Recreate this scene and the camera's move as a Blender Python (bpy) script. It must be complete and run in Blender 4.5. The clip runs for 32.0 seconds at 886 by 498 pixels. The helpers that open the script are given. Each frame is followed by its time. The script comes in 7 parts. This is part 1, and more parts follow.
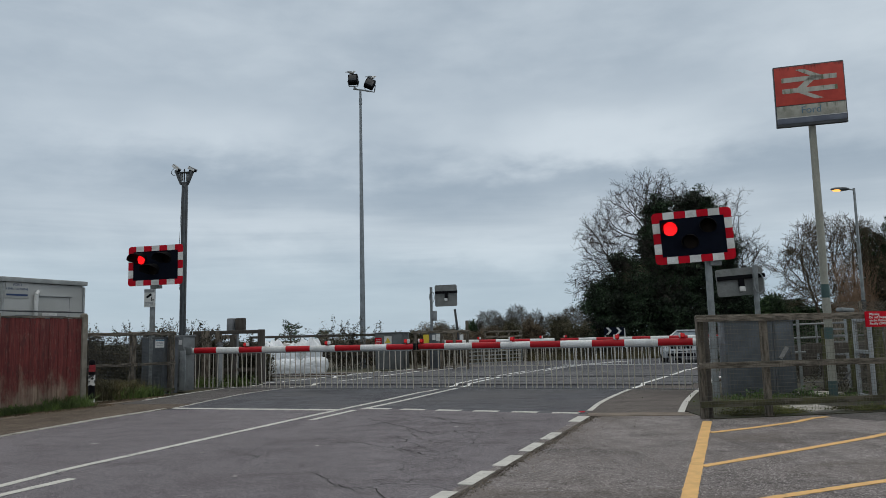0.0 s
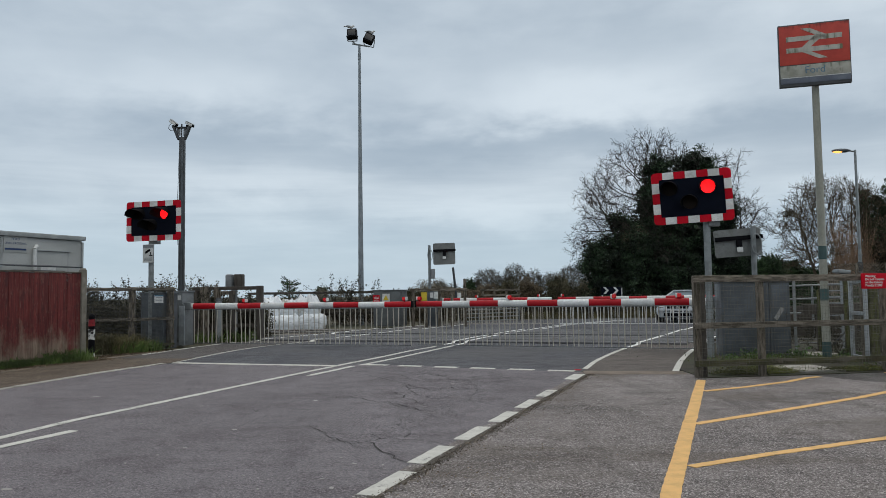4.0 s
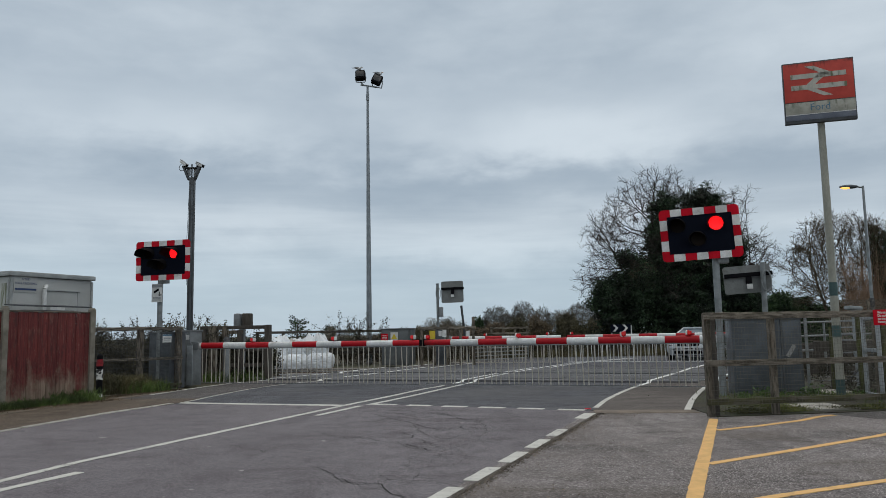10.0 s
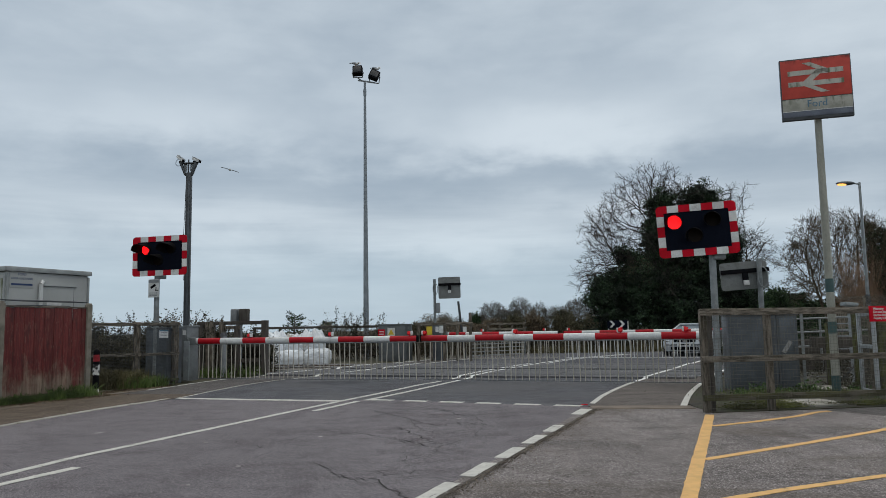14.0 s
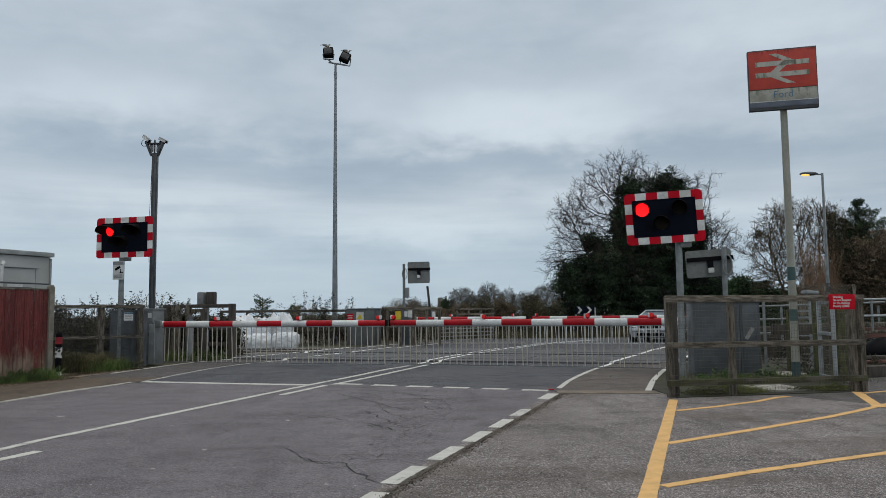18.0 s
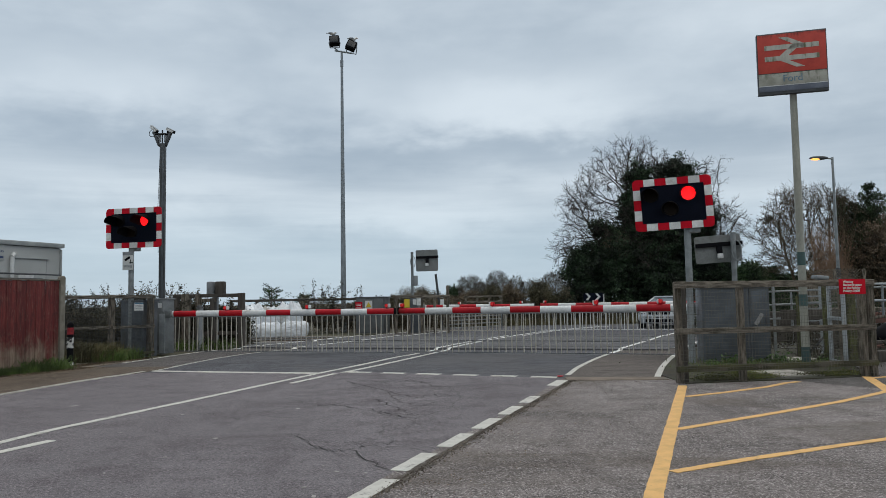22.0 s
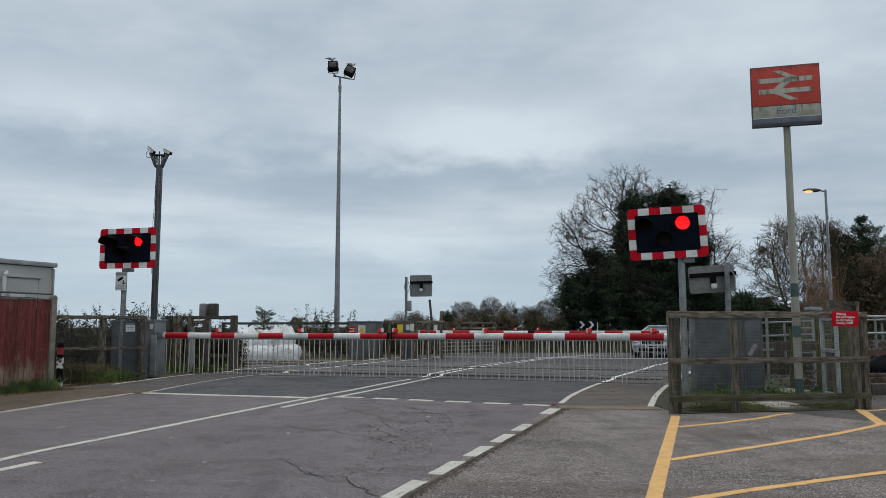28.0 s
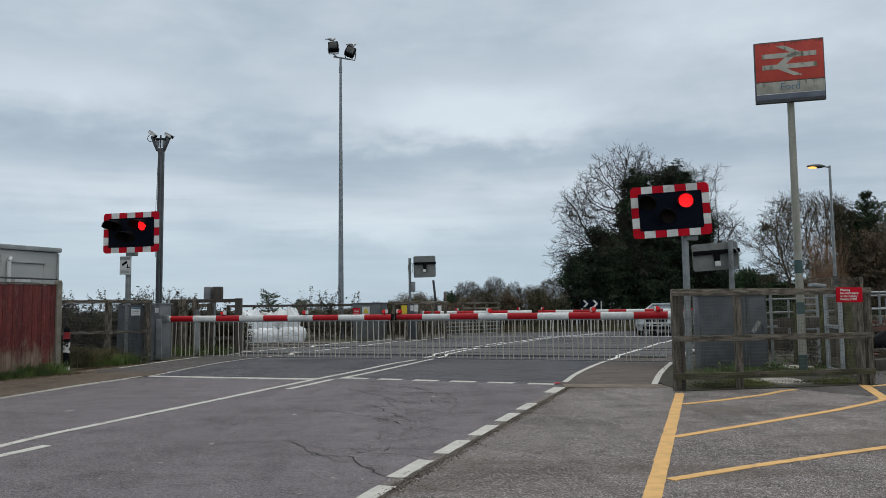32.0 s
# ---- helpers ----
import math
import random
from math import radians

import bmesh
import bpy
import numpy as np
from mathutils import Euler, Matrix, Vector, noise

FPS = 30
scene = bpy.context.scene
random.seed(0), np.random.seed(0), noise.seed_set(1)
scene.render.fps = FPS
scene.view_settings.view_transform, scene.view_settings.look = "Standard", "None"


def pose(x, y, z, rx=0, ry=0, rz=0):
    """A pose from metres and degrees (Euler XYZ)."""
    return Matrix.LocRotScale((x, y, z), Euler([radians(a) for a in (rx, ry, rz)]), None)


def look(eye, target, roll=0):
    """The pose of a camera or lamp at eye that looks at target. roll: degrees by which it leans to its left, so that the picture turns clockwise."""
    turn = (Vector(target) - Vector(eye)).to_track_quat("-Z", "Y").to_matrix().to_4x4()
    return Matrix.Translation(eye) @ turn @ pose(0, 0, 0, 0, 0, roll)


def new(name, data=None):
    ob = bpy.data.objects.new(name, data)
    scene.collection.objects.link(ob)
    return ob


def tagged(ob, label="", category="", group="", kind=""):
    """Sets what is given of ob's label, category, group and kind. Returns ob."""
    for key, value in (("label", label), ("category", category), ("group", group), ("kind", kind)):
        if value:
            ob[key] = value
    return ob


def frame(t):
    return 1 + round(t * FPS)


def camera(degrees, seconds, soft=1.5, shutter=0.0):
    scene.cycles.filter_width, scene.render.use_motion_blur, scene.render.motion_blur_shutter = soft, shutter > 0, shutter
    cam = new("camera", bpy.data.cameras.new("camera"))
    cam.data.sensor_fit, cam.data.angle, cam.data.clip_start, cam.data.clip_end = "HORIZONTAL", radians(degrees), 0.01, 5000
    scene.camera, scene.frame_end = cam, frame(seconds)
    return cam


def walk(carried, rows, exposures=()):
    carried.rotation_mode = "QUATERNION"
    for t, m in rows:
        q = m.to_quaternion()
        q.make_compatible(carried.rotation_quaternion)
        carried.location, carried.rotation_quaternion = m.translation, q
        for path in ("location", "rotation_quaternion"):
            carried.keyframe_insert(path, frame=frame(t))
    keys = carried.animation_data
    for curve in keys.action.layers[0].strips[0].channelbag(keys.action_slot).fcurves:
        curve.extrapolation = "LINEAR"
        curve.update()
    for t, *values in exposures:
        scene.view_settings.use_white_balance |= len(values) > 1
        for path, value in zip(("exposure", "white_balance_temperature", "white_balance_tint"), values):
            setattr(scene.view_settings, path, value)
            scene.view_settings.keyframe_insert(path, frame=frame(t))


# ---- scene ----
# The camera is held in the hand and only turns.
cam = camera(60.6, 32.0, soft=0.6)
EYE = (0, 0, 1.2)
TURNS = [  # seconds, yaw, pitch, roll
    (0, 0.44, 6.63, 1.29), (0.5, 0.41, 5.02, 1.11), (1, 0.17, 4.78, 0.90), (1.5, 0.70, 4.29, 1.02),
    (2, 1.62, 2.93, 0.71), (2.5, 2.06, 1.54, -0.01), (3, 1.47, 2.29, -0.34), (3.5, 0.66, 3.57, 0.39),
    (5.5, -0.75, 2.94, 0.54), (6, -1.56, 3.64, 0.27), (6.5, -1.58, 4.43, -0.19), (7, -2.26, 4.93, -0.57),
    (7.5, -0.80, 5.35, -0.42), (8, 0.48, 5.92, -0.41), (8.5, 0.58, 6.33, 0.59), (9, 0.65, 6.09, 1.41),
    (9.5, 0.96, 5.86, 1.61), (10, 0.91, 6.36, 1.01), (10.5, 0.61, 6.64, 0.70), (11, 0.57, 6.72, 0.51),
    (11.5, -0.46, 7.37, 0.37), (12, -0.83, 7.59, 0.72), (12.5, -0.20, 6.86, 1.30), (13, 0.45, 6.08, 1.44),
    (13.5, 0.62, 6.05, 1.16), (15.5, 0.67, 5.42, 0.64), (16, 0.74, 4.02, 0.91), (16.5, -0.05, 4.95, 1.27),
    (17, -0.67, 6.45, 1.31), (17.5, -1.27, 6.17, 0.89), (18, -1.66, 4.87, 0.53), (18.5, -1.59, 5.36, 0.19),
    (19, -1.72, 5.95, 0.15), (19.5, -1.79, 5.66, 0.49), (20, -1.40, 4.98, 0.58), (20.5, -1.05, 4.82, 0.51),
    (21, -1.06, 4.90, 0.85), (21.5, -1.14, 4.72, 0.98), (22, -1.02, 3.96, 0.95), (22.5, -0.69, 3.59, 0.77),
    (23, -0.69, 4.18, 0.30), (23.5, -0.79, 5.00, 0.42), (24, -0.85, 5.43, 0.32), (24.5, -0.89, 4.48, 0.42),
    (25, -0.93, 4.21, 1.23), (25.5, -1.22, 5.21, 1.80), (27.5, -1.98, 5.55, -0.14), (28, -1.51, 5.89, 0.04),
    (28.5, -1.23, 5.77, -0.06), (29, -0.95, 4.77, 0.67), (29.5, -1.28, 3.89, 0.68), (30, -1.70, 4.83, 0.21),
    (30.5, -1.29, 5.44, 0.59), (31, -1.02, 5.01, 0.80), (31.5, -1.20, 4.53, 0.81), (32, -1.21, 4.43, 0.68),
]
walk(cam, [(t, pose(*EYE, 90 + p, r, y)) for t, y, p, r in TURNS],
     [(0.0, -0.15), (1.2, -0.04), (3.0, 0.0), (7.0, -0.02), (9.5, -0.1), (13.0, -0.12), (15.5, -0.04), (17.0, -0.1), (19.0, -0.06), (23.0, 0.02), (28.0, -0.05), (32.0, 0.0)])

# ---- world, sun, exposure ----
scene.view_settings.exposure = 0.0
world = bpy.data.worlds.new("overcast")
scene.world = world
world.use_nodes = True
wn = world.node_tree.nodes
sky = wn.new("ShaderNodeTexSky")
sky.sky_type, sky.sun_disc = "NISHITA", False
sky.sun_elevation, sky.sun_rotation = radians(32), radians(150)
wn["Background"].inputs[1].default_value = 0.08
world.node_tree.links.new(sky.outputs[0], wn["Background"].inputs[0])
sun = new("sun", bpy.data.lights.new("sun", "SUN"))
sun.data.energy, sun.data.angle, sun.data.color = 1.2, radians(25), (1, 0.96, 0.9)
sun.matrix_world = look((14, -24, 18), (0, 0, 0))


# ---- node helpers and materials ----
def rgb(c):
    return (*c, 1.0)


class Nodes:
    """Short hand for building a node tree."""

    def __init__(self, tree):
        self.tree = tree

    def add(self, kind, **values):
        n = self.tree.nodes.new(kind)
        for k, v in values.items():
            n.inputs[k.replace("_", " ")].default_value = v
        return n

    def link(self, a, b):
        self.tree.links.new(a, b)

    def math(self, op, a, b=0.0, c=None):
        n = self.tree.nodes.new("ShaderNodeMath")
        n.operation = op
        for i, v in enumerate((a, b, c)):
            if v is None:
                continue
            if isinstance(v, (int, float)):
                n.inputs[i].default_value = v
            else:
                self.link(v, n.inputs[i])
        return n.outputs[0]

    def noise(self, vec, scale, detail=3.0, rough=0.55, dist=0.0):
        n = self.add("ShaderNodeTexNoise", Scale=scale, Detail=detail, Roughness=rough, Distortion=dist)
        self.link(vec, n.inputs["Vector"])
        return n.outputs[0]

    def ramp(self, val, lo, hi, a=0.0, b=1.0):
        n = self.add("ShaderNodeMapRange")
        n.interpolation_type = "SMOOTHSTEP"
        self.link(val, n.inputs[0])
        for i, v in zip((1, 2, 3, 4), (lo, hi, a, b)):
            n.inputs[i].default_value = v
        return n.outputs[0]

    def mix(self, fac, a, b, blend="MIX"):
        n = self.tree.nodes.new("ShaderNodeMix")
        n.data_type, n.blend_type = "RGBA", blend
        if isinstance(fac, (int, float)):
            n.inputs[0].default_value = fac
        else:
            self.link(fac, n.inputs[0])
        for i, v in ((6, a), (7, b)):
            if isinstance(v, tuple):
                n.inputs[i].default_value = rgb(v)
            else:
                self.link(v, n.inputs[i])
        return n.outputs[2]

    def scaled(self, vec, s):
        n = self.tree.nodes.new("ShaderNodeVectorMath")
        n.operation = "MULTIPLY"
        self.link(vec, n.inputs[0])
        n.inputs[1].default_value = s
        return n.outputs[0]


def begin(name, spread=True):
    """A new material: its nodes, shader and local coordinates, shifted by a random step from object to object."""
    m = bpy.data.materials.new(name)
    m.use_nodes = True
    n = Nodes(m.node_tree)
    bsdf = m.node_tree.nodes["Principled BSDF"]
    co = m.node_tree.nodes.new("ShaderNodeTexCoord").outputs["Object"]
    info = m.node_tree.nodes.new("ShaderNodeObjectInfo")
    if spread:
        v = m.node_tree.nodes.new("ShaderNodeVectorMath")
        v.operation = "ADD"
        n.link(co, v.inputs[0])
        n.link(n.math("MULTIPLY", info.outputs["Random"], 37.0), v.inputs[1])
        co = v.outputs[0]
    return m, n, bsdf, co, info


def mat(name, c1, c2=None, rough=0.7, metal=0.0, big=3.0, fine=60.0, bump=0.15, stain=None, stain_at=(0.58, 0.7),
        stain_scale=2.0, stretch=(1, 1, 1), vary=0.1, gloss=0.5):
    """A surface with two scales of variation, optional stains, and fine relief."""
    m, n, bsdf, co, info = begin(name)
    c2 = c2 or tuple(v * 0.75 for v in c1)
    sc = n.scaled(co, stretch)
    large = n.noise(sc, big, 4)
    small = n.noise(sc, fine, 3)
    col = n.mix(n.ramp(large, 0.35, 0.65), c1, c2)
    if stain:
        spots = n.noise(sc, stain_scale, 6, 0.65, 0.3)
        col = n.mix(n.ramp(spots, *stain_at), col, stain)
    val = n.math("ADD", n.math("MULTIPLY", small, 0.5), 0.75)
    if vary:
        val = n.math("MULTIPLY", val, n.math("ADD", n.math("MULTIPLY", info.outputs["Random"], vary * 2), 1 - vary))
    hsv = n.add("ShaderNodeHueSaturation")
    n.link(val, hsv.inputs["Value"])
    n.link(col, hsv.inputs["Color"])
    n.link(hsv.outputs[0], bsdf.inputs["Base Color"])
    n.link(n.ramp(large, 0.3, 0.7, max(rough - 0.1, 0.02), min(rough + 0.1, 1)), bsdf.inputs["Roughness"])
    bsdf.inputs["Metallic"].default_value = metal
    bsdf.inputs["Specular IOR Level"].default_value = gloss
    if bump:
        b = n.add("ShaderNodeBump", Strength=bump, Distance=0.01)
        n.link(small, b.inputs["Height"])
        n.link(b.outputs[0], bsdf.inputs["Normal"])
    return m


def glow(name, c, strength):
    m = bpy.data.materials.new(name)
    m.use_nodes = True
    b = m.node_tree.nodes["Principled BSDF"]
    b.inputs["Base Color"].default_value = rgb(c)
    b.inputs["Emission Color"].default_value = rgb(c)
    b.inputs["Emission Strength"].default_value = strength
    return m


def lit_lens(name):
    """A lamp of many small red emitters behind clear glass."""
    m, n, bsdf, co, info = begin(name, False)
    v = n.add("ShaderNodeTexVoronoi", Scale=48.0)
    n.link(co, v.inputs["Vector"])
    dots = n.ramp(v.outputs["Distance"], 0.1, 0.6, 4.2, 0.8)
    bsdf.inputs["Base Color"].default_value = (0.2, 0.005, 0.005, 1)
    bsdf.inputs["Emission Color"].default_value = (1.0, 0.008, 0.011, 1)
    n.link(dots, bsdf.inputs["Emission Strength"])
    return m


def asphalt(name, c1, c2, grit, patch, fine=180.0, bump=0.6, stain=0.6, soil=None):
    """Worn asphalt: stone grit, broad tone patches and dark repairs."""
    m, n, bsdf, co, info = begin(name, False)
    v = n.add("ShaderNodeTexVoronoi", Scale=fine)
    n.link(co, v.inputs["Vector"])
    stones = n.ramp(v.outputs["Distance"], 0.1, 0.7)
    cell = n.add("ShaderNodeSeparateColor")
    n.link(v.outputs["Color"], cell.inputs[0])
    broad = n.noise(n.scaled(co, (1, 0.5, 1)), 0.45, 5, 0.6, 0.4)
    mid = n.noise(co, 3.2, 5, 0.6)
    speck = n.noise(co, 38, 4, 0.75)
    col = n.mix(n.ramp(broad, 0.38, 0.62), c1, c2)
    col = n.mix(n.ramp(mid, 0.5, 0.7, 0, 0.55), col, patch)
    col = n.mix(n.ramp(n.noise(n.scaled(co, (0.8, 1.6, 1)), 0.9, 6, 0.62, 0.5), 0.48, 0.66, 0, stain), col, patch)
    col = n.mix(n.ramp(cell.outputs[0], 0.55, 0.95, 0, 0.75), col, grit)
    col = n.mix(n.ramp(cell.outputs[1], 0.6, 0.95, 0, 0.7), col, tuple(0.55 * v for v in patch))
    drag = n.noise(n.scaled(co, (1.5, 0.22, 1)), 1.3, 5, 0.6, 0.3)
    col = n.mix(n.ramp(drag, 0.5, 0.72, 0, 0.4), col, patch)
    if soil:
        col = n.mix(n.ramp(n.noise(n.scaled(co, (0.5, 0.9, 1)), 0.55, 5, 0.65, 0.6), 0.46, 0.62, 0, 0.6), col, soil)
    val = n.math("MULTIPLY", n.math("ADD", n.math("MULTIPLY", stones, -0.45), 1.15),
                 n.math("ADD", n.math("MULTIPLY", speck, 2.0), 0.0))
    hsv = n.add("ShaderNodeHueSaturation")
    n.link(val, hsv.inputs["Value"])
    n.link(col, hsv.inputs["Color"])
    n.link(hsv.outputs[0], bsdf.inputs["Base Color"])
    n.link(n.ramp(mid, 0.3, 0.7, 0.75, 0.95), bsdf.inputs["Roughness"])
    bsdf.inputs["Specular IOR Level"].default_value = 0.15
    h = n.math("ADD", n.math("MULTIPLY", stones, -0.5), n.math("MULTIPLY", speck, 0.6))
    b = n.add("ShaderNodeBump", Strength=bump, Distance=0.006)
    n.link(h, b.inputs["Height"])
    n.link(b.outputs[0], bsdf.inputs["Normal"])
    return m


def worn_paint(name, c, under, lo=0.56, hi=0.66):
    """Road paint through which the road shows where it has worn."""
    m, n, bsdf, co, info = begin(name, False)
    wear = n.math("ADD", n.math("MULTIPLY", n.noise(co, 2.2, 6, 0.7), 0.6), n.math("MULTIPLY", n.noise(co, 30, 5, 0.75), 0.4))
    dirt = n.noise(co, 7, 5, 0.65)
    col = n.mix(n.ramp(dirt, 0.35, 0.75, 0, 0.55), c, tuple(v * 0.6 for v in c))
    col = n.mix(n.ramp(wear, lo, hi), col, under)
    n.link(col, bsdf.inputs["Base Color"])
    bsdf.inputs["Roughness"].default_value = 0.7
    b = n.add("ShaderNodeBump", Strength=0.5, Distance=0.004)
    n.link(n.noise(co, 160, 3), b.inputs["Height"])
    n.link(b.outputs[0], bsdf.inputs["Normal"])
    return m


def leafy(name, c1, c2, rough=0.6, patch=1.5, dim=0.45):
    """Leaves whose tone changes from piece to piece and in broad dim and bright patches."""
    m, n, bsdf, co, info = begin(name, False)
    geo = m.node_tree.nodes.new("ShaderNodeNewGeometry")
    col = n.mix(geo.outputs["Random Per Island"], c1, c2)
    # broad dim and bright patches; on the ivy they imitate shade between clumps
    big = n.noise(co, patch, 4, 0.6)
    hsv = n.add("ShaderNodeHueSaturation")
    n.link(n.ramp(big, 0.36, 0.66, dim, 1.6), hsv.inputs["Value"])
    n.link(col, hsv.inputs["Color"])
    n.link(hsv.outputs[0], bsdf.inputs["Base Color"])
    bsdf.inputs["Roughness"].default_value = rough
    bsdf.inputs["Specular IOR Level"].default_value = 0.3
    return m


def fence_paint(name):
    """Old red-brown stain on upright boards, washed out near the foot and along the grain."""
    m, n, bsdf, co, info = begin(name, False)
    ro = n.add("ShaderNodeVectorMath")
    ro.operation = "ADD"
    n.link(co, ro.inputs[0])
    n.link(n.math("MULTIPLY", info.outputs["Random"], 9.0), ro.inputs[1])
    grain = n.noise(n.scaled(ro.outputs[0], (14, 14, 0.9)), 3.0, 6, 0.65)
    blotch = n.noise(n.scaled(co, (1.6, 1.6, 0.8)), 2.0, 6, 0.68, 0.4)
    streak = n.noise(n.scaled(ro.outputs[0], (6, 6, 0.5)), 2.2, 5, 0.6)
    drip = n.math("ADD", n.math("MULTIPLY", blotch, 0.55), n.math("MULTIPLY", streak, 0.45))
    sep = n.tree.nodes.new("ShaderNodeSeparateXYZ")
    n.link(co, sep.inputs[0])
    low = n.math("ADD", n.math("MULTIPLY", sep.outputs[2], 0.55), n.math("MULTIPLY", blotch, 1.15))
    wood = n.mix(n.ramp(grain, 0.3, 0.7), (0.17, 0.12, 0.085), (0.27, 0.2, 0.15))
    red = n.mix(n.ramp(grain, 0.35, 0.7), (0.09, 0.0125, 0.0125), (0.162, 0.029, 0.025))
    red = n.mix(n.ramp(drip, 0.55, 0.63, 0, 0.4), red, (0.2, 0.095, 0.075))
    red = n.mix(n.ramp(n.noise(n.scaled(ro.outputs[0], (22, 22, 1.6)), 2.0, 5, 0.7), 0.55, 0.68, 0, 0.8), red, (0.07, 0.024, 0.02))
    scuff = n.noise(n.scaled(ro.outputs[0], (30, 30, 2.2)), 2.4, 6, 0.75)
    red = n.mix(n.ramp(scuff, 0.58, 0.66, 0, 0.8), red, (0.24, 0.14, 0.115))
    red = n.mix(n.ramp(n.noise(n.scaled(co, (3, 3, 1.2)), 3.0, 6, 0.7), 0.52, 0.64, 0, 0.7), red, (0.06, 0.016, 0.015))
    col = n.mix(n.ramp(low, 0.6, 0.98), wood, red)
    hsv = n.add("ShaderNodeHueSaturation")
    n.link(n.math("ADD", n.math("MULTIPLY", info.outputs["Random"], 0.4), 0.8), hsv.inputs["Value"])
    n.link(col, hsv.inputs["Color"])
    n.link(hsv.outputs[0], bsdf.inputs["Base Color"])
    bsdf.inputs["Roughness"].default_value = 0.85
    b = n.add("ShaderNodeBump", Strength=0.5, Distance=0.01)
    n.link(grain, b.inputs["Height"])
    n.link(b.outputs[0], bsdf.inputs["Normal"])
    return m


ROAD = asphalt("road asphalt", (0.18, 0.167, 0.18), (0.222, 0.207, 0.222), (0.325, 0.294, 0.303), (0.13, 0.116, 0.127), 125, 0.6, 0.7)
CROSSING = asphalt("crossing asphalt", (0.085, 0.088, 0.104), (0.124, 0.128, 0.146), (0.2, 0.196, 0.2), (0.06, 0.06, 0.069), 120, 0.6, 0.7, (0.15, 0.147, 0.153))
FORECOURT = asphalt("forecourt asphalt", (0.226, 0.201, 0.194), (0.3, 0.271, 0.263), (0.6, 0.555, 0.54), (0.096, 0.085, 0.083), 110, 1.2, 0.8, (0.14, 0.116, 0.098))
PATCHED = asphalt("darker patched asphalt", (0.125, 0.114, 0.112), (0.16, 0.147, 0.143), (0.28, 0.265, 0.26), (0.07, 0.064, 0.062), 105, 1.0, 0.8)
PATH = asphalt("footpath asphalt", (0.118, 0.11, 0.11), (0.15, 0.139, 0.137), (0.22, 0.205, 0.2), (0.08, 0.073, 0.07), 110)
BROWN_PATH = asphalt("brown dusted footpath asphalt", (0.132, 0.116, 0.108), (0.165, 0.145, 0.134), (0.24, 0.215, 0.2), (0.09, 0.078, 0.07), 110)
DIRT_PATH = asphalt("dirt covered path", (0.155, 0.122, 0.095), (0.12, 0.095, 0.075), (0.24, 0.2, 0.16), (0.075, 0.06, 0.046), 70)
CRUMB = mat("dark crumbled grit", (0.06, 0.05, 0.04), (0.1, 0.085, 0.07), 0.95, big=12, fine=70, bump=0.8)
CRACK = mat("crack", (0.03, 0.029, 0.028), rough=0.95)
WHITE_LINE = worn_paint("white road paint", (0.56, 0.55, 0.505), (0.16, 0.15, 0.145), 0.535, 0.63)
EDGE_LINE = worn_paint("bright road paint", (0.74, 0.74, 0.72), (0.14, 0.14, 0.14), 0.62, 0.7)
YELLOW_LINE = worn_paint("yellow road paint", (0.74, 0.445, 0.16), (0.24, 0.18, 0.12), 0.56, 0.68)
DIRT = mat("bare dirt", (0.16, 0.125, 0.095), (0.11, 0.09, 0.068), 0.95, big=1.4, fine=40, bump=0.6, stain=(0.06, 0.07, 0.03))
FIELD = mat("rough ground", (0.06, 0.06, 0.034), (0.085, 0.072, 0.046), 0.95, big=0.15, fine=9, bump=0.6, stain=(0.06, 0.06, 0.04), stain_scale=0.6)
KERB = mat("kerb concrete", (0.44, 0.42, 0.375), (0.3, 0.285, 0.25), 0.9, big=4, bump=0.35, stain=(0.12, 0.11, 0.08))
SANDY = mat("sandy concrete strip", (0.2, 0.16, 0.122), (0.14, 0.116, 0.092), 0.95, big=3, bump=0.4, stain=(0.1, 0.088, 0.072))
CONCRETE = mat("post concrete", (0.25, 0.23, 0.19), (0.17, 0.155, 0.125), 0.9, big=5, bump=0.4, stain=(0.13, 0.13, 0.1))
GALV = mat("galvanised steel", (0.25, 0.268, 0.27), (0.185, 0.2, 0.203), 0.5, 0.55, big=6, fine=80, bump=0.04, stain=(0.2, 0.2, 0.19))
GALV_PALE = mat("pale galvanised tube", (0.36, 0.39, 0.41), (0.28, 0.305, 0.32), 0.5, 0.3, big=6, fine=80, bump=0.03, stain=(0.24, 0.24, 0.22))
GALV_DULL = mat("dull grey cabinet steel", (0.25, 0.265, 0.275), (0.2, 0.213, 0.222), 0.6, 0.2, big=2.5, fine=50, bump=0.04, stain=(0.15, 0.155, 0.15))
PANEL_GREY = mat("dark grey cabinet paint", (0.094, 0.108, 0.122), (0.062, 0.071, 0.08), 0.55, 0.1, big=2.5, fine=50, bump=0.04, stain=(0.08, 0.085, 0.085))
CAB_MID = mat("weathered mid grey cabinet paint", (0.175, 0.188, 0.192), (0.13, 0.14, 0.143), 0.6, 0.1, big=2.5, fine=50, bump=0.04, stain=(0.09, 0.095, 0.09))
MAST_GREY = mat("dull galvanised mast", (0.25, 0.28, 0.3), (0.2, 0.225, 0.245), 0.5, 0.3, big=6, fine=80, bump=0.04)
DARK_STEEL = mat("dark weathered steel", (0.07, 0.075, 0.08), (0.052, 0.056, 0.06), 0.55, 0.4, big=4, bump=0.05)
BLACK = mat("black signal board", (0.0045, 0.006, 0.012), (0.006, 0.008, 0.015), 0.75, big=5, fine=40, bump=0.03, gloss=0.04)
BLACK_PLASTIC = mat("black plastic", (0.007, 0.007, 0.009), rough=0.6, bump=0.05, gloss=0.06)
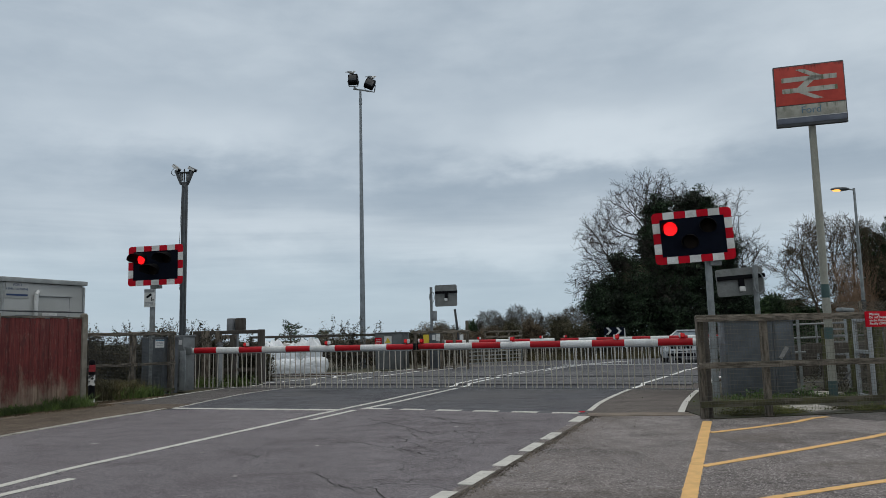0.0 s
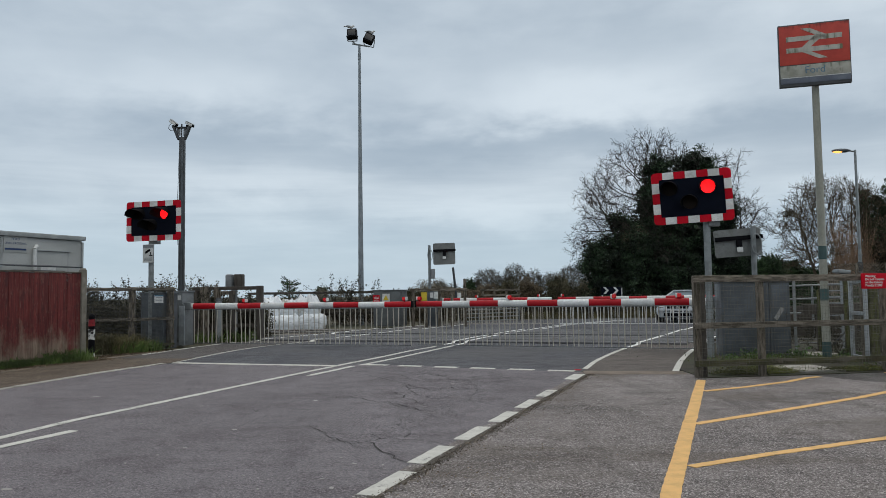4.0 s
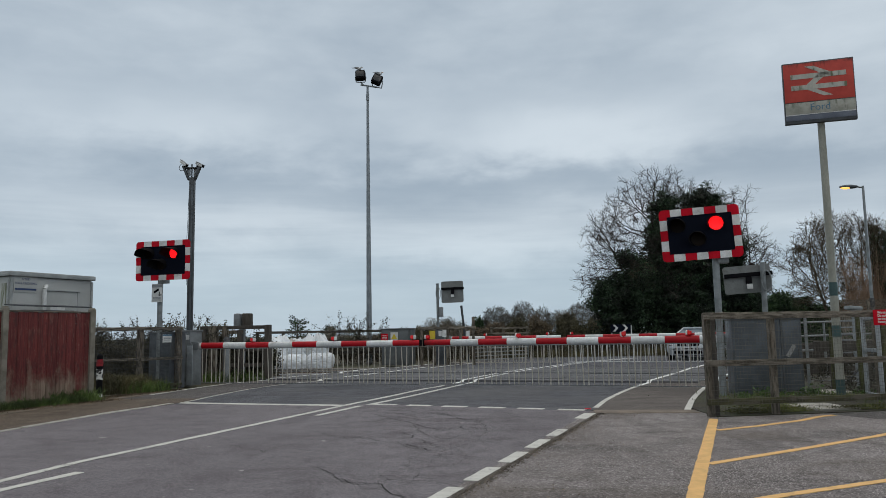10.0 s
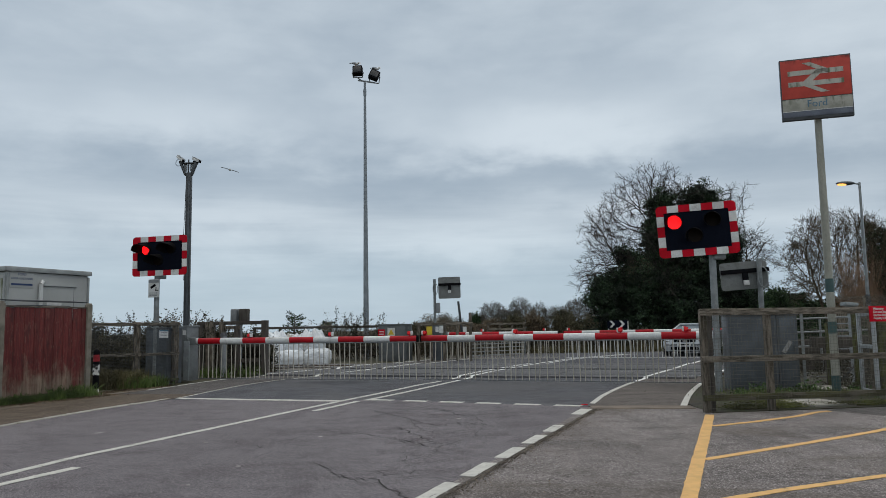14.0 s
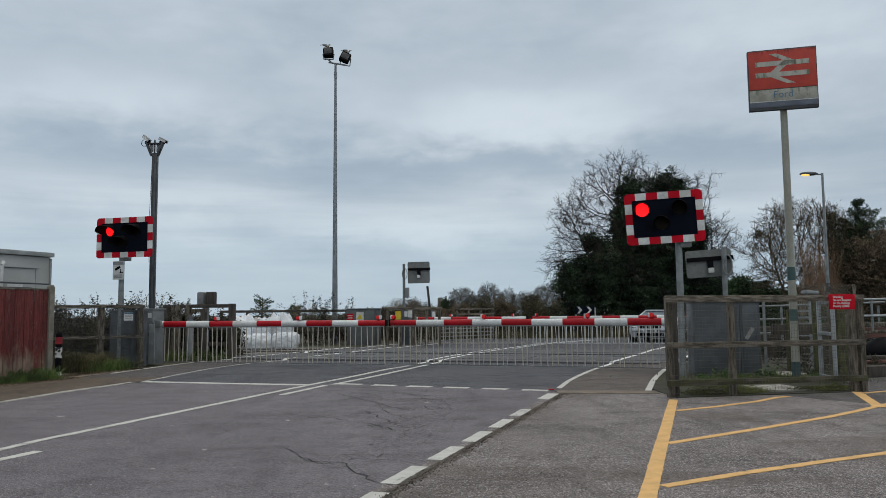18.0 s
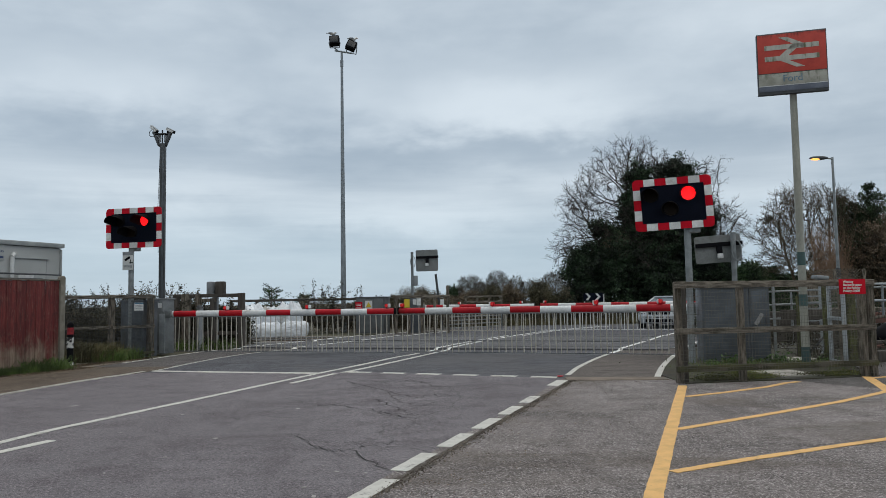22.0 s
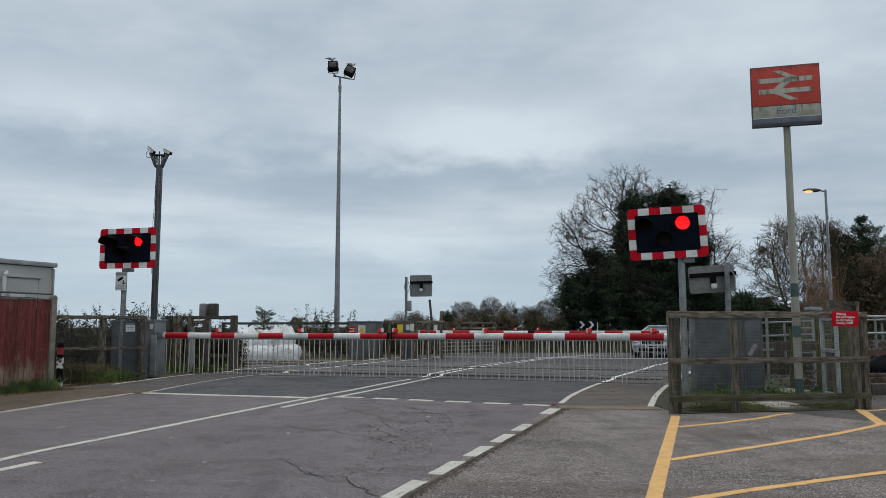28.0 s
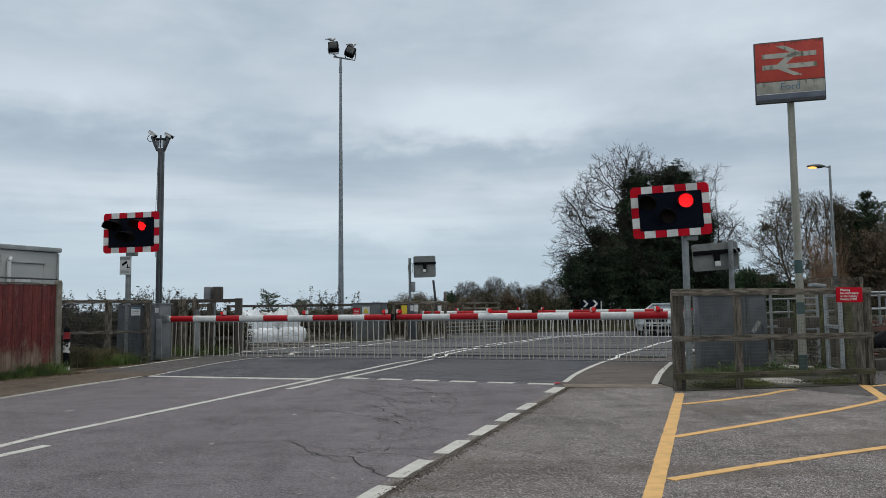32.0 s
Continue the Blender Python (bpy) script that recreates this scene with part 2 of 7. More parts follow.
SIGN_RED = mat("red reflective sheet", (0.52, 0.004, 0.018), (0.45, 0.004, 0.015), 0.5, big=5, bump=0.02, gloss=0.1)
SIGN_WHITE = mat("white reflective sheet", (0.66, 0.67, 0.66), (0.55, 0.555, 0.54), 0.4, big=5, bump=0.02, stain=(0.4, 0.39, 0.36))
WORN_RED = mat("dull scuffed red band", (0.3, 0.008, 0.016), (0.2, 0.008, 0.014), 0.6, big=14, bump=0.05, stain=(0.02, 0.012, 0.014), stain_at=(0.52, 0.6), stain_scale=9)
WORN_WHITE = mat("peeling white band", (0.6, 0.6, 0.58), (0.5, 0.5, 0.48), 0.6, big=10, bump=0.05, stain=(0.012, 0.012, 0.014), stain_at=(0.52, 0.56), stain_scale=9)
BOOM_RED = mat("red boom", (0.46, 0.007, 0.016), (0.37, 0.006, 0.012), 0.4, big=4, fine=30, bump=0.02, stain=(0.22, 0.012, 0.012), gloss=0.3)
BOOM_WHITE = mat("white boom", (0.72, 0.73, 0.73), (0.62, 0.63, 0.62), 0.4, big=4, fine=30, bump=0.02, stain=(0.45, 0.44, 0.4))
SKIRT = mat("aluminium skirt bar", (0.5, 0.47, 0.41), (0.4, 0.37, 0.31), 0.5, 0.3, big=5, bump=0.03)
SKIRT_WHITE = mat("white skirt bar", (0.7, 0.71, 0.7), (0.58, 0.58, 0.57), 0.5, big=5, bump=0.03)
TIMBER = mat("weathered timber", (0.2, 0.172, 0.136), (0.07, 0.059, 0.045), 0.9, big=5, fine=46, bump=1.0, stain=(0.046, 0.044, 0.026), stain_at=(0.52, 0.66), stretch=(6, 6, 1))
TIMBER_FLAT = mat("weathered rail timber", (0.225, 0.195, 0.157), (0.066, 0.057, 0.043), 0.9, big=5, fine=46, bump=1.0, stain=(0.24, 0.225, 0.195), stain_at=(0.6, 0.72), stretch=(1, 6, 6))
MOSSY = mat("mossy timber", (0.088, 0.094, 0.03), (0.04, 0.04, 0.02), 0.95, big=5, fine=40, bump=0.5, stain=(0.085, 0.075, 0.055), stretch=(3, 3, 1))
MOSSY_RAIL = mat("mossy rail timber", (0.066, 0.064, 0.028), (0.036, 0.034, 0.02), 0.95, big=3, fine=40, bump=0.5, stain=(0.09, 0.08, 0.06), stain_at=(0.5, 0.62), stretch=(1, 4, 4))
TIMBER_DARK = mat("dark old timber", (0.075, 0.066, 0.055), (0.055, 0.048, 0.042), 0.9, big=3, fine=30, bump=0.5, stretch=(6, 6, 1))
WIRE = mat("old galvanised wire mesh", (0.15, 0.138, 0.11), (0.09, 0.083, 0.066), 0.7, 0.3, bump=0.0)
FENCE_RED = fence_paint("old red fence stain")
BUILDING = mat("pale grey cabin panel", (0.42, 0.43, 0.42), (0.38, 0.39, 0.38), 0.55, big=1.2, bump=0.03, stain=(0.3, 0.31, 0.27), stain_at=(0.6, 0.8))
ALGAE = mat("green algae panel", (0.42, 0.43, 0.42), (0.38, 0.39, 0.38), 0.6, big=1.2, bump=0.03, stain=(0.1, 0.115, 0.055), stain_at=(0.42, 0.58), stain_scale=1.0, stretch=(3, 3, 0.6))
ROOF_GREY = mat("grey roof trim", (0.33, 0.35, 0.35), rough=0.6, bump=0.03)
INK = mat("blue lettering", (0.02, 0.045, 0.14), rough=0.5, bump=0)
BAG = mat("white woven bag", (0.74, 0.765, 0.785), (0.6, 0.63, 0.66), 0.7, big=4, fine=90, bump=0.4, stain=(0.4, 0.38, 0.33))
BARK = mat("bark", (0.075, 0.06, 0.047), (0.055, 0.045, 0.035), 0.95, big=3, fine=20, bump=0.5)
TWIG = mat("grey-brown twigs", (0.035, 0.027, 0.021), (0.024, 0.02, 0.016), 0.95, bump=0)
STEM = mat("red-brown stems", (0.27, 0.175, 0.115), (0.17, 0.11, 0.07), 0.95, bump=0)
# near-black end and dim patches put the ivy's inner shade into the leaf colour
IVY = leafy("ivy leaves with painted shade", (0.002, 0.005, 0.003), (0.043, 0.076, 0.037), 0.6, 0.8, 0.28)
EVERGREEN = leafy("evergreen leaves", (0.007, 0.02, 0.008), (0.04, 0.075, 0.024))
SHRUB_TWIG = mat("olive-brown shrub twigs", (0.085, 0.066, 0.042), (0.055, 0.044, 0.029), 0.95, bump=0)
BRAMBLE = leafy("bramble leaves", (0.014, 0.017, 0.009), (0.066, 0.057, 0.033))
# paler than the near twigs: distance haze is mixed into the colour
HAZED_TWIG = mat("far grey-brown twigs with painted haze", (0.1, 0.092, 0.076), (0.078, 0.072, 0.059), 0.95, bump=0)
CAB_DARK = mat("dark weathered cabinet paint", (0.105, 0.115, 0.118), (0.078, 0.085, 0.087), 0.6, 0.1, big=2.5, fine=50, bump=0.04, stain=(0.06, 0.062, 0.055))
LITTER = leafy("dead leaves and grit", (0.06, 0.045, 0.028), (0.2, 0.15, 0.1), 0.9)
GRIT = leafy("loose grit", (0.05, 0.04, 0.03), (0.24, 0.2, 0.16), 0.9)
MOSS_LEAF = leafy("moss and leaf litter", (0.055, 0.075, 0.017), (0.15, 0.15, 0.045))
BROWN_LEAF = leafy("winter twigs and leaves", (0.08, 0.06, 0.04), (0.145, 0.11, 0.072))
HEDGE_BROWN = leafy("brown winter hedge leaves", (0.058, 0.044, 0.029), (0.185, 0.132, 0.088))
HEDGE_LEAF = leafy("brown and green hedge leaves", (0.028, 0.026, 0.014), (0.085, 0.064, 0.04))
PALE_SCRUB = leafy("pale winter scrub", (0.075, 0.064, 0.045), (0.21, 0.18, 0.135))
OLIVE_LEAF = leafy("olive scrub", (0.044, 0.041, 0.023), (0.1, 0.087, 0.05))
GRASS = leafy("grass blades", (0.036, 0.062, 0.015), (0.11, 0.16, 0.042))
DRY_GRASS = leafy("dry grass blades", (0.11, 0.09, 0.045), (0.055, 0.055, 0.022))
MOSS = mat("moss and weeds", (0.034, 0.04, 0.014), (0.048, 0.04, 0.026), 0.95, big=3, fine=50, bump=0.8, stain=(0.032, 0.026, 0.02), stain_at=(0.5, 0.62))
DECK_PANEL = mat("dark crossing panel", (0.1, 0.1, 0.105), (0.07, 0.07, 0.075), 0.85, big=2.0, fine=50, bump=0.4, stain=(0.15, 0.145, 0.14), stretch=(0.4, 3, 1))
BALLAST = mat("ballast stone", (0.17, 0.155, 0.135), (0.11, 0.1, 0.088), 0.95, big=9, fine=25, bump=1.0)
RAIL_STEEL = mat("rusty rail", (0.13, 0.085, 0.06), (0.1, 0.07, 0.05), 0.6, 0.5, bump=0.1)
RAIL_TOP = mat("polished rail head", (0.45, 0.45, 0.45), rough=0.3, metal=0.9, bump=0)
POLE_PAINT = mat("old cream pole paint", (0.34, 0.34, 0.29), (0.27, 0.275, 0.235), 0.7, big=3, fine=40, bump=0.1, stain=(0.17, 0.175, 0.125), stretch=(1, 1, 0.5))
BOARD_BACK = mat("weathered board back", (0.2, 0.21, 0.205), (0.155, 0.165, 0.16), 0.65, 0.1, big=3, fine=40, bump=0.05, stain=(0.11, 0.12, 0.1))
WEED = leafy("nettle leaves", (0.05, 0.11, 0.03), (0.11, 0.19, 0.055))
PAPER = mat("pale strip", (0.3, 0.3, 0.29), rough=0.7, bump=0.02)
POLE_GREEN = mat("dark green band", (0.045, 0.09, 0.088), (0.035, 0.07, 0.07), 0.6, bump=0.05)
def dripping(name, c1, c2, grime, top, reach, keen):
    """Sign sheet with dark run marks that start at its upper edge and thin out downwards."""
    m, n, bsdf, co, info = begin(name, False)
    sep = n.tree.nodes.new("ShaderNodeSeparateXYZ")
    n.link(co, sep.inputs[0])
    runs = n.noise(n.scaled(co, (1, 1, 0.12)), 16, 4, 0.6)
    spots = n.noise(co, 5, 5, 0.65)
    fade = n.math("DIVIDE", n.math("SUBTRACT", sep.outputs[2], top), reach)
    mask = n.math("ADD", n.math("ADD", n.math("MULTIPLY", runs, 0.7), n.math("MULTIPLY", spots, 0.5)), fade)
    col = n.mix(n.ramp(spots, 0.35, 0.65), c1, c2)
    col = n.mix(n.ramp(mask, 0.5, 0.72, 0, keen), col, grime)
    n.link(col, bsdf.inputs["Base Color"])
    bsdf.inputs["Roughness"].default_value = 0.55
    bsdf.inputs["Specular IOR Level"].default_value = 0.25
    return m


BR_RED = dripping("faded red sign sheet", (0.5, 0.07, 0.05), (0.41, 0.055, 0.042), (0.045, 0.018, 0.016), 0.52, 0.6, 0.85)
BR_STRIP = dripping("streaked dirty white sheet", (0.38, 0.375, 0.33), (0.27, 0.275, 0.23), (0.1, 0.105, 0.07), -0.17, 0.9, 0.8)
BR_WHITE = mat("dirty white sign sheet", (0.42, 0.41, 0.36), (0.33, 0.33, 0.29), 0.6, big=3, bump=0.03, stain=(0.13, 0.14, 0.08), stain_at=(0.53, 0.66), stain_scale=3, stretch=(4, 4, 1))
NAVY = mat("dull blue-grey strip", (0.13, 0.15, 0.19), (0.09, 0.105, 0.14), 0.5, bump=0.02)
BR_BLUE = mat("faded blue lettering", (0.07, 0.16, 0.24), rough=0.6, bump=0, stain=(0.25, 0.27, 0.25))
YELLOW_SIGN = mat("yellow sign", (0.62, 0.46, 0.03), rough=0.5, bump=0.02)
CAR_PAINT = mat("silver-white car paint", (0.5, 0.53, 0.55), (0.47, 0.5, 0.52), 0.22, 0.25, bump=0.0, vary=0)
# pale base colour imitates the bright sky mirrored in the windscreen
CAR_GLASS = mat("car glass with painted sky reflection", (0.2, 0.24, 0.27), rough=0.06, bump=0, vary=0)
TYRE = mat("tyre rubber", (0.02, 0.02, 0.02), rough=0.9, bump=0.1)
CHROME = mat("chrome", (0.6, 0.6, 0.6), rough=0.15, metal=1, bump=0)
GULL_WHITE = mat("white feathers", (0.6, 0.6, 0.58), rough=0.8, bump=0.1)
GULL_GREY = mat("grey feathers", (0.25, 0.27, 0.29), rough=0.8, bump=0.1)
ORANGE = mat("orange beak", (0.6, 0.25, 0.03), rough=0.6, bump=0)
BROWN_BOARD = mat("reddish plank", (0.15, 0.062, 0.045), (0.09, 0.05, 0.04), rough=0.85, bump=0.3, stain=(0.05, 0.042, 0.035), stretch=(1, 4, 4))
BLUE_HULL = mat("dark blue sheet", (0.02, 0.025, 0.05), rough=0.4, bump=0.05)
HOOD = mat("matt black visor", (0.008, 0.008, 0.009), (0.006, 0.006, 0.007), 0.8, bump=0.02, gloss=0.06)
LAMP_GLASS = mat("dark lamp glass", (0.02, 0.022, 0.025), rough=0.2, bump=0)
AMBER_GLASS = mat("unlit amber glass", (0.012, 0.007, 0.004), rough=0.5, bump=0, gloss=0.1)
LIT_RED = lit_lens("lit red lens")
BOOM_LAMP = glow("boom lamp lens", (0.7, 0.02, 0.02), 0.12)
LIT_AMBER = glow("lit sodium lamp", (1.0, 0.42, 0.1), 1.9)


# ---- mesh helpers ----
def part(name, bm, material, parent=None, label=""):
    """Links a bmesh as one mesh object under a thing or a part."""
    me = bpy.data.meshes.new(name)
    bmesh.ops.recalc_face_normals(bm, faces=bm.faces)
    bm.to_mesh(me)
    bm.free()
    return link_mesh(name, me, material, parent, label)


def link_mesh(name, me, material, parent=None, label="", smooth=True):
    me.materials.append(material)
    if smooth:
        me.polygons.foreach_set("use_smooth", [True] * len(me.polygons))
        me.set_sharp_from_angle(angle=radians(35))
    ob = new(name, me)
    ob.parent = parent
    return tagged(ob, label)


def again(name, ob, parent, m):
    """Another object on the same mesh."""
    o = new(name, ob.data)
    o.parent, o.matrix_basis = parent, m
    return o


def thing(name, m, label, category, group=""):
    ob = new(name)
    ob.matrix_basis = m
    ob.empty_display_size = 0.1
    return tagged(ob, label, category, group)


def box(sx, sy, sz, m=None, bevel=0.0, bm=None):
    bm = bm or bmesh.new()
    made = bmesh.ops.create_cube(bm, size=1, matrix=(m or Matrix()) @ Matrix.Diagonal((sx, sy, sz, 1)))
    if bevel:
        edges = {e for v in made["verts"] for e in v.link_edges}
        bmesh.ops.bevel(bm, geom=list(edges), offset=bevel, segments=2, affect="EDGES", profile=0.6)
    return bm


def rod(p0, p1, r0, r1=None, n=12, bm=None, caps=True):
    bm = bm or bmesh.new()
    p0, p1 = Vector(p0), Vector(p1)
    d = p1 - p0
    m = Matrix.Translation((p0 + p1) / 2) @ d.to_track_quat("Z", "Y").to_matrix().to_4x4()
    bmesh.ops.create_cone(bm, cap_ends=caps, segments=n, radius1=r0, radius2=r0 if r1 is None else r1, depth=d.length, matrix=m)
    return bm


def ball(r, m=None, bm=None, u=12, v=8):
    bm = bm or bmesh.new()
    bmesh.ops.create_uvsphere(bm, u_segments=u, v_segments=v, radius=r, matrix=m or Matrix())
    return bm


def prism(points, z0, z1, bm=None):
    """An upright prism over a ground outline."""
    bm = bm or bmesh.new()
    lo = [bm.verts.new((x, y, z0)) for x, y in points]
    hi = [bm.verts.new((x, y, z1)) for x, y in points]
    bm.faces.new(hi)
    bm.faces.new(lo[::-1])
    for i in range(len(points)):
        j = (i + 1) % len(points)
        bm.faces.new((lo[i], lo[j], hi[j], hi[i]))
    return bm


def pipe(points, r, n=8, bm=None):
    bm = bm or bmesh.new()
    for a, b in zip(points, points[1:]):
        rod(a, b, r, r, n, bm)
    return bm


def tubes(name, segs, material, parent, n=4):
    """Many tapered sticks as one mesh."""
    seg = np.array([(*a, *b, r, s) for a, b, r, s in segs], dtype=float)
    p0, p1, r0, r1 = seg[:, :3], seg[:, 3:6], seg[:, 6:7], seg[:, 7:8]
    d = p1 - p0
    d /= np.linalg.norm(d, axis=1, keepdims=True) + 1e-9
    ref = np.where(np.abs(d[:, 2:3]) > 0.9, np.array([[1.0, 0, 0]]), np.array([[0, 0, 1.0]]))
    u = np.cross(d, ref)
    u /= np.linalg.norm(u, axis=1, keepdims=True) + 1e-9
    w = np.cross(d, u)
    rings = []
    for p, r in ((p0, r0), (p1, r1)):
        for k in range(n):
            a = 2 * math.pi * k / n
            rings.append(p + r * (math.cos(a) * u + math.sin(a) * w))
    verts = np.stack(rings, 1).reshape(-1, 3)
    faces = []
    for i in range(len(seg)):
        o = i * 2 * n
        for k in range(n):
            j = (k + 1) % n
            faces.append((o + k, o + j, o + n + j, o + n + k))
    me = bpy.data.meshes.new(name)
    me.from_pydata(verts.tolist(), [], faces)
    return link_mesh(name, me, material, parent, smooth=False)


def leaves(name, centres, size, material, parent, rng, long=1.6, up=0.0):
    """Many small folded leaves as one mesh."""
    c = np.asarray(centres)
    k = len(c)
    a = rng.normal(size=(k, 3))
    a[:, 2] += up
    a /= np.linalg.norm(a, axis=1, keepdims=True)
    b = np.cross(a, rng.normal(size=(k, 3)))
    b /= np.linalg.norm(b, axis=1, keepdims=True) + 1e-9
    nrm = np.cross(a, b)
    s = size * rng.uniform(0.6, 1.4, (k, 1))
    tip, root = c + a * s * long / 2, c - a * s * long / 2
    left, right = c + b * s / 2 + nrm * s * 0.15, c - b * s / 2 + nrm * s * 0.15
    verts = np.stack([root, left, tip, right], 1).reshape(-1, 3)
    i = np.arange(k)[:, None] * 4
    faces = np.concatenate([i + [0, 1, 2], i + [0, 2, 3]], 1).reshape(-1, 3)
    me = bpy.data.meshes.new(name)
    me.from_pydata(verts.tolist(), [], faces.tolist())
    return link_mesh(name, me, material, parent, smooth=False)


def cloud(rng, blobs, shell=0.55):
    """Points in the outer part of a set of ellipsoids (centre, radii, count)."""
    out = []
    for c, r, k in blobs:
        d = rng.normal(size=(k, 3))
        d /= np.linalg.norm(d, axis=1, keepdims=True)
        bump = 1 + 0.22 * np.sin(d[:, :1] * 5 + c[0]) * np.sin(d[:, 1:2] * 6 + c[1]) + 0.12 * np.sin(d[:, 2:3] * 11 + c[2] * 3)
        out.append(np.array(c) + d * bump * rng.uniform(shell, 1.05, (k, 1)) * np.array(r))
    return np.concatenate(out)


def branch(rng, segs, p, d, length, r, depth, spread=0.5, rise=0.12, keep=3):
    """Grows a bare limb with side shoots."""
    n = 3
    p, d = np.array(p, float), np.array(d, float)
    for i in range(n):
        d = d + rng.normal(size=3) * 0.16 + np.array([0, 0, rise * 0.4])
        d /= np.linalg.norm(d)
        q = p + d * length / n
        r2 = r * 0.82
        segs.append((p, q, r, r2))
        p, r = q, r2
        if depth > 0 and i > 0:
            for _ in range(keep if i == n - 1 else max(1, keep - 1)):
                e = d + rng.normal(size=3) * spread + np.array([0, 0, rise])
                branch(rng, segs, p, e / np.linalg.norm(e), length * rng.uniform(0.5, 0.78), r * 0.6, depth - 1, spread, rise, keep)


def grow(rng, roots, pull, step, reach, kill, tip, power=2.2, turns=90, shoot=0.0, shoots=2):
    """Grows a bare crown from stem points towards a cloud of points, thicker where more twigs hang on it."""
    pos, par = [], []
    for chain in roots:
        for i, p in enumerate(chain):
            par.append(len(pos) - 1 if i else -1)
            pos.append(np.array(p, float))
    pull = np.array(pull, float)
    all_d = np.linalg.norm(pull[:, None] - np.array(pos)[None], axis=2)
    near, dist = all_d.argmin(1), all_d.min(1)
    for _ in range(turns):
        act = dist < reach
        if not act.any():
            break
        ids = near[act]
        dirs = pull[act] - np.array(pos)[ids]
        dirs /= np.linalg.norm(dirs, axis=1, keepdims=True) + 1e-9
        uniq, inv = np.unique(ids, return_inverse=True)
        total = np.zeros((len(uniq), 3))
        np.add.at(total, inv, dirs)
        total /= np.linalg.norm(total, axis=1, keepdims=True) + 1e-9
        back = np.array([pos[u] - pos[par[u]] if par[u] >= 0 else (0, 0, 0) for u in uniq]) / step
        total += rng.normal(size=total.shape) * 0.14 + back * 0.45
        total /= np.linalg.norm(total, axis=1, keepdims=True) + 1e-9
        fresh = np.array(pos)[uniq] + total * step
        first = len(pos)
        pos += list(fresh)
        par += [int(u) for u in uniq]
        d = np.linalg.norm(pull[:, None] - fresh[None], axis=2)
        k, m = d.argmin(1), d.min(1)
        better = m < dist
        near, dist = np.where(better, first + k, near), np.where(better, m, dist)
        keep = dist > kill
        pull, near, dist = pull[keep], near[keep], dist[keep]
        if not len(pull):
            break
    load = np.zeros(len(pos))
    for i in range(len(pos) - 1, -1, -1):
        load[i] = max(load[i], 1.0)
        if par[i] >= 0:
            load[par[i]] += load[i]
    rad = tip * load ** (1 / power)
    segs = [(pos[par[i]], pos[i], min(rad[par[i]], rad[i] * 1.35), rad[i]) for i in range(len(pos)) if par[i] >= 0]
    if shoot:
        for i in range(len(pos)):
            if par[i] < 0 or load[i] > 9:
                continue
            ahead = (pos[i] - pos[par[i]]) / step
            for _ in range(shoots):
                d = ahead + rng.normal(size=3) * 0.55 + np.array([0, 0, 0.12])
                d /= np.linalg.norm(d)
                a = pos[i]
                b = a + d * shoot * rng.uniform(0.4, 0.8)
                e = d + rng.normal(size=3) * 0.3
                c = b + e * shoot * rng.uniform(0.3, 0.6)
                segs += [(a, b, tip * 0.75, tip * 0.6), (b, c, tip * 0.6, tip * 0.4)]
                e = d + rng.normal(size=3) * 0.6
                segs.append((b, b + e * shoot * rng.uniform(0.2, 0.5), tip * 0.55, tip * 0.4))
    return segs


def lumps(rng, blobs, each, count, size):
    """Breaks large leaf masses into many overlapping clumps with an uneven outline."""
    small = []
    for c, r in blobs:
        for _ in range(each):
            d = rng.normal(size=3)
            d /= np.linalg.norm(d)
            q = np.array(c) + d * np.array(r) * rng.uniform(0.5, 0.95)
            s = size * rng.uniform(0.6, 1.3)
            small.append((q, (s * rng.uniform(0.8, 1.4), s, s * rng.uniform(0.6, 1.0)), count))
    return cloud(rng, small, 0.2)


def lettering(name, body, size, material, parent, m, align="LEFT", bold=0.0):
    cu = bpy.data.curves.new(name, "FONT")
    cu.body, cu.size, cu.extrude, cu.align_x = body, size, 0.001, align
    cu.offset = bold
    tmp = bpy.data.objects.new(name, cu)
    scene.collection.objects.link(tmp)
    bpy.context.view_layer.update()
    me = bpy.data.meshes.new_from_object(tmp.evaluated_get(bpy.context.evaluated_depsgraph_get()))
    bpy.data.objects.remove(tmp)
    ob = link_mesh(name, me, material, parent, smooth=False)
    ob.matrix_basis = m
    return ob


def upright(x, y, z, turn=0.0):
    """A pose whose x runs along, y up, z towards the viewer, for flat signs."""
    return pose(x, y, z, 90, 0, turn)


def along(p, q):
    """The turn about z, in degrees, of the line from p to q."""
    return math.degrees(math.atan2(q[1] - p[1], q[0] - p[0]))


def ribbon(points, width, z, bm=None, thick=0.004):
    """A flat band along a ground line."""
    bm = bm or bmesh.new()
    pts = [Vector((x, y)) for x, y in points]
    rows = []
    for i, p in enumerate(pts):
        d = (pts[min(i + 1, len(pts) - 1)] - pts[max(i - 1, 0)]).normalized()
        s = Vector((-d.y, d.x)) * width / 2
        rows.append([bm.verts.new((*(p + s), z)), bm.verts.new((*(p - s), z)),
                     bm.verts.new((*(p - s), z - thick)), bm.verts.new((*(p + s), z - thick))])
    for a, b in zip(rows, rows[1:]):
        for k in range(4):
            j = (k + 1) % 4
            bm.faces.new((a[k], a[j], b[j], b[k]))
    bm.faces.new(rows[0])
    bm.faces.new(rows[-1][::-1])
    return bm


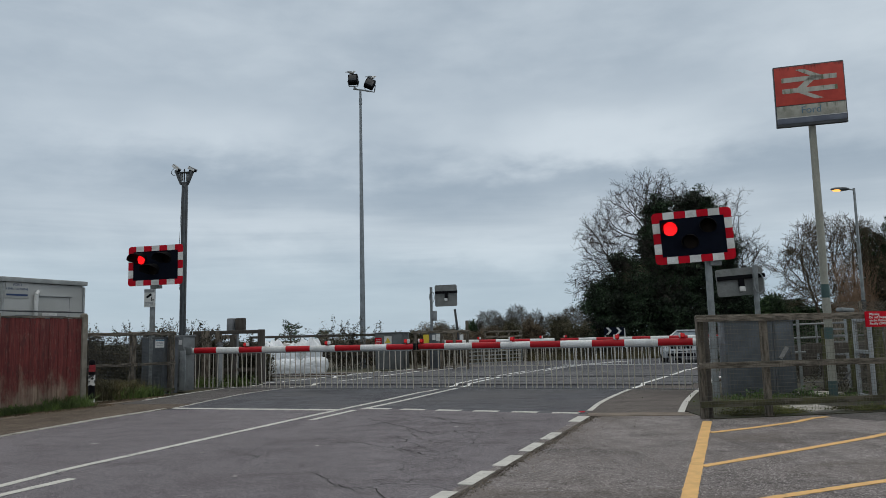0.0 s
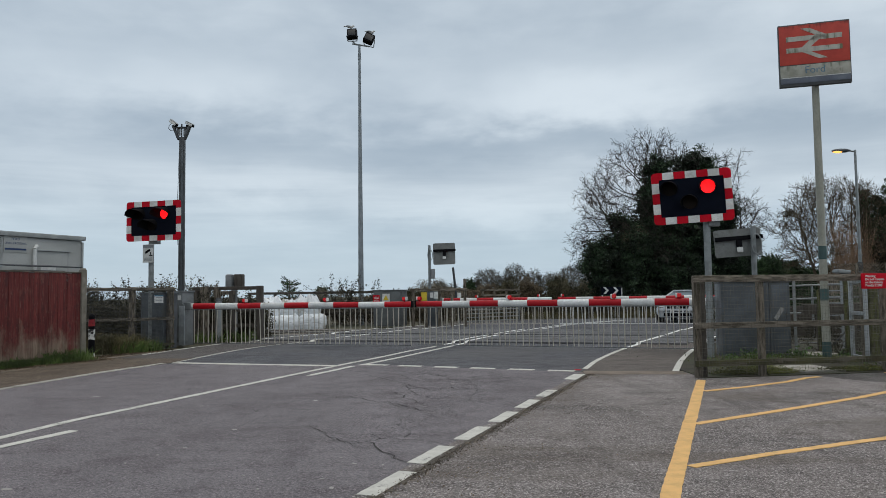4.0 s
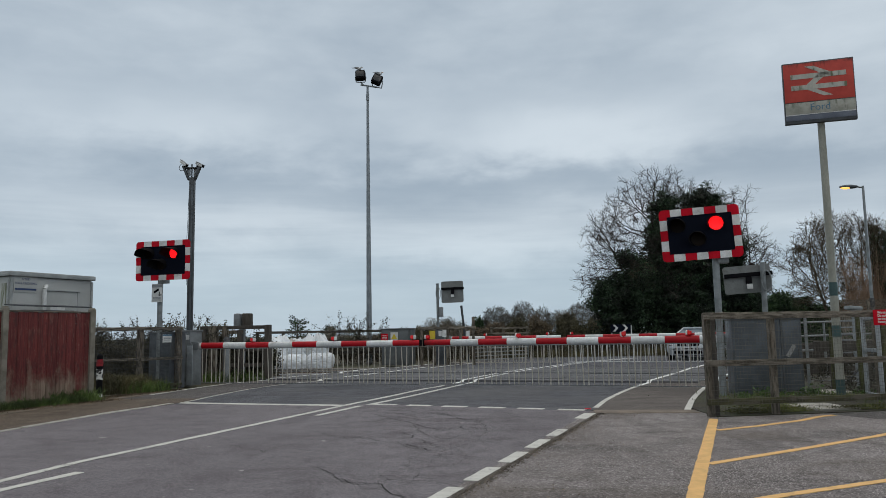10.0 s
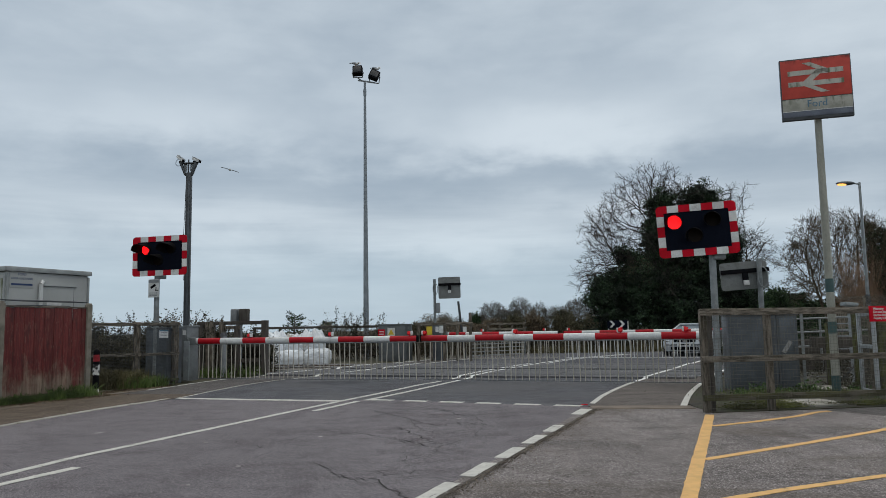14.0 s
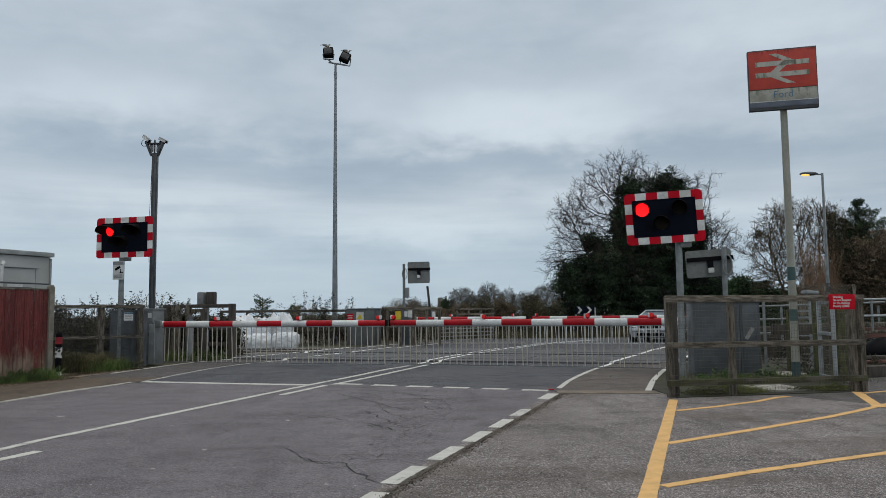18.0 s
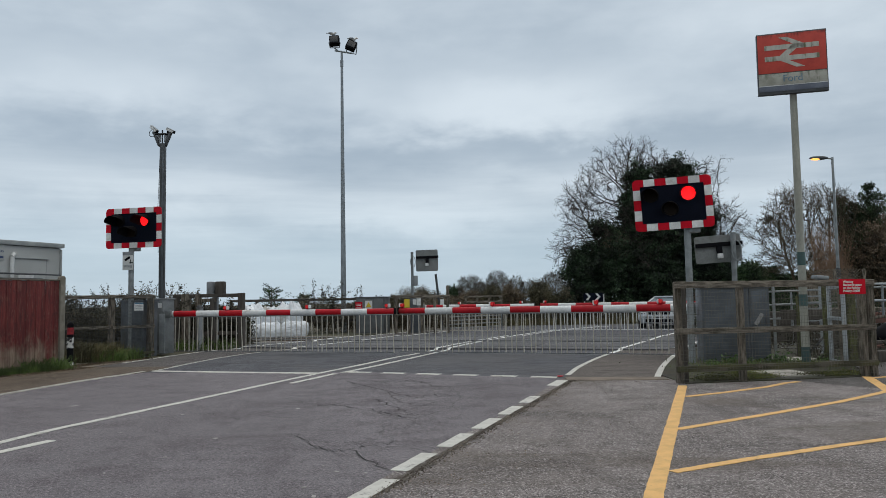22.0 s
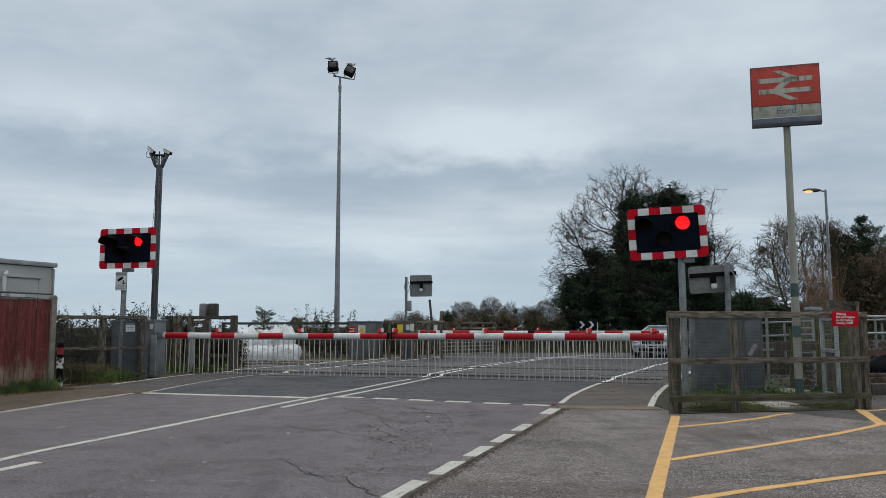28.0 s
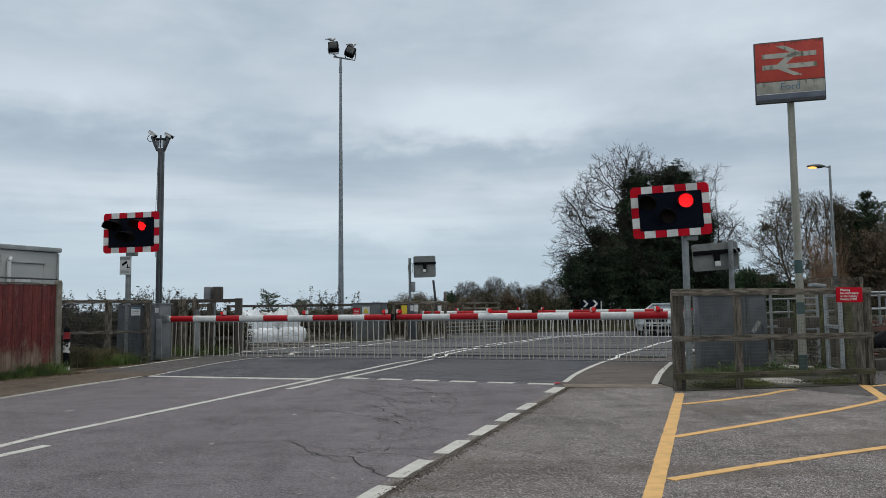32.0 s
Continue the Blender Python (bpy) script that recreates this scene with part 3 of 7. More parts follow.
def smooth_line(points, steps=6):
    """A smooth ground line through the given points."""
    p = [Vector(q) for q in points]
    p = [p[0] * 2 - p[1]] + p + [p[-1] * 2 - p[-2]]
    out = []
    for a, b, c, d in zip(p, p[1:], p[2:], p[3:]):
        for i in range(steps):
            t = i / steps
            out.append(0.5 * (2 * b + (c - a) * t + (2 * a - 5 * b + 4 * c - d) * t * t + (3 * b - a - 3 * c + d) * t ** 3))
    return [tuple(v) for v in out] + [tuple(points[-1])]


def ground_part(name, material, parent, points, width, z, label=""):
    """A painted band with slightly ragged edges."""
    fine = [Vector(points[0])]
    for q in points[1:]:
        a, q = fine[-1], Vector(q)
        n = max(1, int((q - a).length / (0.07 if a.y < 20 else 0.1))) if a.y < 30 else 1
        fine += [a.lerp(q, (i + 1) / n) for i in range(n)]
    bm = ribbon([tuple(v) for v in fine], width, z)
    rag = random.Random(int(width * 1e4) + len(fine))
    for v in bm.verts:
        v.co.z += deck_height(v.co.x, v.co.y)
        if v.co.y < 20:
            v.co.x += rag.gauss(0, 0.022 * width)
            v.co.y += rag.gauss(0, 0.022 * width)
    ob = part(name, bm, material, parent, label)
    for face in ob.data.polygons:
        face.use_smooth = False
    return ob

# ---- sky ----
def sky_material():
    """Grey cloud deck: drawn out streaks, brighter breaks, paler and bluer towards the horizon."""
    m = bpy.data.materials.new("cloud deck")
    m.use_nodes = True
    n = Nodes(m.node_tree)
    m.node_tree.nodes.remove(m.node_tree.nodes["Principled BSDF"])
    co = m.node_tree.nodes.new("ShaderNodeTexCoord").outputs["Object"]
    unit = m.node_tree.nodes.new("ShaderNodeVectorMath")
    unit.operation = "NORMALIZE"
    n.link(co, unit.inputs[0])
    sep = m.node_tree.nodes.new("ShaderNodeSeparateXYZ")
    n.link(unit.outputs[0], sep.inputs[0])
    x, y, z = sep.outputs
    az = n.math("MULTIPLY", n.math("ARCTAN2", x, y), 57.2958)
    el = n.math("MULTIPLY", n.math("ARCSINE", z), 57.2958)
    flat = m.node_tree.nodes.new("ShaderNodeCombineXYZ")
    n.link(n.math("MULTIPLY", az, 0.052), flat.inputs[0])
    n.link(n.math("MULTIPLY", el, 0.125), flat.inputs[1])
    wide = n.noise(flat.outputs[0], 0.9, 4, 0.5, 0.3)
    puff = n.noise(flat.outputs[0], 2.6, 5, 0.55, 0.12)
    wav = n.noise(unit.outputs[0], 9, 3, 0.5)
    az2 = n.math("ADD", az, n.math("MULTIPLY", n.math("SUBTRACT", wav, 0.5), 8.0))
    el2 = n.math("ADD", el, n.math("MULTIPLY", n.math("SUBTRACT", puff, 0.5), 5.0))
    bright = n.math("ADD", n.math("MULTIPLY", n.math("SUBTRACT", wide, 0.5), 0.62),
                    n.math("MULTIPLY", n.math("SUBTRACT", puff, 0.5), 0.46))
    for a0, e0, wa, we, amount in SKY_BREAKS:
        u = n.math("DIVIDE", n.math("SUBTRACT", az2, a0), wa)
        v = n.math("DIVIDE", n.math("SUBTRACT", el2, e0), we)
        q = n.math("ADD", n.math("MULTIPLY", u, u), n.math("MULTIPLY", v, v))
        bright = n.math("ADD", bright, n.math("MULTIPLY", n.math("EXPONENT", n.math("MULTIPLY", q, -1.0)), amount))
    band_co = m.node_tree.nodes.new("ShaderNodeCombineXYZ")
    n.link(n.math("MULTIPLY", az, 0.03), band_co.inputs[0])
    n.link(n.math("MULTIPLY", el, 0.42), band_co.inputs[1])
    streaks = n.math("SUBTRACT", n.noise(band_co.outputs[0], 1.4, 5, 0.6, 0.35), 0.5)
    bright = n.math("ADD", bright, n.math("MULTIPLY", streaks, n.ramp(el, 4.0, 15.0, 0.85, 0.08)))
    fac = n.ramp(bright, -0.45, 0.55)
    col = n.mix(fac, (0.345, 0.425, 0.51), (0.695, 0.775, 0.84))
    col = n.mix(n.ramp(el, 2.0, 9.0, 0.6, 0.0), col, (0.465, 0.6, 0.71))
    col = n.mix(n.ramp(el, 24, 55), col, (0.66, 0.655, 0.63))
    em = n.add("ShaderNodeEmission")
    n.link(col, em.inputs["Color"])
    n.link(n.ramp(el, 28, 80, 1.05, SKY_ZENITH), em.inputs["Strength"])
    tr = n.add("ShaderNodeBsdfTransparent")
    mx = n.add("ShaderNodeMixShader")
    mx.inputs[0].default_value = 0.9
    n.link(tr.outputs[0], mx.inputs[1])
    n.link(em.outputs[0], mx.inputs[2])
    n.link(mx.outputs[0], m.node_tree.nodes["Material Output"].inputs["Surface"])
    return m


# bearing, height, half widths (degrees), brightness
SKY_BREAKS = [(7, 14.5, 9, 2.2, 0.5), (-24, 15, 9, 2.0, 0.3), (-1, 6.4, 9, 1.3, 0.4), (9, 9.5, 10, 1.2, 0.22), (-18, 8.5, 12, 1.6, 0.22),
              (0, 11, 26, 1.6, -0.28), (20, 7.0, 8, 1.6, 0.16), (25, 20, 12, 6, 0.2)]
SKY_ZENITH = 2.6
bm = bmesh.new()
bmesh.ops.create_uvsphere(bm, u_segments=64, v_segments=32, radius=1800)
bmesh.ops.delete(bm, geom=[v for v in bm.verts if v.co.z < -260], context="VERTS")
cloud_deck = part("sky_backdrop", bm, sky_material())
tagged(cloud_deck, "grey overcast cloud deck with pale breaks", "sky", kind="structure")

# ---- ground ----
ground = part("ground", prism([(2000 * math.cos(a * math.pi / 24), 2000 * math.sin(a * math.pi / 24)) for a in range(48)], -0.4, -0.05), FIELD)
tagged(ground, "flat rough grassy ground around the crossing", "ground", kind="structure")

LEFT_EDGE = smooth_line([(-7.4, -8), (-7.1, 0), (-6.65, 6), (-6.25, 9), (-6.0, 10.67), (-5.65, 12.63), (-5.17, 14.3), (-5.0, 16), (-4.75, 17.8), (-4.16, 19.6), (-2.8, 22.0),
                         (-0.15, 28.7), (3.0, 34), (9, 39.5), (20, 44), (45, 50)])
RIGHT_EDGE = smooth_line([(-4.2, -8), (-2.6, -1), (-0.75, 4.2), (0.62, 7.8), (2.02, 11.64), (2.65, 13.55), (3.55, 15.8), (4.31, 17.4), (5.3, 19.4), (6.5, 21.86),
                          (8.2, 25.5), (10.6, 29.5), (14.5, 33.0), (22, 36), (45, 41)])


# the newer asphalt of the crossing begins along the stop line and the give-way dashes
JOINT = [(-1.85, 13.3), (-1.42, 13.47)]
bm = prism([p for p in LEFT_EDGE if p[1] <= 14.3] + JOINT + [p for p in RIGHT_EDGE if p[1] <= 11.75][::-1], -0.25, 0.0)
road = tagged(part("road", bm, ROAD), "worn grey asphalt road with cracks and faded markings", "road", kind="structure")
la, ra = [p for p in LEFT_EDGE if p[1] <= 14.3][-1], [p for p in RIGHT_EDGE if p[1] <= 11.75][-1]
far = [p for p in LEFT_EDGE if p[1] > 14.3]
near = [p for p in RIGHT_EDGE if p[1] > 11.75]
crossing = part("road_crossing", prism([la] + far + near[::-1] + [ra] + JOINT[::-1], -0.25, 0.0), CROSSING)
tagged(crossing, "darker smooth asphalt of the level crossing", "road", kind="structure")
edge = [p for p in RIGHT_EDGE if p[1] <= 11.7]
forecourt = part("forecourt", prism(edge + [(3.56, 11.5), (3.55, 10.6), (6.6, 11.05), (7.3, 13.2), (14, 15), (40, 18), (40, -8)], -0.25, 0.0), FORECOURT)
tagged(forecourt, "coarse worn grey asphalt station forecourt", "pavement", kind="structure")
FOOT_R = smooth_line([(3.44, 11.55), (4.12, 13.45), (5.04, 15.7), (6.2, 18.2), (7.8, 21.4), (9.6, 25.2), (12, 28.6), (16, 32)])
bm = prism([(2.03, 11.66)] + [p for p in RIGHT_EDGE if 11.7 < p[1] < 33] + FOOT_R[::-1], -0.25, 0.005)
tagged(part("footpath", bm, BROWN_PATH), "narrow asphalt footpath beside the crossing", "pavement", kind="structure")
FOOT_L = smooth_line([(-8.0, -8), (-7.9, 0), (-7.7, 6), (-7.4, 10.6), (-7.3, 13), (-6.75, 15.4), (-6.45, 17.2), (-6.16, 18.87), (-5.72, 20.3), (-4.4, 22.4), (-1.7, 28.7), (1.2, 34), (6, 39.8), (19, 46)])
bm = prism([p for p in LEFT_EDGE if p[1] < 15.3] + [p for p in FOOT_L if p[1] < 15.6][::-1], -0.25, 0.01)
tagged(part("footpath", bm, DIRT_PATH), "narrow footpath covered in brown dirt", "pavement", kind="structure")
bm = prism([p for p in LEFT_EDGE if 14.8 <= p[1] < 46] + [p for p in FOOT_L if p[1] >= 15.0][::-1], -0.25, 0.006)
tagged(part("footpath", bm, PATH), "narrow footpath with dirt along the fence", "pavement", kind="structure")
verge = part("verge", prism(FOOT_L[:37] + [(-9.5, 17.6), (-10.4, 13), (-12, 6), (-12, -8)], -0.25, 0.016), DIRT)
tagged(verge, "bare brown dirt verge at the fence foot", "ground", kind="structure")
plot = part("compound_ground", prism([(3.56, 10.66), (6.55, 11.15), (7.3, 13.4), (14, 15.2), (40, 18.2), (40, 19), (12, 21), (8, 20.5), (5.8, 17.6), (4.6, 14.8), (3.6, 11.9), (3.58, 11.5)], -0.25, 0.003), MOSS)
tagged(plot, "mossy gravel ground inside the fenced compound", "ground", kind="structure")

patch = part("asphalt_patch", prism(smooth_line([(5.1, 10.82), (5.75, 9.75), (6.6, 9.9), (8.0, 10.4), (11, 11.6), (14, 13.2), (13.6, 14.8)], 4) + [(7.35, 13.2), (6.65, 11.1)], -0.02, 0.0024), PATCHED, forecourt, "darker patched asphalt beside the compound")

# kerb stones along the left road edge
kerb = tagged(new("kerb"), "low worn pale concrete kerb stones", "kerb", kind="structure")
run = [p for p in LEFT_EDGE if 3 < p[1] < 14.6]
stone = None
acc, prev = 0.0, Vector(run[0])
marks = [prev]
for q in run[1:]:
    q = Vector(q)
    while (q - prev).length > 0.915:
        prev = prev + (q - prev).normalized() * 0.915
        marks.append(prev)
for a, b in zip(marks, marks[1:]):
    m = pose((a.x + b.x) / 2 - 0.041, (a.y + b.y) / 2, -0.072 + random.uniform(-0.004, 0.004), 0, 0, along(a, b))
    if stone is None:
        stone = part("kerb_stone", box(0.905, 0.1, 0.17, bevel=0.012), KERB, kerb)
        stone.matrix_basis = m
    else:
        again("kerb_stone", stone, kerb, m)

# road markings
AXIS = -20.0
track_axis = Vector((math.cos(radians(AXIS)), math.sin(radians(AXIS))))
track_side = Vector((-track_axis.y, track_axis.x))
BAR = Vector((-0.75, 17.45))
DECK = 0.04
STRIPS = [(c + a, c + b) for c in (3.4, 6.9) for a, b in ((-1.5, -0.82), (-0.69, 0.69), (0.82, 1.5))]


def deck_height(x, y):
    """The crossing panels stand a little proud of the asphalt."""
    off = (Vector((x, y)) - BAR).dot(track_side)
    return DECK if any(a - 0.01 < off < b + 0.01 for a, b in STRIPS) else 0.0


ground_part("left_edge_line", WHITE_LINE, road, [p for p in LEFT_EDGE if 14.2 < p[1] < 21], 0.1, 0.006).parent = crossing
ground_part("footpath_line", WHITE_LINE, crossing, [(x + 0.06, y) for x, y in FOOT_L if 16.2 < y < 20.5], 0.09, 0.012)
CENTRE = smooth_line([(-5.5, -4), (-4.75, 2), (-3.89, 6.93), (-3.49, 8.39), (-2.83, 10.43), (-2.36, 11.9), (-1.86, 13.4), (-1.3, 15.0), (-0.73, 16.76), (-0.29, 17.8), (1.3, 22.2), (4.45, 29.1), (7.5, 33.2)])
SECOND = smooth_line([(-1.52, 13.25), (-0.87, 15.0), (0.06, 17.76), (1.62, 22.2), (4.77, 29.1), (7.8, 33.1)])
ground_part("centre_line", WHITE_LINE, road, [p for p in CENTRE if p[1] < 13.6], 0.1, 0.005)
ground_part("centre_line", WHITE_LINE, crossing, [p for p in CENTRE if 13.3 <= p[1] < 18], 0.1, 0.0045)
ground_part("centre_line", WHITE_LINE, crossing, [p for p in SECOND if p[1] < 18], 0.1, 0.005)
ground_part("centre_line", EDGE_LINE, crossing, [p for p in CENTRE if p[1] >= 17.8], 0.09, 0.005)
ground_part("centre_line", EDGE_LINE, crossing, [p for p in SECOND if p[1] >= 17.7], 0.09, 0.005)
for a, b in (((-4.03, 5.3), (-3.44, 7.03)), ((-2.11, 11.63), (-1.63, 13.07))):
    ground_part("centre_dash", WHITE_LINE, road, [a, b], 0.1, 0.0062)
ground_part("stop_line", WHITE_LINE, road, [(-5.1, 14.25), (-3.5, 13.7), (-1.9, 13.2)], 0.2, 0.0055).parent = crossing
for k in range(6):
    a = Vector((-1.42, 13.35)).lerp(Vector((2.05, 11.72)), k / 5.8)
    b = a + Vector((3.47, -1.63)).normalized() * 0.42
    ground_part("give_way_dash", WHITE_LINE, road, [tuple(a), tuple(b)], 0.17, 0.006)
start, step = Vector((-0.24, 5.5)), Vector((0.352, 0.936)) * 0.915
for k in (-1, 0, 1, 2, 3, 4, 6):
    a = start + step * k + (Vector((0.012, 0)) * k * (k - 6) * -0.3 if k >= 0 else Vector((0.06, 0)))
    ground_part("edge_dash", WHITE_LINE, road, [tuple(a), tuple(a + step * (0.69 if k < 6 else 0.8))], 0.13 if k < 6 else 0.17, 0.006)
ground_part("edge_block", WHITE_LINE, road, [(-0.86, 3.75), (-0.52, 4.42)], 0.2, 0.006)
ground_part("box_line", WHITE_LINE, forecourt, [(-0.5, 4.3), (0.2, 4.06), (0.9, 3.83)], 0.1, 0.005)
ground_part("box_line", WHITE_LINE, forecourt, [(-0.32, 4.17), (-0.62, 3.5)], 0.12, 0.005)
ground_part("right_edge_line", WHITE_LINE, crossing, [p for p in RIGHT_EDGE if 11.7 < p[1] < 16.6], 0.085, 0.0095)
ground_part("right_edge_line", EDGE_LINE, crossing, [p for p in RIGHT_EDGE if 16.3 < p[1] < 29], 0.1, 0.0105)
ground_part("footpath_line", EDGE_LINE, crossing, [p for p in FOOT_R if 15.4 < p[1] < 28], 0.09, 0.0095)
ground_part("footpath_line", WHITE_LINE, crossing, [p for p in FOOT_R if p[1] < 15.7], 0.095, 0.0105)
ground_part("footpath_line", EDGE_LINE, crossing, [p for p in LEFT_EDGE if 21 < p[1] < 31], 0.1, 0.0115)
ground_part("footpath_line", EDGE_LINE, crossing, [p for p in FOOT_L if 20.6 < p[1] < 31], 0.1, 0.012)
part("concrete_edging", ribbon([(2.05, 11.52), (3.52, 11.35)], 0.42, 0.0075, thick=0.03), SANDY, forecourt)
for pts, w in (([(0.9, 3.4), (1.372, 4.754), (3.43, 10.37)], 0.115), ([(3.08, 9.22), (3.67, 9.54), (4.46, 10.06), (4.89, 10.46), (5.13, 10.58)], 0.085),
               ([(2.24, 6.97), (3.48, 7.78), (4.57, 8.52), (5.18, 8.99), (5.62, 9.36)], 0.085), ([(1.66, 5.29), (2.36, 5.66), (3.24, 6.07), (4.04, 6.43), (5.4, 7.1)], 0.085),
               ([(6.35, 11.03), (5.66, 9.36)], 0.13), ([(6.35, 10.85), (7.08, 11.2), (9.0, 12.2)], 0.085), ([(5.68, 9.4), (6.21, 9.83), (7.6, 10.9)], 0.085),
               ([(5.62, 9.3), (6.6, 9.42), (8.4, 9.7)], 0.075), ([(0.95, 3.45), (5.3, 5.0)], 0.085)):
    ground_part("yellow_line", YELLOW_LINE, forecourt, pts, w, 0.0035 + pts[0][0] * 0.0004 + pts[-1][1] * 0.00015)


def crack(points, width, seed):
    """A jagged open crack along a ground line."""
    rng = random.Random(seed)
    pts = []
    for a, b in zip(points, points[1:]):
        n = max(2, int((Vector(b) - Vector(a)).length / 0.09))
        for i in range(n):
            p = Vector(a).lerp(Vector(b), i / n)
            pts.append((p.x + rng.uniform(-0.03, 0.03), p.y + rng.uniform(-0.05, 0.05)))
    pts.append(points[-1])
    bm = bmesh.new()
    rows = []
    for i, p in enumerate(pts):
        d = (Vector(pts[min(i + 1, len(pts) - 1)]) - Vector(pts[max(i - 1, 0)])).normalized()
        w = 0.72 * width * rng.uniform(0.2, 1.0) * min(1, 0.35 + i / 4, 0.35 + (len(pts) - 1 - i) / 4)
        s = Vector((-d.y, d.x)) * w / 2
        rows.append((bm.verts.new((p[0] + s.x, p[1] + s.y, 0.0035)), bm.verts.new((p[0] - s.x, p[1] - s.y, 0.0035))))
    for a, b in zip(rows, rows[1:]):
        bm.faces.new((a[0], a[1], b[1], b[0]))
    return part("crack", bm, CRACK, road)


# ---- railway ----
for k, (a, b) in enumerate(((-60, -5.1), (8.8, 60))):
    pts = []
    for s, o in ((a, 1.6), (b, 1.6), (b + (1.6 if k == 0 else 2.2), 9.4), (a, 9.4)):
        p = BAR + track_axis * s + track_side * o
        pts.append((p.x, p.y))
    tagged(part("ballast_bed", prism(pts, -0.3, -0.02), BALLAST), "brown-grey stone ballast under the rails", "ballast", kind="structure")
for a, b in STRIPS:
    s0, s1 = -6.1 + 0.2 * (a - 2), 5.9 + 0.17 * (a - 2)
    count = 7
    length = (s1 - s0) / count
    panel = None
    for k in range(count):
        c = BAR + track_axis * (s0 + (k + 0.5) * length) + track_side * (a + b) / 2
        m = pose(c.x, c.y, DECK / 2 - 0.01 + 0.004 * math.sin(k * 2.7 + a), 0, 0, AXIS)
        if panel is None:
            panel = part("deck_panel", box(length - 0.012, b - a, DECK + 0.02, bevel=0.008), DECK_PANEL, crossing, "ribbed dark crossing panel")
            panel.matrix_basis = m
        else:
            again("deck_panel", panel, crossing, m)
sleeper_mesh = None
for off in (3.4, 6.9):
    c = BAR + track_side * off
    tr = thing("railway_track", pose(c.x, c.y, 0, 0, 0, AXIS), "rusty steel railway track on sleepers across the road", "railway track", "railway tracks")
    for s in (-0.755, 0.755):
        part("rail", box(120, 0.07, 0.05, pose(0, s, -0.02), 0.008, box(120, 0.14, 0.02, pose(0, s, -0.14), 0, box(120, 0.02, 0.12, pose(0, s, -0.09)))), RAIL_STEEL, tr)
        part("rail_head", box(120, 0.065, 0.03, pose(0, s, 0.019), 0.004), RAIL_TOP, tr, "polished running surface")
    for k in range(46):
        x = -34 + k * 0.65 if k < 42 else 10 + (k - 42) * 0.65
        if -6.5 < x < 9.5:
            continue
        m = pose(x, 0, -0.06)
        if sleeper_mesh is None:
            sleeper_mesh = part("sleeper", box(0.25, 2.6, 0.14, bevel=0.01), TIMBER_DARK, tr)
            sleeper_mesh.matrix_basis = m
        else:
            again("sleeper", sleeper_mesh, tr, m)


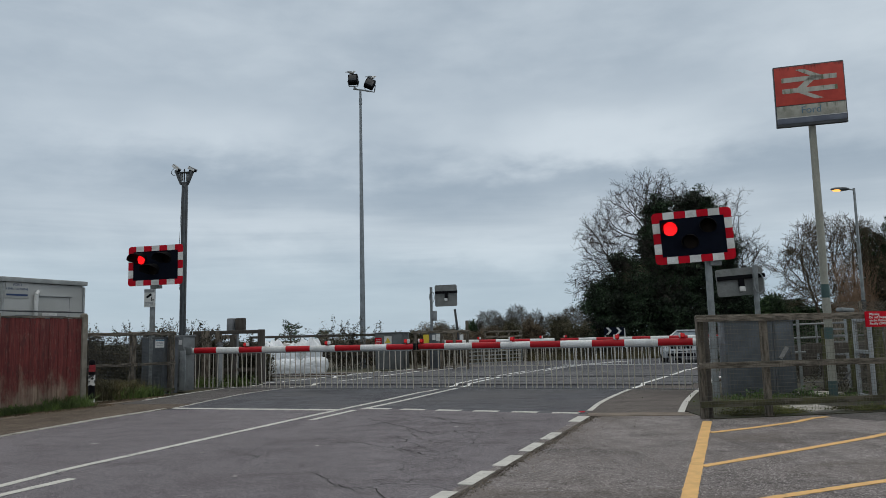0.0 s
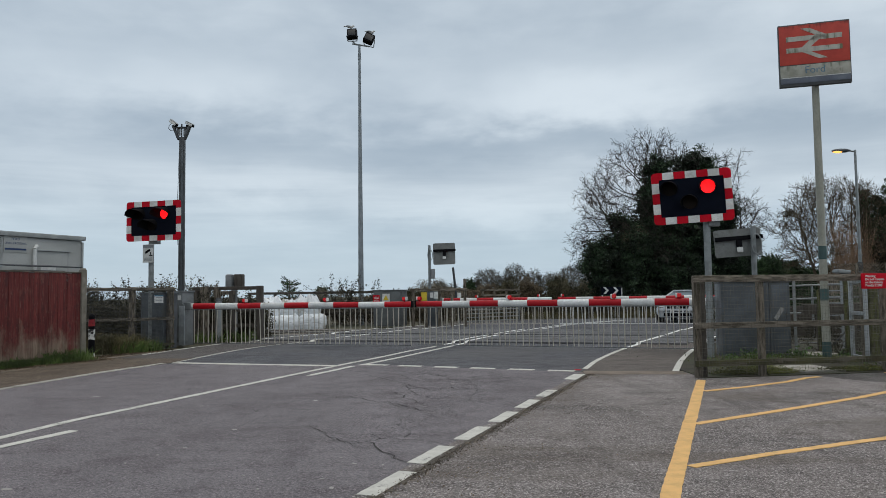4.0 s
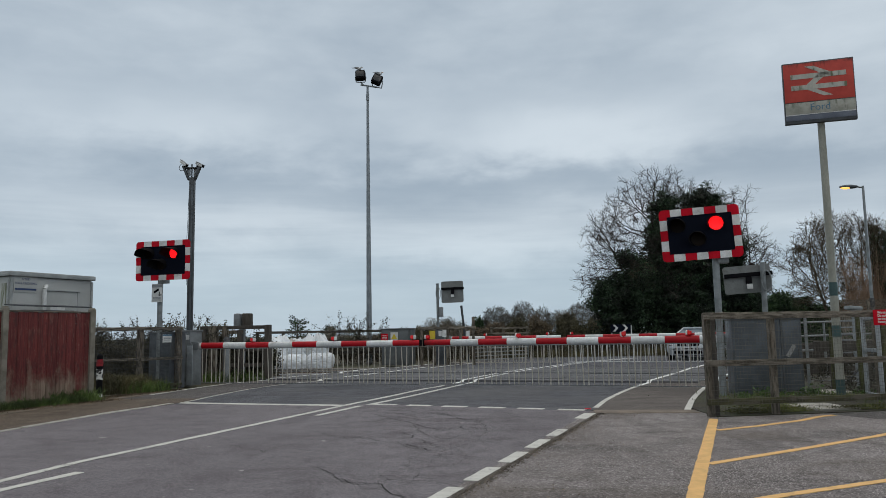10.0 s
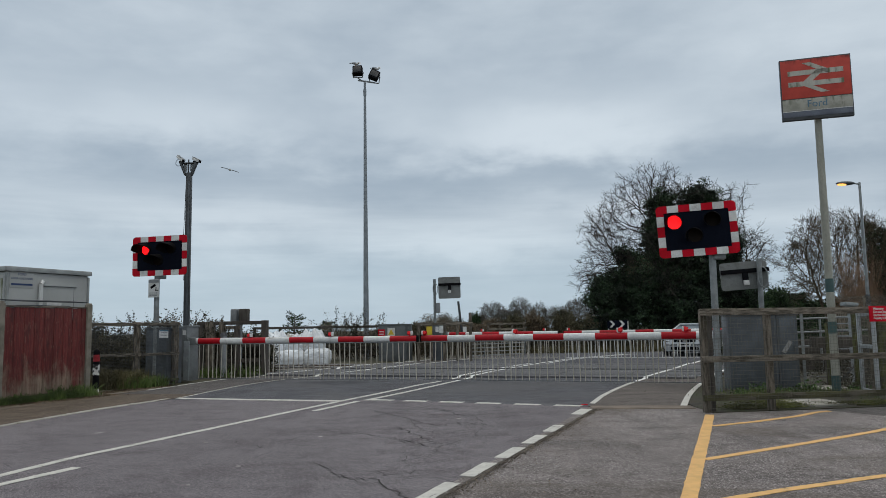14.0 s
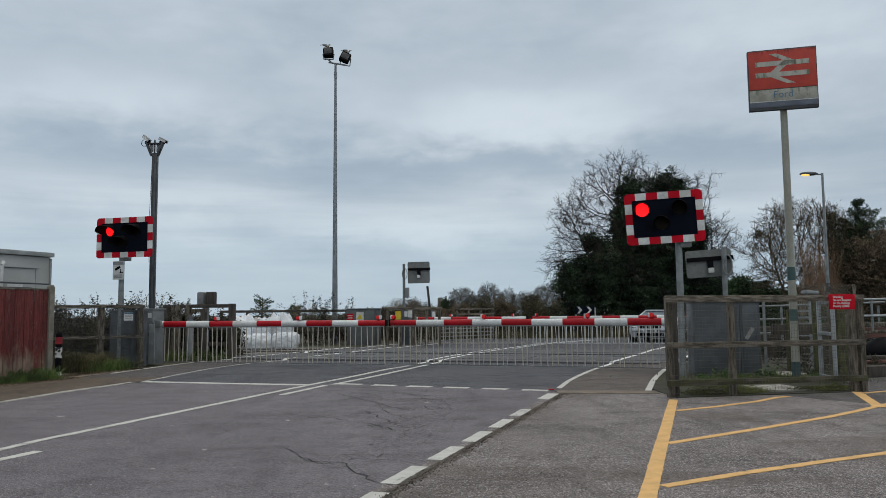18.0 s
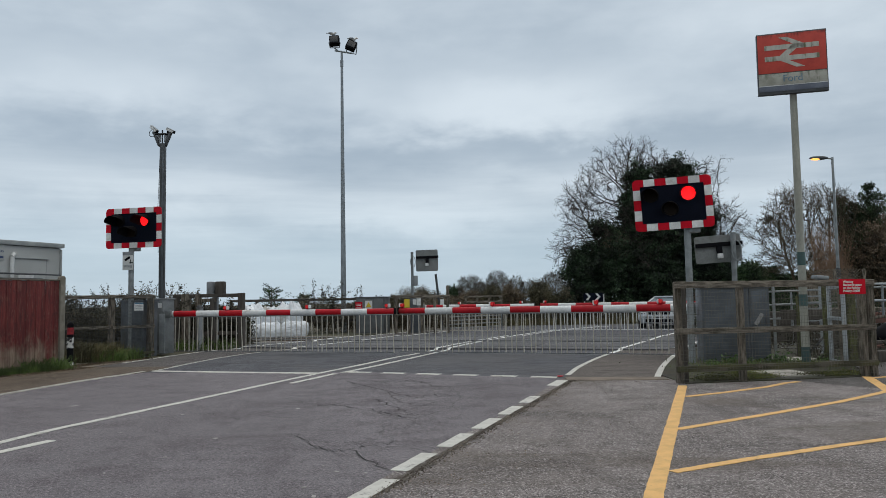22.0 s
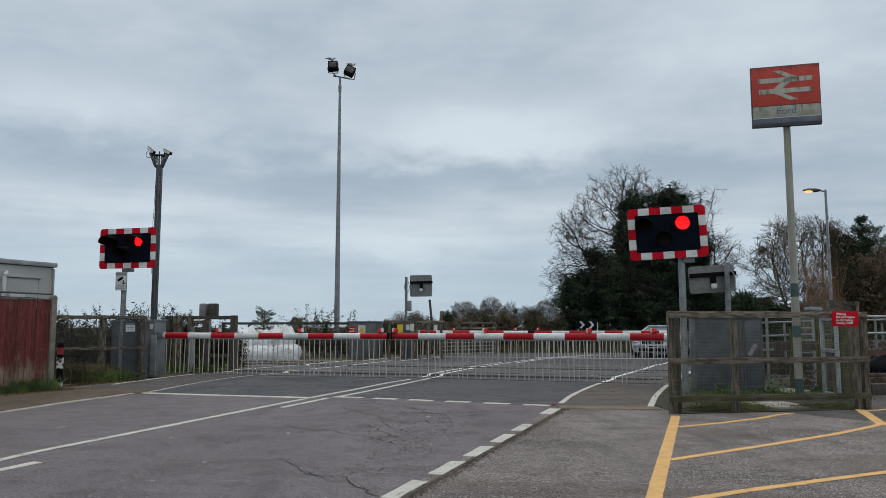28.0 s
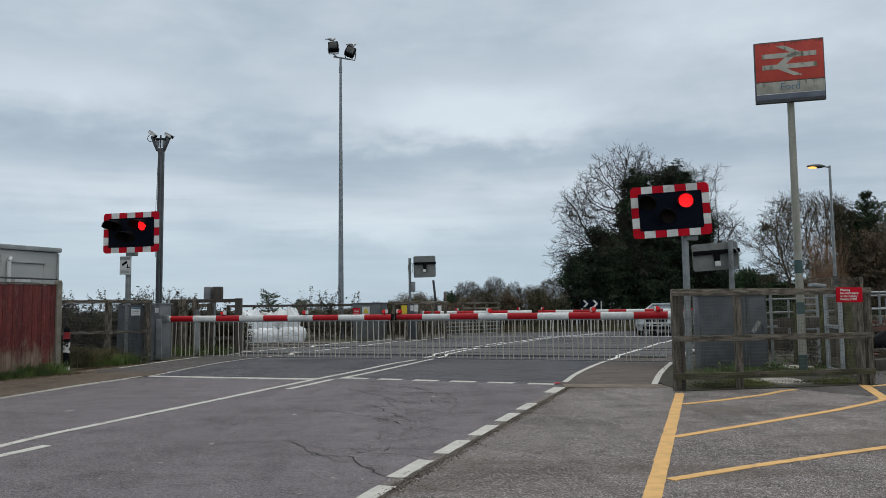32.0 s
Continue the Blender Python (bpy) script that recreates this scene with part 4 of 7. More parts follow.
# ---- level crossing barriers ----
def barrier(pivot, tip, bands, first_red, z, cabinet, skirt, lamps, label, rail_mat, band_len=None, lead=0.0):
    """A lowered full barrier: machine cabinet, banded boom, lamps and hanging skirt."""
    p, q = Vector(pivot), Vector(tip)
    length = (q - p).length
    t = thing("crossing_barrier", pose(p.x, p.y, 0, 0, 0, along(p, q)), label, "barrier", "level crossing barriers")
    body = part("machine_cabinet", box(0.44, 0.46, 1.36, pose(-0.28, 0.1, 0.68), 0.02), cabinet, t, "grey steel machine cabinet")
    part("cabinet_lid", box(0.48, 0.5, 0.04, pose(-0.28, 0.1, 1.38), 0.01), cabinet, body)
    part("cabinet_door", box(0.36, 0.012, 1.16, pose(-0.28, -0.137, 0.68), 0.004), cabinet, body)
    part("door_lock", box(0.03, 0.02, 0.09, pose(-0.14, -0.15, 0.75), 0.004), DARK_STEEL, body)
    part("pivot_arm", box(0.34, 0.07, 0.2, pose(-0.02, -0.06, z), 0.02), GALV, t)
    part("pivot_hub", rod((-0.1, -0.02, z), (-0.1, -0.14, z), 0.09, n=20), GALV, t)
    n = bands
    for k in range(n):
        a, b = (0.0 if k == 0 else lead + (k - 1) * band_len), min(length, lead + k * band_len)
        if k == n - 1:
            b = length
        bm = bmesh.new()
        r0, r1 = 0.076 - 0.012 * a / length, 0.076 - 0.012 * b / length
        rod((a, 0, 0), (b, 0, 0), r0, r1, 20, bm)
        bmesh.ops.transform(bm, matrix=Matrix.Translation((0, 0, z)) @ Matrix.Diagonal((1, 0.62, 1, 1)), verts=bm.verts)
        part("boom_band", bm, BOOM_RED if (k % 2 == 0) == first_red else BOOM_WHITE, t, "red boom section" if (k % 2 == 0) == first_red else "white boom section")
    part("skirt_channel", box(length - 0.1, 0.03, 0.022, pose(length / 2, 0, z - 0.078), 0.004), GALV, t, "thin grey channel under the boom")
    part("boom_cap", box(0.03, 0.11, 0.15, pose(length + 0.012, 0, z), 0.01), BLACK_PLASTIC, t)
    for s in lamps:
        lamp = part("boom_lamp", box(0.085, 0.08, 0.09, pose(s, 0, z + 0.125), 0.02, rod((s, 0, z + 0.06), (s, 0, z + 0.1), 0.015, n=8)), SIGN_RED, t, "small red boom lamp")
        for d in (-1, 1):
            part("lamp_lens", rod((s, d * 0.036, z + 0.13), (s, d * 0.054, z + 0.13), 0.036, n=16), BOOM_LAMP, lamp)
        part("lamp_hood", box(0.035, 0.1, 0.085, pose(s + 0.055, 0, z + 0.13), 0.01), BOOM_WHITE, lamp)
    first = None
    k = 0
    x = 0.22
    while x < length - 0.05:
        h = z - 0.1
        m = pose(x, 0.0, z - 0.06, 0, 2.5 * math.sin(k * 1.7) * (1 if k % 3 else 0.2), 0)
        if first is None:
            first = part("skirt_bar", rod((0, 0, 0), (0, 0, -h + 0.02), 0.0115, n=6), skirt, t)
            first.matrix_basis = m
        else:
            again("skirt_bar", first, t, m)
        x += 0.137
        k += 1
    part("skirt_rail", box(length - 0.2, 0.022, 0.02, pose(length / 2 + 0.08, 0, 0.07), 0.006), rail_mat, t)
    return t


# ---- road signals ----
def lens_panel(w, h, holes, r, front):
    """A board with round openings."""
    bm = bmesh.new()
    edges = []
    loops = [[(-w / 2, -h / 2), (w / 2, -h / 2), (w / 2, h / 2), (-w / 2, h / 2)]]
    loops += [[(cx + r * math.cos(2 * math.pi * k / 28), cz + r * math.sin(2 * math.pi * k / 28)) for k in range(28)] for cx, cz in holes]
    for lp in loops:
        vs = [bm.verts.new((x, front, z)) for x, z in lp]
        edges += [bm.edges.new((a, b)) for a, b in zip(vs, vs[1:] + vs[:1])]
    bmesh.ops.triangle_fill(bm, use_beauty=True, edges=edges)
    made = bmesh.ops.extrude_face_region(bm, geom=list(bm.faces))
    bmesh.ops.translate(bm, vec=(0, 0.02, 0), verts=[g for g in made["geom"] if isinstance(g, bmesh.types.BMVert)])
    return bm


def hood(cx, cz, r, depth, aim):
    """A long open visor over a lens."""
    bm = bmesh.new()
    n, rows = 18, []
    for k in range(n + 1):
        a = radians(-50 + 280 * k / n)
        cut = depth * min(1.0, max(0.15, (math.degrees(a) + 12) / 85), max(0.35, (235 - math.degrees(a)) / 50))
        row = []
        for rr, yy, dz in ((r, 0, 0), (r * 0.96, -cut, -0.12 * cut), (r * 0.92, -cut, -0.12 * cut), (r * 0.94, 0, 0)):
            row.append(bm.verts.new((cx + rr * math.cos(a) + aim * yy, yy, cz + rr * math.sin(a) + dz)))
        rows.append(row)
    for a, b in zip(rows, rows[1:]):
        for i in range(4):
            j = (i + 1) % 4
            bm.faces.new((a[i], a[j], b[j], b[i]))
    bm.faces.new(rows[0])
    bm.faces.new(rows[-1][::-1])
    return bm


RED_X, RED_Z, LENS = 0.34, 0.172, 0.13


def signal_front(base, x, y, z, turn, tilt, pole_x, label, aim, wide=1.41, pole_dy=0.16, scale=1.0, visor=0.28):
    """A twin red flashing road signal on a pole: black board in a red and white chequered border, hoods and one lit lamp that swaps sides."""
    t = thing("road_signal", pose(x, y, 0, 0, 0, turn), label, "traffic light", "flashing road signals")
    part("pole", rod((pole_x, pole_dy, base), (pole_x, pole_dy, z + 0.35), 0.062, n=20), GALV, t, "galvanised pole")
    part("pole_bracket", box(0.2, 0.16, 0.1, pose(pole_x + 0.12, pole_dy - 0.02, z - 0.5), 0.01), GALV, t)
    w, h = wide * scale, 0.965 * scale
    m = pose(0, 0, z, 0, -tilt, 0)
    holes = [((-RED_X - 0.05) * scale, RED_Z * scale), ((RED_X - 0.05) * scale, RED_Z * scale)]
    board = part("signal_board", lens_panel(w - 0.08, h - 0.08, holes, LENS * scale, 0.0), BLACK, t, "black backing board")
    board.matrix_basis = m
    part("lamp_housing", box(w * 0.72, 0.012, h * 0.66, pose(0, 0.142, 0.02), 0.0, box(w * 0.72, 0.12, 0.012, pose(0, 0.08, h * 0.35), 0, box(w * 0.72, 0.12, 0.012, pose(0, 0.08, -h * 0.31), 0, box(0.012, 0.12, h * 0.66, pose(-w * 0.36, 0.08, 0.02), 0, box(0.012, 0.12, h * 0.66, pose(w * 0.36, 0.08, 0.02)))))), BLACK_PLASTIC, board)
    for cx, cz in holes + [(-0.05 * scale, -0.1 * scale)]:
        part("lamp_hood", hood(cx, cz, 0.148 * scale, visor * scale, aim), HOOD, board, "long black visor")
    part("amber_lens", rod((-0.05 * scale, -0.002, -0.1 * scale), (-0.05 * scale, -0.012, -0.1 * scale), 0.125 * scale, n=24), AMBER_GLASS, board, "unlit dark amber lens")
    for cx, cz in holes:
        part("unlit_lens", rod((cx, 0.068, cz), (cx, 0.08, cz), LENS * scale * 1.1, n=24), AMBER_GLASS, board, "dark unlit red lens")
    bw = 0.134 * scale
    cells = {}
    for i in range(7):
        for j in range(5):
            if 0 < i < 6 and 0 < j < 4:
                continue
            x0, x1 = -w / 2 + w * i / 7, -w / 2 + w * (i + 1) / 7
            z0, z1 = -h / 2 + h * j / 5, -h / 2 + h * (j + 1) / 5
            if 0 < j < 4:
                x0, x1 = (-w / 2, -w / 2 + bw) if i == 0 else (w / 2 - bw, w / 2)
            if 0 < i < 6:
                z0, z1 = (-h / 2, -h / 2 + bw) if j == 0 else (h / 2 - bw, h / 2)
            red = (i + j) % 2 == 0
            if i in (0, 6) and j in (0, 4):
                sx, sz, rr = (-1 if i == 0 else 1), (-1 if j == 0 else 1), 0.075 * scale
                bend = [(w / 2 - rr + rr * math.cos(a), h / 2 - rr + rr * math.sin(a)) for a in [math.pi / 12 * k for k in range(7)]]
                outline = [(w / 2 - bw, h * 0.3 + 0.002), (w / 2, h * 0.3 + 0.002)] + bend + [(w * 5 / 14 + 0.002, h / 2), (w * 5 / 14 + 0.002, h / 2 - bw), (w / 2 - bw, h / 2 - bw)]
                bm = prism(outline, 0.001, 0.013)
                bmesh.ops.transform(bm, matrix=Matrix(((sx, 0, 0, 0), (0, 0, -1, 0), (0, sz, 0, 0), (0, 0, 0, 1))), verts=bm.verts)
            else:
                bm = box(x1 - x0 - 0.004, 0.012, z1 - z0 - 0.004, pose((x0 + x1) / 2, -0.007, (z0 + z1) / 2))
            part("border_panel", bm, SIGN_RED if red else SIGN_WHITE, board, "red border panel" if red else "white border panel")
    lamp = part("lit_lamp", rod((0, 0.028, 0), (0, 0.06, 0), LENS * scale * 1.02, n=28), LIT_RED, t, "glowing red lamp behind its lens opening")
    return t, lamp, m @ pose(holes[0][0], 0, holes[0][1]), m @ pose(holes[1][0], 0, holes[1][1])


def signal_back(x, y, z, w, h, turn, tilt, pole_x, label, base=0.0, top=None):
    """A road signal seen from behind: grey board back with its bracket, lamp box and cable."""
    t = thing("road_signal", pose(x, y, 0, 0, 0, turn), label, "traffic light", "flashing road signals")
    part("pole", rod((pole_x, -0.12, base), (pole_x, -0.12, top or z + h * 0.48), 0.055, n=16), GALV, t, "galvanised pole")
    bm = box(w, 0.03, h, Matrix())
    bmesh.ops.bevel(bm, geom=[e for e in bm.edges if abs(e.verts[0].co.y - e.verts[1].co.y) > 0.02], offset=0.06, segments=4, affect="EDGES", profile=0.5)
    board = part("board_back", bm, BOARD_BACK, t, "dull grey board back")
    board.matrix_basis = pose(0, 0, z, 0, -tilt, 0)
    part("bracket", box(w * 1.02, 0.07, 0.09, pose(0.02, -0.05, h * 0.16), 0.01), BLACK_PLASTIC, board)
    part("bracket_stem", box(0.12, 0.06, 0.26, pose(0.02, -0.05, -0.02), 0.01), BLACK_PLASTIC, board)
    part("cable_box", box(0.12, 0.05, 0.11, pose(0.02, -0.09, -0.16), 0.01), SIGN_WHITE, board)
    loop = [(pole_x + 0.1 * math.cos(a) + 0.05, -0.2, z - 0.05 + 0.22 * math.sin(a)) for a in [k * math.pi / 6 for k in range(13)]]
    part("cable", pipe(loop, 0.014, 6), GALV, t, "pale looped cable")
    return t


near_left = barrier((-6.62, 19.37), (-0.8, 17.34), 10, False, 1.0, CAB_MID, SKIRT, (1.7, 3.95, 5.98), "lowered red and white barrier with a thin metal skirt", CAB_MID, band_len=0.662, lead=0.2)
barrier((5.25, 15.03), (-0.7, 17.55), 10, False, 1.0, GALV_DULL, SKIRT, (0.63, 1.93, 4.2, 6.38), "lowered red and white barrier reaching from the fenced compound", CAB_MID, band_len=0.671, lead=0.44)
barrier((10.2, 26.7), (4.15, 28.45), 10, False, 1.0, GALV_DULL, SKIRT_WHITE, (2.0, 4.2, 6.1), "far lowered barrier with a white skirt", SKIRT_WHITE, band_len=0.64, lead=0.5)
barrier((-0.3, 29.75), (3.95, 28.52), 7, False, 1.0, PANEL_GREY, SKIRT, (1.5, 3.9), "far lowered barrier beside the equipment cabinets", SKIRT, band_len=0.66, lead=0.2)
part("guard_plate", box(0.17, 0.02, 0.98, pose(-0.04, -0.165, 0.52), 0.005), GALV_PALE, near_left, "pale side plate below the boom")
part("cabinet_notice", box(0.1, 0.008, 0.12, pose(-0.13, -0.148, 1.22)), SIGN_WHITE, near_left, "small white notice")

signal_r, lamp_r, lamp_r_a, lamp_r_b = signal_front(0.0, 4.53, 13.85, 2.94, -11, 2.7, 0.26, "flashing red twin lamp road signal beside the compound", 0.22)
signal_l, lamp_l, lamp_l_a, lamp_l_b = signal_front(0.0, -7.05, 18.2, 3.08, -14, 0.3, -0.17, "flashing red road signal with a camera notice on its pole", 0.12, 1.5, visor=0.33)
notice = part("camera_notice", box(0.29, 0.012, 0.44, pose(-0.19, 0.06, 2.3), 0.004), SIGN_WHITE, signal_l, "white camera warning notice")
part("notice_band", box(0.28, 0.006, 0.07, pose(-0.19, 0.051, 2.47)), GALV_DULL, notice)
part("camera_symbol", box(0.15, 0.006, 0.055, pose(-0.2, 0.051, 2.35, 0, -30, 0), 0, box(0.02, 0.006, 0.1, pose(-0.12, 0.051, 2.28), 0, box(0.09, 0.006, 0.02, pose(-0.1, 0.051, 2.25)))), BLACK_PLASTIC, notice)
for k in range(3):
    part("notice_text_bar", box(0.22, 0.006, 0.014, pose(-0.19, 0.051, 2.19 - k * 0.03)), GALV_DULL, notice)
signal_back(6.35, 16.5, 2.25, 0.97, 0.6, -10, 3.4, 0.3, "grey back of a road signal behind the compound", top=2.6)
far_sig = signal_back(-0.08, 30.4, 2.85, 0.9, 0.86, -12, 0.6, -0.58, "grey back of a far road signal on a pole", top=3.2)
part("side_box", box(0.16, 0.14, 0.4, pose(-0.45, -0.12, 2.05), 0.01), GALV_DULL, far_sig)


# ---- camera pole ----
cctv = thing("camera_pole", pose(-7.02, 20.0, 0), "tall dark steel pole with two small cameras on top", "pole")
part("pole", box(0.135, 0.135, 5.5, pose(0.02, 0, 2.75), 0.012), DARK_STEEL, cctv)
part("pole_channel", box(0.05, 0.02, 5.2, pose(0.045, -0.077, 2.7), 0.005), PANEL_GREY, cctv)
for s in (-1, 1):
    part("bracket", box(0.055, 0.13, 0.4, pose(s * 0.15, 0, 5.62, 0, s * 22, 0), 0.008), DARK_STEEL, cctv, "dark flared bracket plate")
    part("bracket_web", box(0.1, 0.02, 0.24, pose(s * 0.09, 0.02, 5.66), 0.004), GALV_DULL, cctv)
    part("camera_mount", box(0.12, 0.1, 0.07, pose(s * 0.19, 0, 5.79), 0.01), BLACK_PLASTIC, cctv)
    slope = 36 if s < 0 else 27
    m = pose(s * 0.215, -0.03, 5.885 if s < 0 else 5.84, 0, slope, -20)
    c = part("camera_body", box(0.24, 0.09, 0.07, m, 0.012), SIGN_WHITE, cctv, "white camera housing")
    part("camera_shield", box(0.27, 0.105, 0.01, m @ pose(0.01, 0, 0.042), 0.004), GALV_DULL, c)
    part("camera_nose", box(0.03, 0.08, 0.06, m @ pose(0.13, 0, -0.003), 0.008), BLACK_PLASTIC, c, "black lens window")
part("top_plate", box(0.46, 0.12, 0.03, pose(0, 0, 5.76), 0.006), DARK_STEEL, cctv)
part("finial", rod((0, 0, 5.5), (0, 0, 5.86), 0.02, n=8), DARK_STEEL, cctv)
part("cable", pipe([(-0.045, -0.05, 5.2), (-0.07, -0.05, 4.2), (-0.1, -0.05, 3.4), (-0.06, -0.06, 2.6)], 0.006, 6), BLACK_PLASTIC, cctv)
part("cable", pipe([(-0.26, 0, 5.9), (-0.34, 0, 5.82), (-0.35, 0, 5.74), (-0.3, 0, 5.69), (-0.2, 0, 5.7)], 0.008, 6), BLACK_PLASTIC, cctv)

# ---- floodlight mast and gulls ----
mast = thing("floodlight_mast", pose(-3.72, 33, 0.24), "very tall grey tapered mast with two black floodlights", "light mast")
part("mast_pole", rod((0, 0, -0.29), (0, 0, 12.05), 0.13, 0.05, 20), MAST_GREY, mast)
part("mast_sleeve", rod((0, 0, 11.4), (0, 0, 11.7), 0.07, n=16), MAST_GREY, mast)
part("cross_arm", box(0.78, 0.06, 0.06, pose(0.07, 0, 12.065, 0, 10, 0), 0.01), GALV, mast)
part("arm_bracket", rod((-0.12, 0, 12.08), (-0.34, 0, 12.27), 0.028, n=10), GALV, mast)
for s, tilt, z in ((-0.31, -3, 12.55), (0.43, 24, 12.33)):
    lamp = part("floodlight", box(0.44, 0.3, 0.42, pose(s, -0.05, z, -14, tilt, 8 * s), 0.05), BLACK_PLASTIC, mast, "black floodlight housing")
    part("lamp_glass", box(0.34, 0.02, 0.28, pose(s, -0.05, z, -14, tilt, 8 * s) @ pose(0, -0.155, 0), 0.01), LAMP_GLASS, lamp)
    part("lamp_yoke", pipe([(s - 0.25, -0.03, z - 0.06), (s - 0.2, 0, z - 0.29), (s + 0.2, 0, z - 0.3 - tilt * 0.003), (s + 0.25, -0.03, z - 0.06)], 0.022, 8), GALV, lamp)


def gull_body(t, perched):
    part("body", ball(0.1, pose(0, 0, 0, 0, -12 if perched else 0, 0) @ Matrix.Diagonal((2.1, 0.85, 0.85, 1)), u=16, v=10), GULL_WHITE, t)
    part("head", ball(0.058, Matrix.Translation((-0.2, 0, 0.06 if perched else 0.02)) @ Matrix.Diagonal((1.15, 0.9, 1, 1))), GULL_WHITE, t)
    part("beak", rod((-0.25, 0, 0.055 if perched else 0.015), (-0.325, 0, 0.04 if perched else 0.005), 0.018, 0.004, 8), ORANGE, t)
    part("tail", box(0.2, 0.1, 0.012, pose(0.27, 0, -0.02 if not perched else 0.03, 0, 4, 0), 0.004), GULL_WHITE, t)


for x, z, turn in ((-4.14, 12.94, 184), (-3.22, 12.69, 190)):
    g = thing("gull", pose(x, 33, z + 0.2, 0, 0, turn) @ Matrix.Scale(0.72, 4), "grey and white gull perched on a floodlight", "bird", "perched gulls")
    gull_body(g, True)
    part("folded_wings", ball(0.1, pose(0.06, 0, 0.025, 0, -6, 0) @ Matrix.Diagonal((2.0, 0.98, 0.7, 1)), u=14, v=8), GULL_GREY, g, "folded grey wings")
    for s in (-0.03, 0.03):
        part("leg", rod((0.0, s, -0.06), (0.0, s, -0.15), 0.008, n=6), ORANGE, g)

flyer = thing("gull", pose(30, 40, 24), "gull gliding across the cloudy sky", "bird")
gull_body(flyer, False)
wings = []
for s in (-1, 1):
    bm = bmesh.new()
    outline = [(-0.1, 0.05), (-0.14, 0.35), (-0.02, 0.72), (0.1, 0.6), (0.1, 0.3), (0.09, 0.05)]
    lo = [bm.verts.new((x, s * y, 0.06 * math.sin(y * 2.6))) for x, y in outline]
    hi = [bm.verts.new((x, s * y, 0.06 * math.sin(y * 2.6) + 0.02)) for x, y in outline]
    bm.faces.new(hi)
    bm.faces.new(lo[::-1])
    for i in range(len(lo)):
        j = (i + 1) % len(lo)
        bm.faces.new((lo[i], lo[j], hi[j], hi[i]))
    wings.append(part("wing", bm, GULL_GREY, flyer, "long grey wing"))


# ---- red panel fence and cabin ----
RF = [Vector((-10.35, 8.47)), Vector((-9.57, 10.12)), Vector((-8.8, 11.78)), Vector((-8.03, 13.44)), Vector((-7.25, 15.1))]
red_fence = thing("board_fence", pose(RF[0].x, RF[0].y, 0.012, 0, 0, along(RF[0], RF[-1])), "faded red upright board fence with square concrete posts", "fence")
PANEL, TALL, BOARDS = (RF[-1] - RF[0]).length / 4, 1.715, 17
for i in range(5):
    post = part("post", box(0.11, 0.1, 1.84, pose(i * PANEL, 0, 0.87), 0.01), CONCRETE, red_fence, "weathered concrete post")
    part("post_cap", box(0.09, 0.08, 0.035, pose(i * PANEL, 0, 1.8), 0.016), CONCRETE, post)
for i in range(4):
    w = (PANEL - 0.12) / BOARDS
    for k in range(BOARDS):
        h = TALL + 0.012 * math.sin(k * 2.3 + i)
        lean = 0.5 * math.sin(k * 4.7 + i * 2)
        part("board", box(w * 1.02, 0.016, h, pose(i * PANEL + 0.06 + w * (k + 0.5), 0.003 * (k % 2) + 0.003 * math.sin(k * 3.1), h / 2, 0, lean, 2), 0.002), FENCE_RED, red_fence)
    part("top_rail", box(PANEL - 0.1, 0.045, 0.03, pose((i + 0.5) * PANEL, 0.005, TALL + 0.014), 0.006), TIMBER_FLAT, red_fence)
    for z2 in (0.35, 1.35):
        part("back_rail", box(PANEL - 0.1, 0.035, 0.07, pose((i + 0.5) * PANEL, 0.045, z2), 0.004), TIMBER_DARK, red_fence)

cabin = thing("equipment_cabin", pose(-10.7, 18.1, 0, 0, 0, 65), "pale grey flat-roofed railway equipment cabin with algae stains", "cabin")
part("wall", box(2.3, 3.6, 2.76, pose(1.15, 1.8, 1.38), 0.01), BUILDING, cabin)
part("roof", box(2.44, 3.74, 0.12, pose(1.15, 1.8, 2.83), 0.03), ROOF_GREY, cabin, "overhanging grey roof trim")
for y in (0.52, 1.42, 2.32):
    part("wall_panel", box(0.03, 0.8, 2.3, pose(-0.012, y, 1.45), 0.004), ALGAE, cabin, "wall panel streaked with green algae")
for y in (0.05, 0.97, 1.87, 2.77):
    part("panel_joint", box(0.05, 0.05, 2.7, pose(-0.02, y, 1.38), 0.005), ROOF_GREY, cabin)
for x in (0.02, 2.29):
    part("corner_trim", box(0.05, 0.05, 2.7, pose(x, -0.015, 1.38), 0.005), ROOF_GREY, cabin)
part("vent_pipe", pipe([(0.86, -0.08, 1.4), (0.86, -0.08, 2.48), (0.92, -0.06, 2.56), (0.98, 0.02, 2.56)], 0.05, 12), SIGN_WHITE, cabin, "white bent vent pipe")
door = part("hatch", box(0.9, 0.02, 1.0, pose(1.4, -0.012, 1.94), 0.004), BUILDING, cabin, "flush wall hatch")
part("hatch_frame", box(0.935, 0.012, 1.035, pose(1.4, -0.004, 1.94)), DARK_STEEL, door, "dark seal around the hatch")
part("hatch_rail", box(0.98, 0.06, 0.03, pose(1.42, -0.03, 2.46), 0.006), ROOF_GREY, door)
part("hatch_notice", box(0.42, 0.01, 0.12, pose(1.28, -0.028, 1.98)), SIGN_WHITE, door)
plate = part("name_plate", box(0.62, 0.012, 0.4, pose(0.39, -0.008, 2.58), 0.003), BUILDING, cabin, "pale name plate with blue lettering")
lettering("plate_text", "FORD", 0.085, INK, plate, upright(0.39, -0.017, 2.68), "CENTER")
lettering("plate_text", "LEVEL CROSSING", 0.075, INK, plate, upright(0.39, -0.017, 2.58), "CENTER")
part("plate_text_bar", box(0.56, 0.004, 0.045, pose(0.39, -0.017, 2.46)), INK, plate)
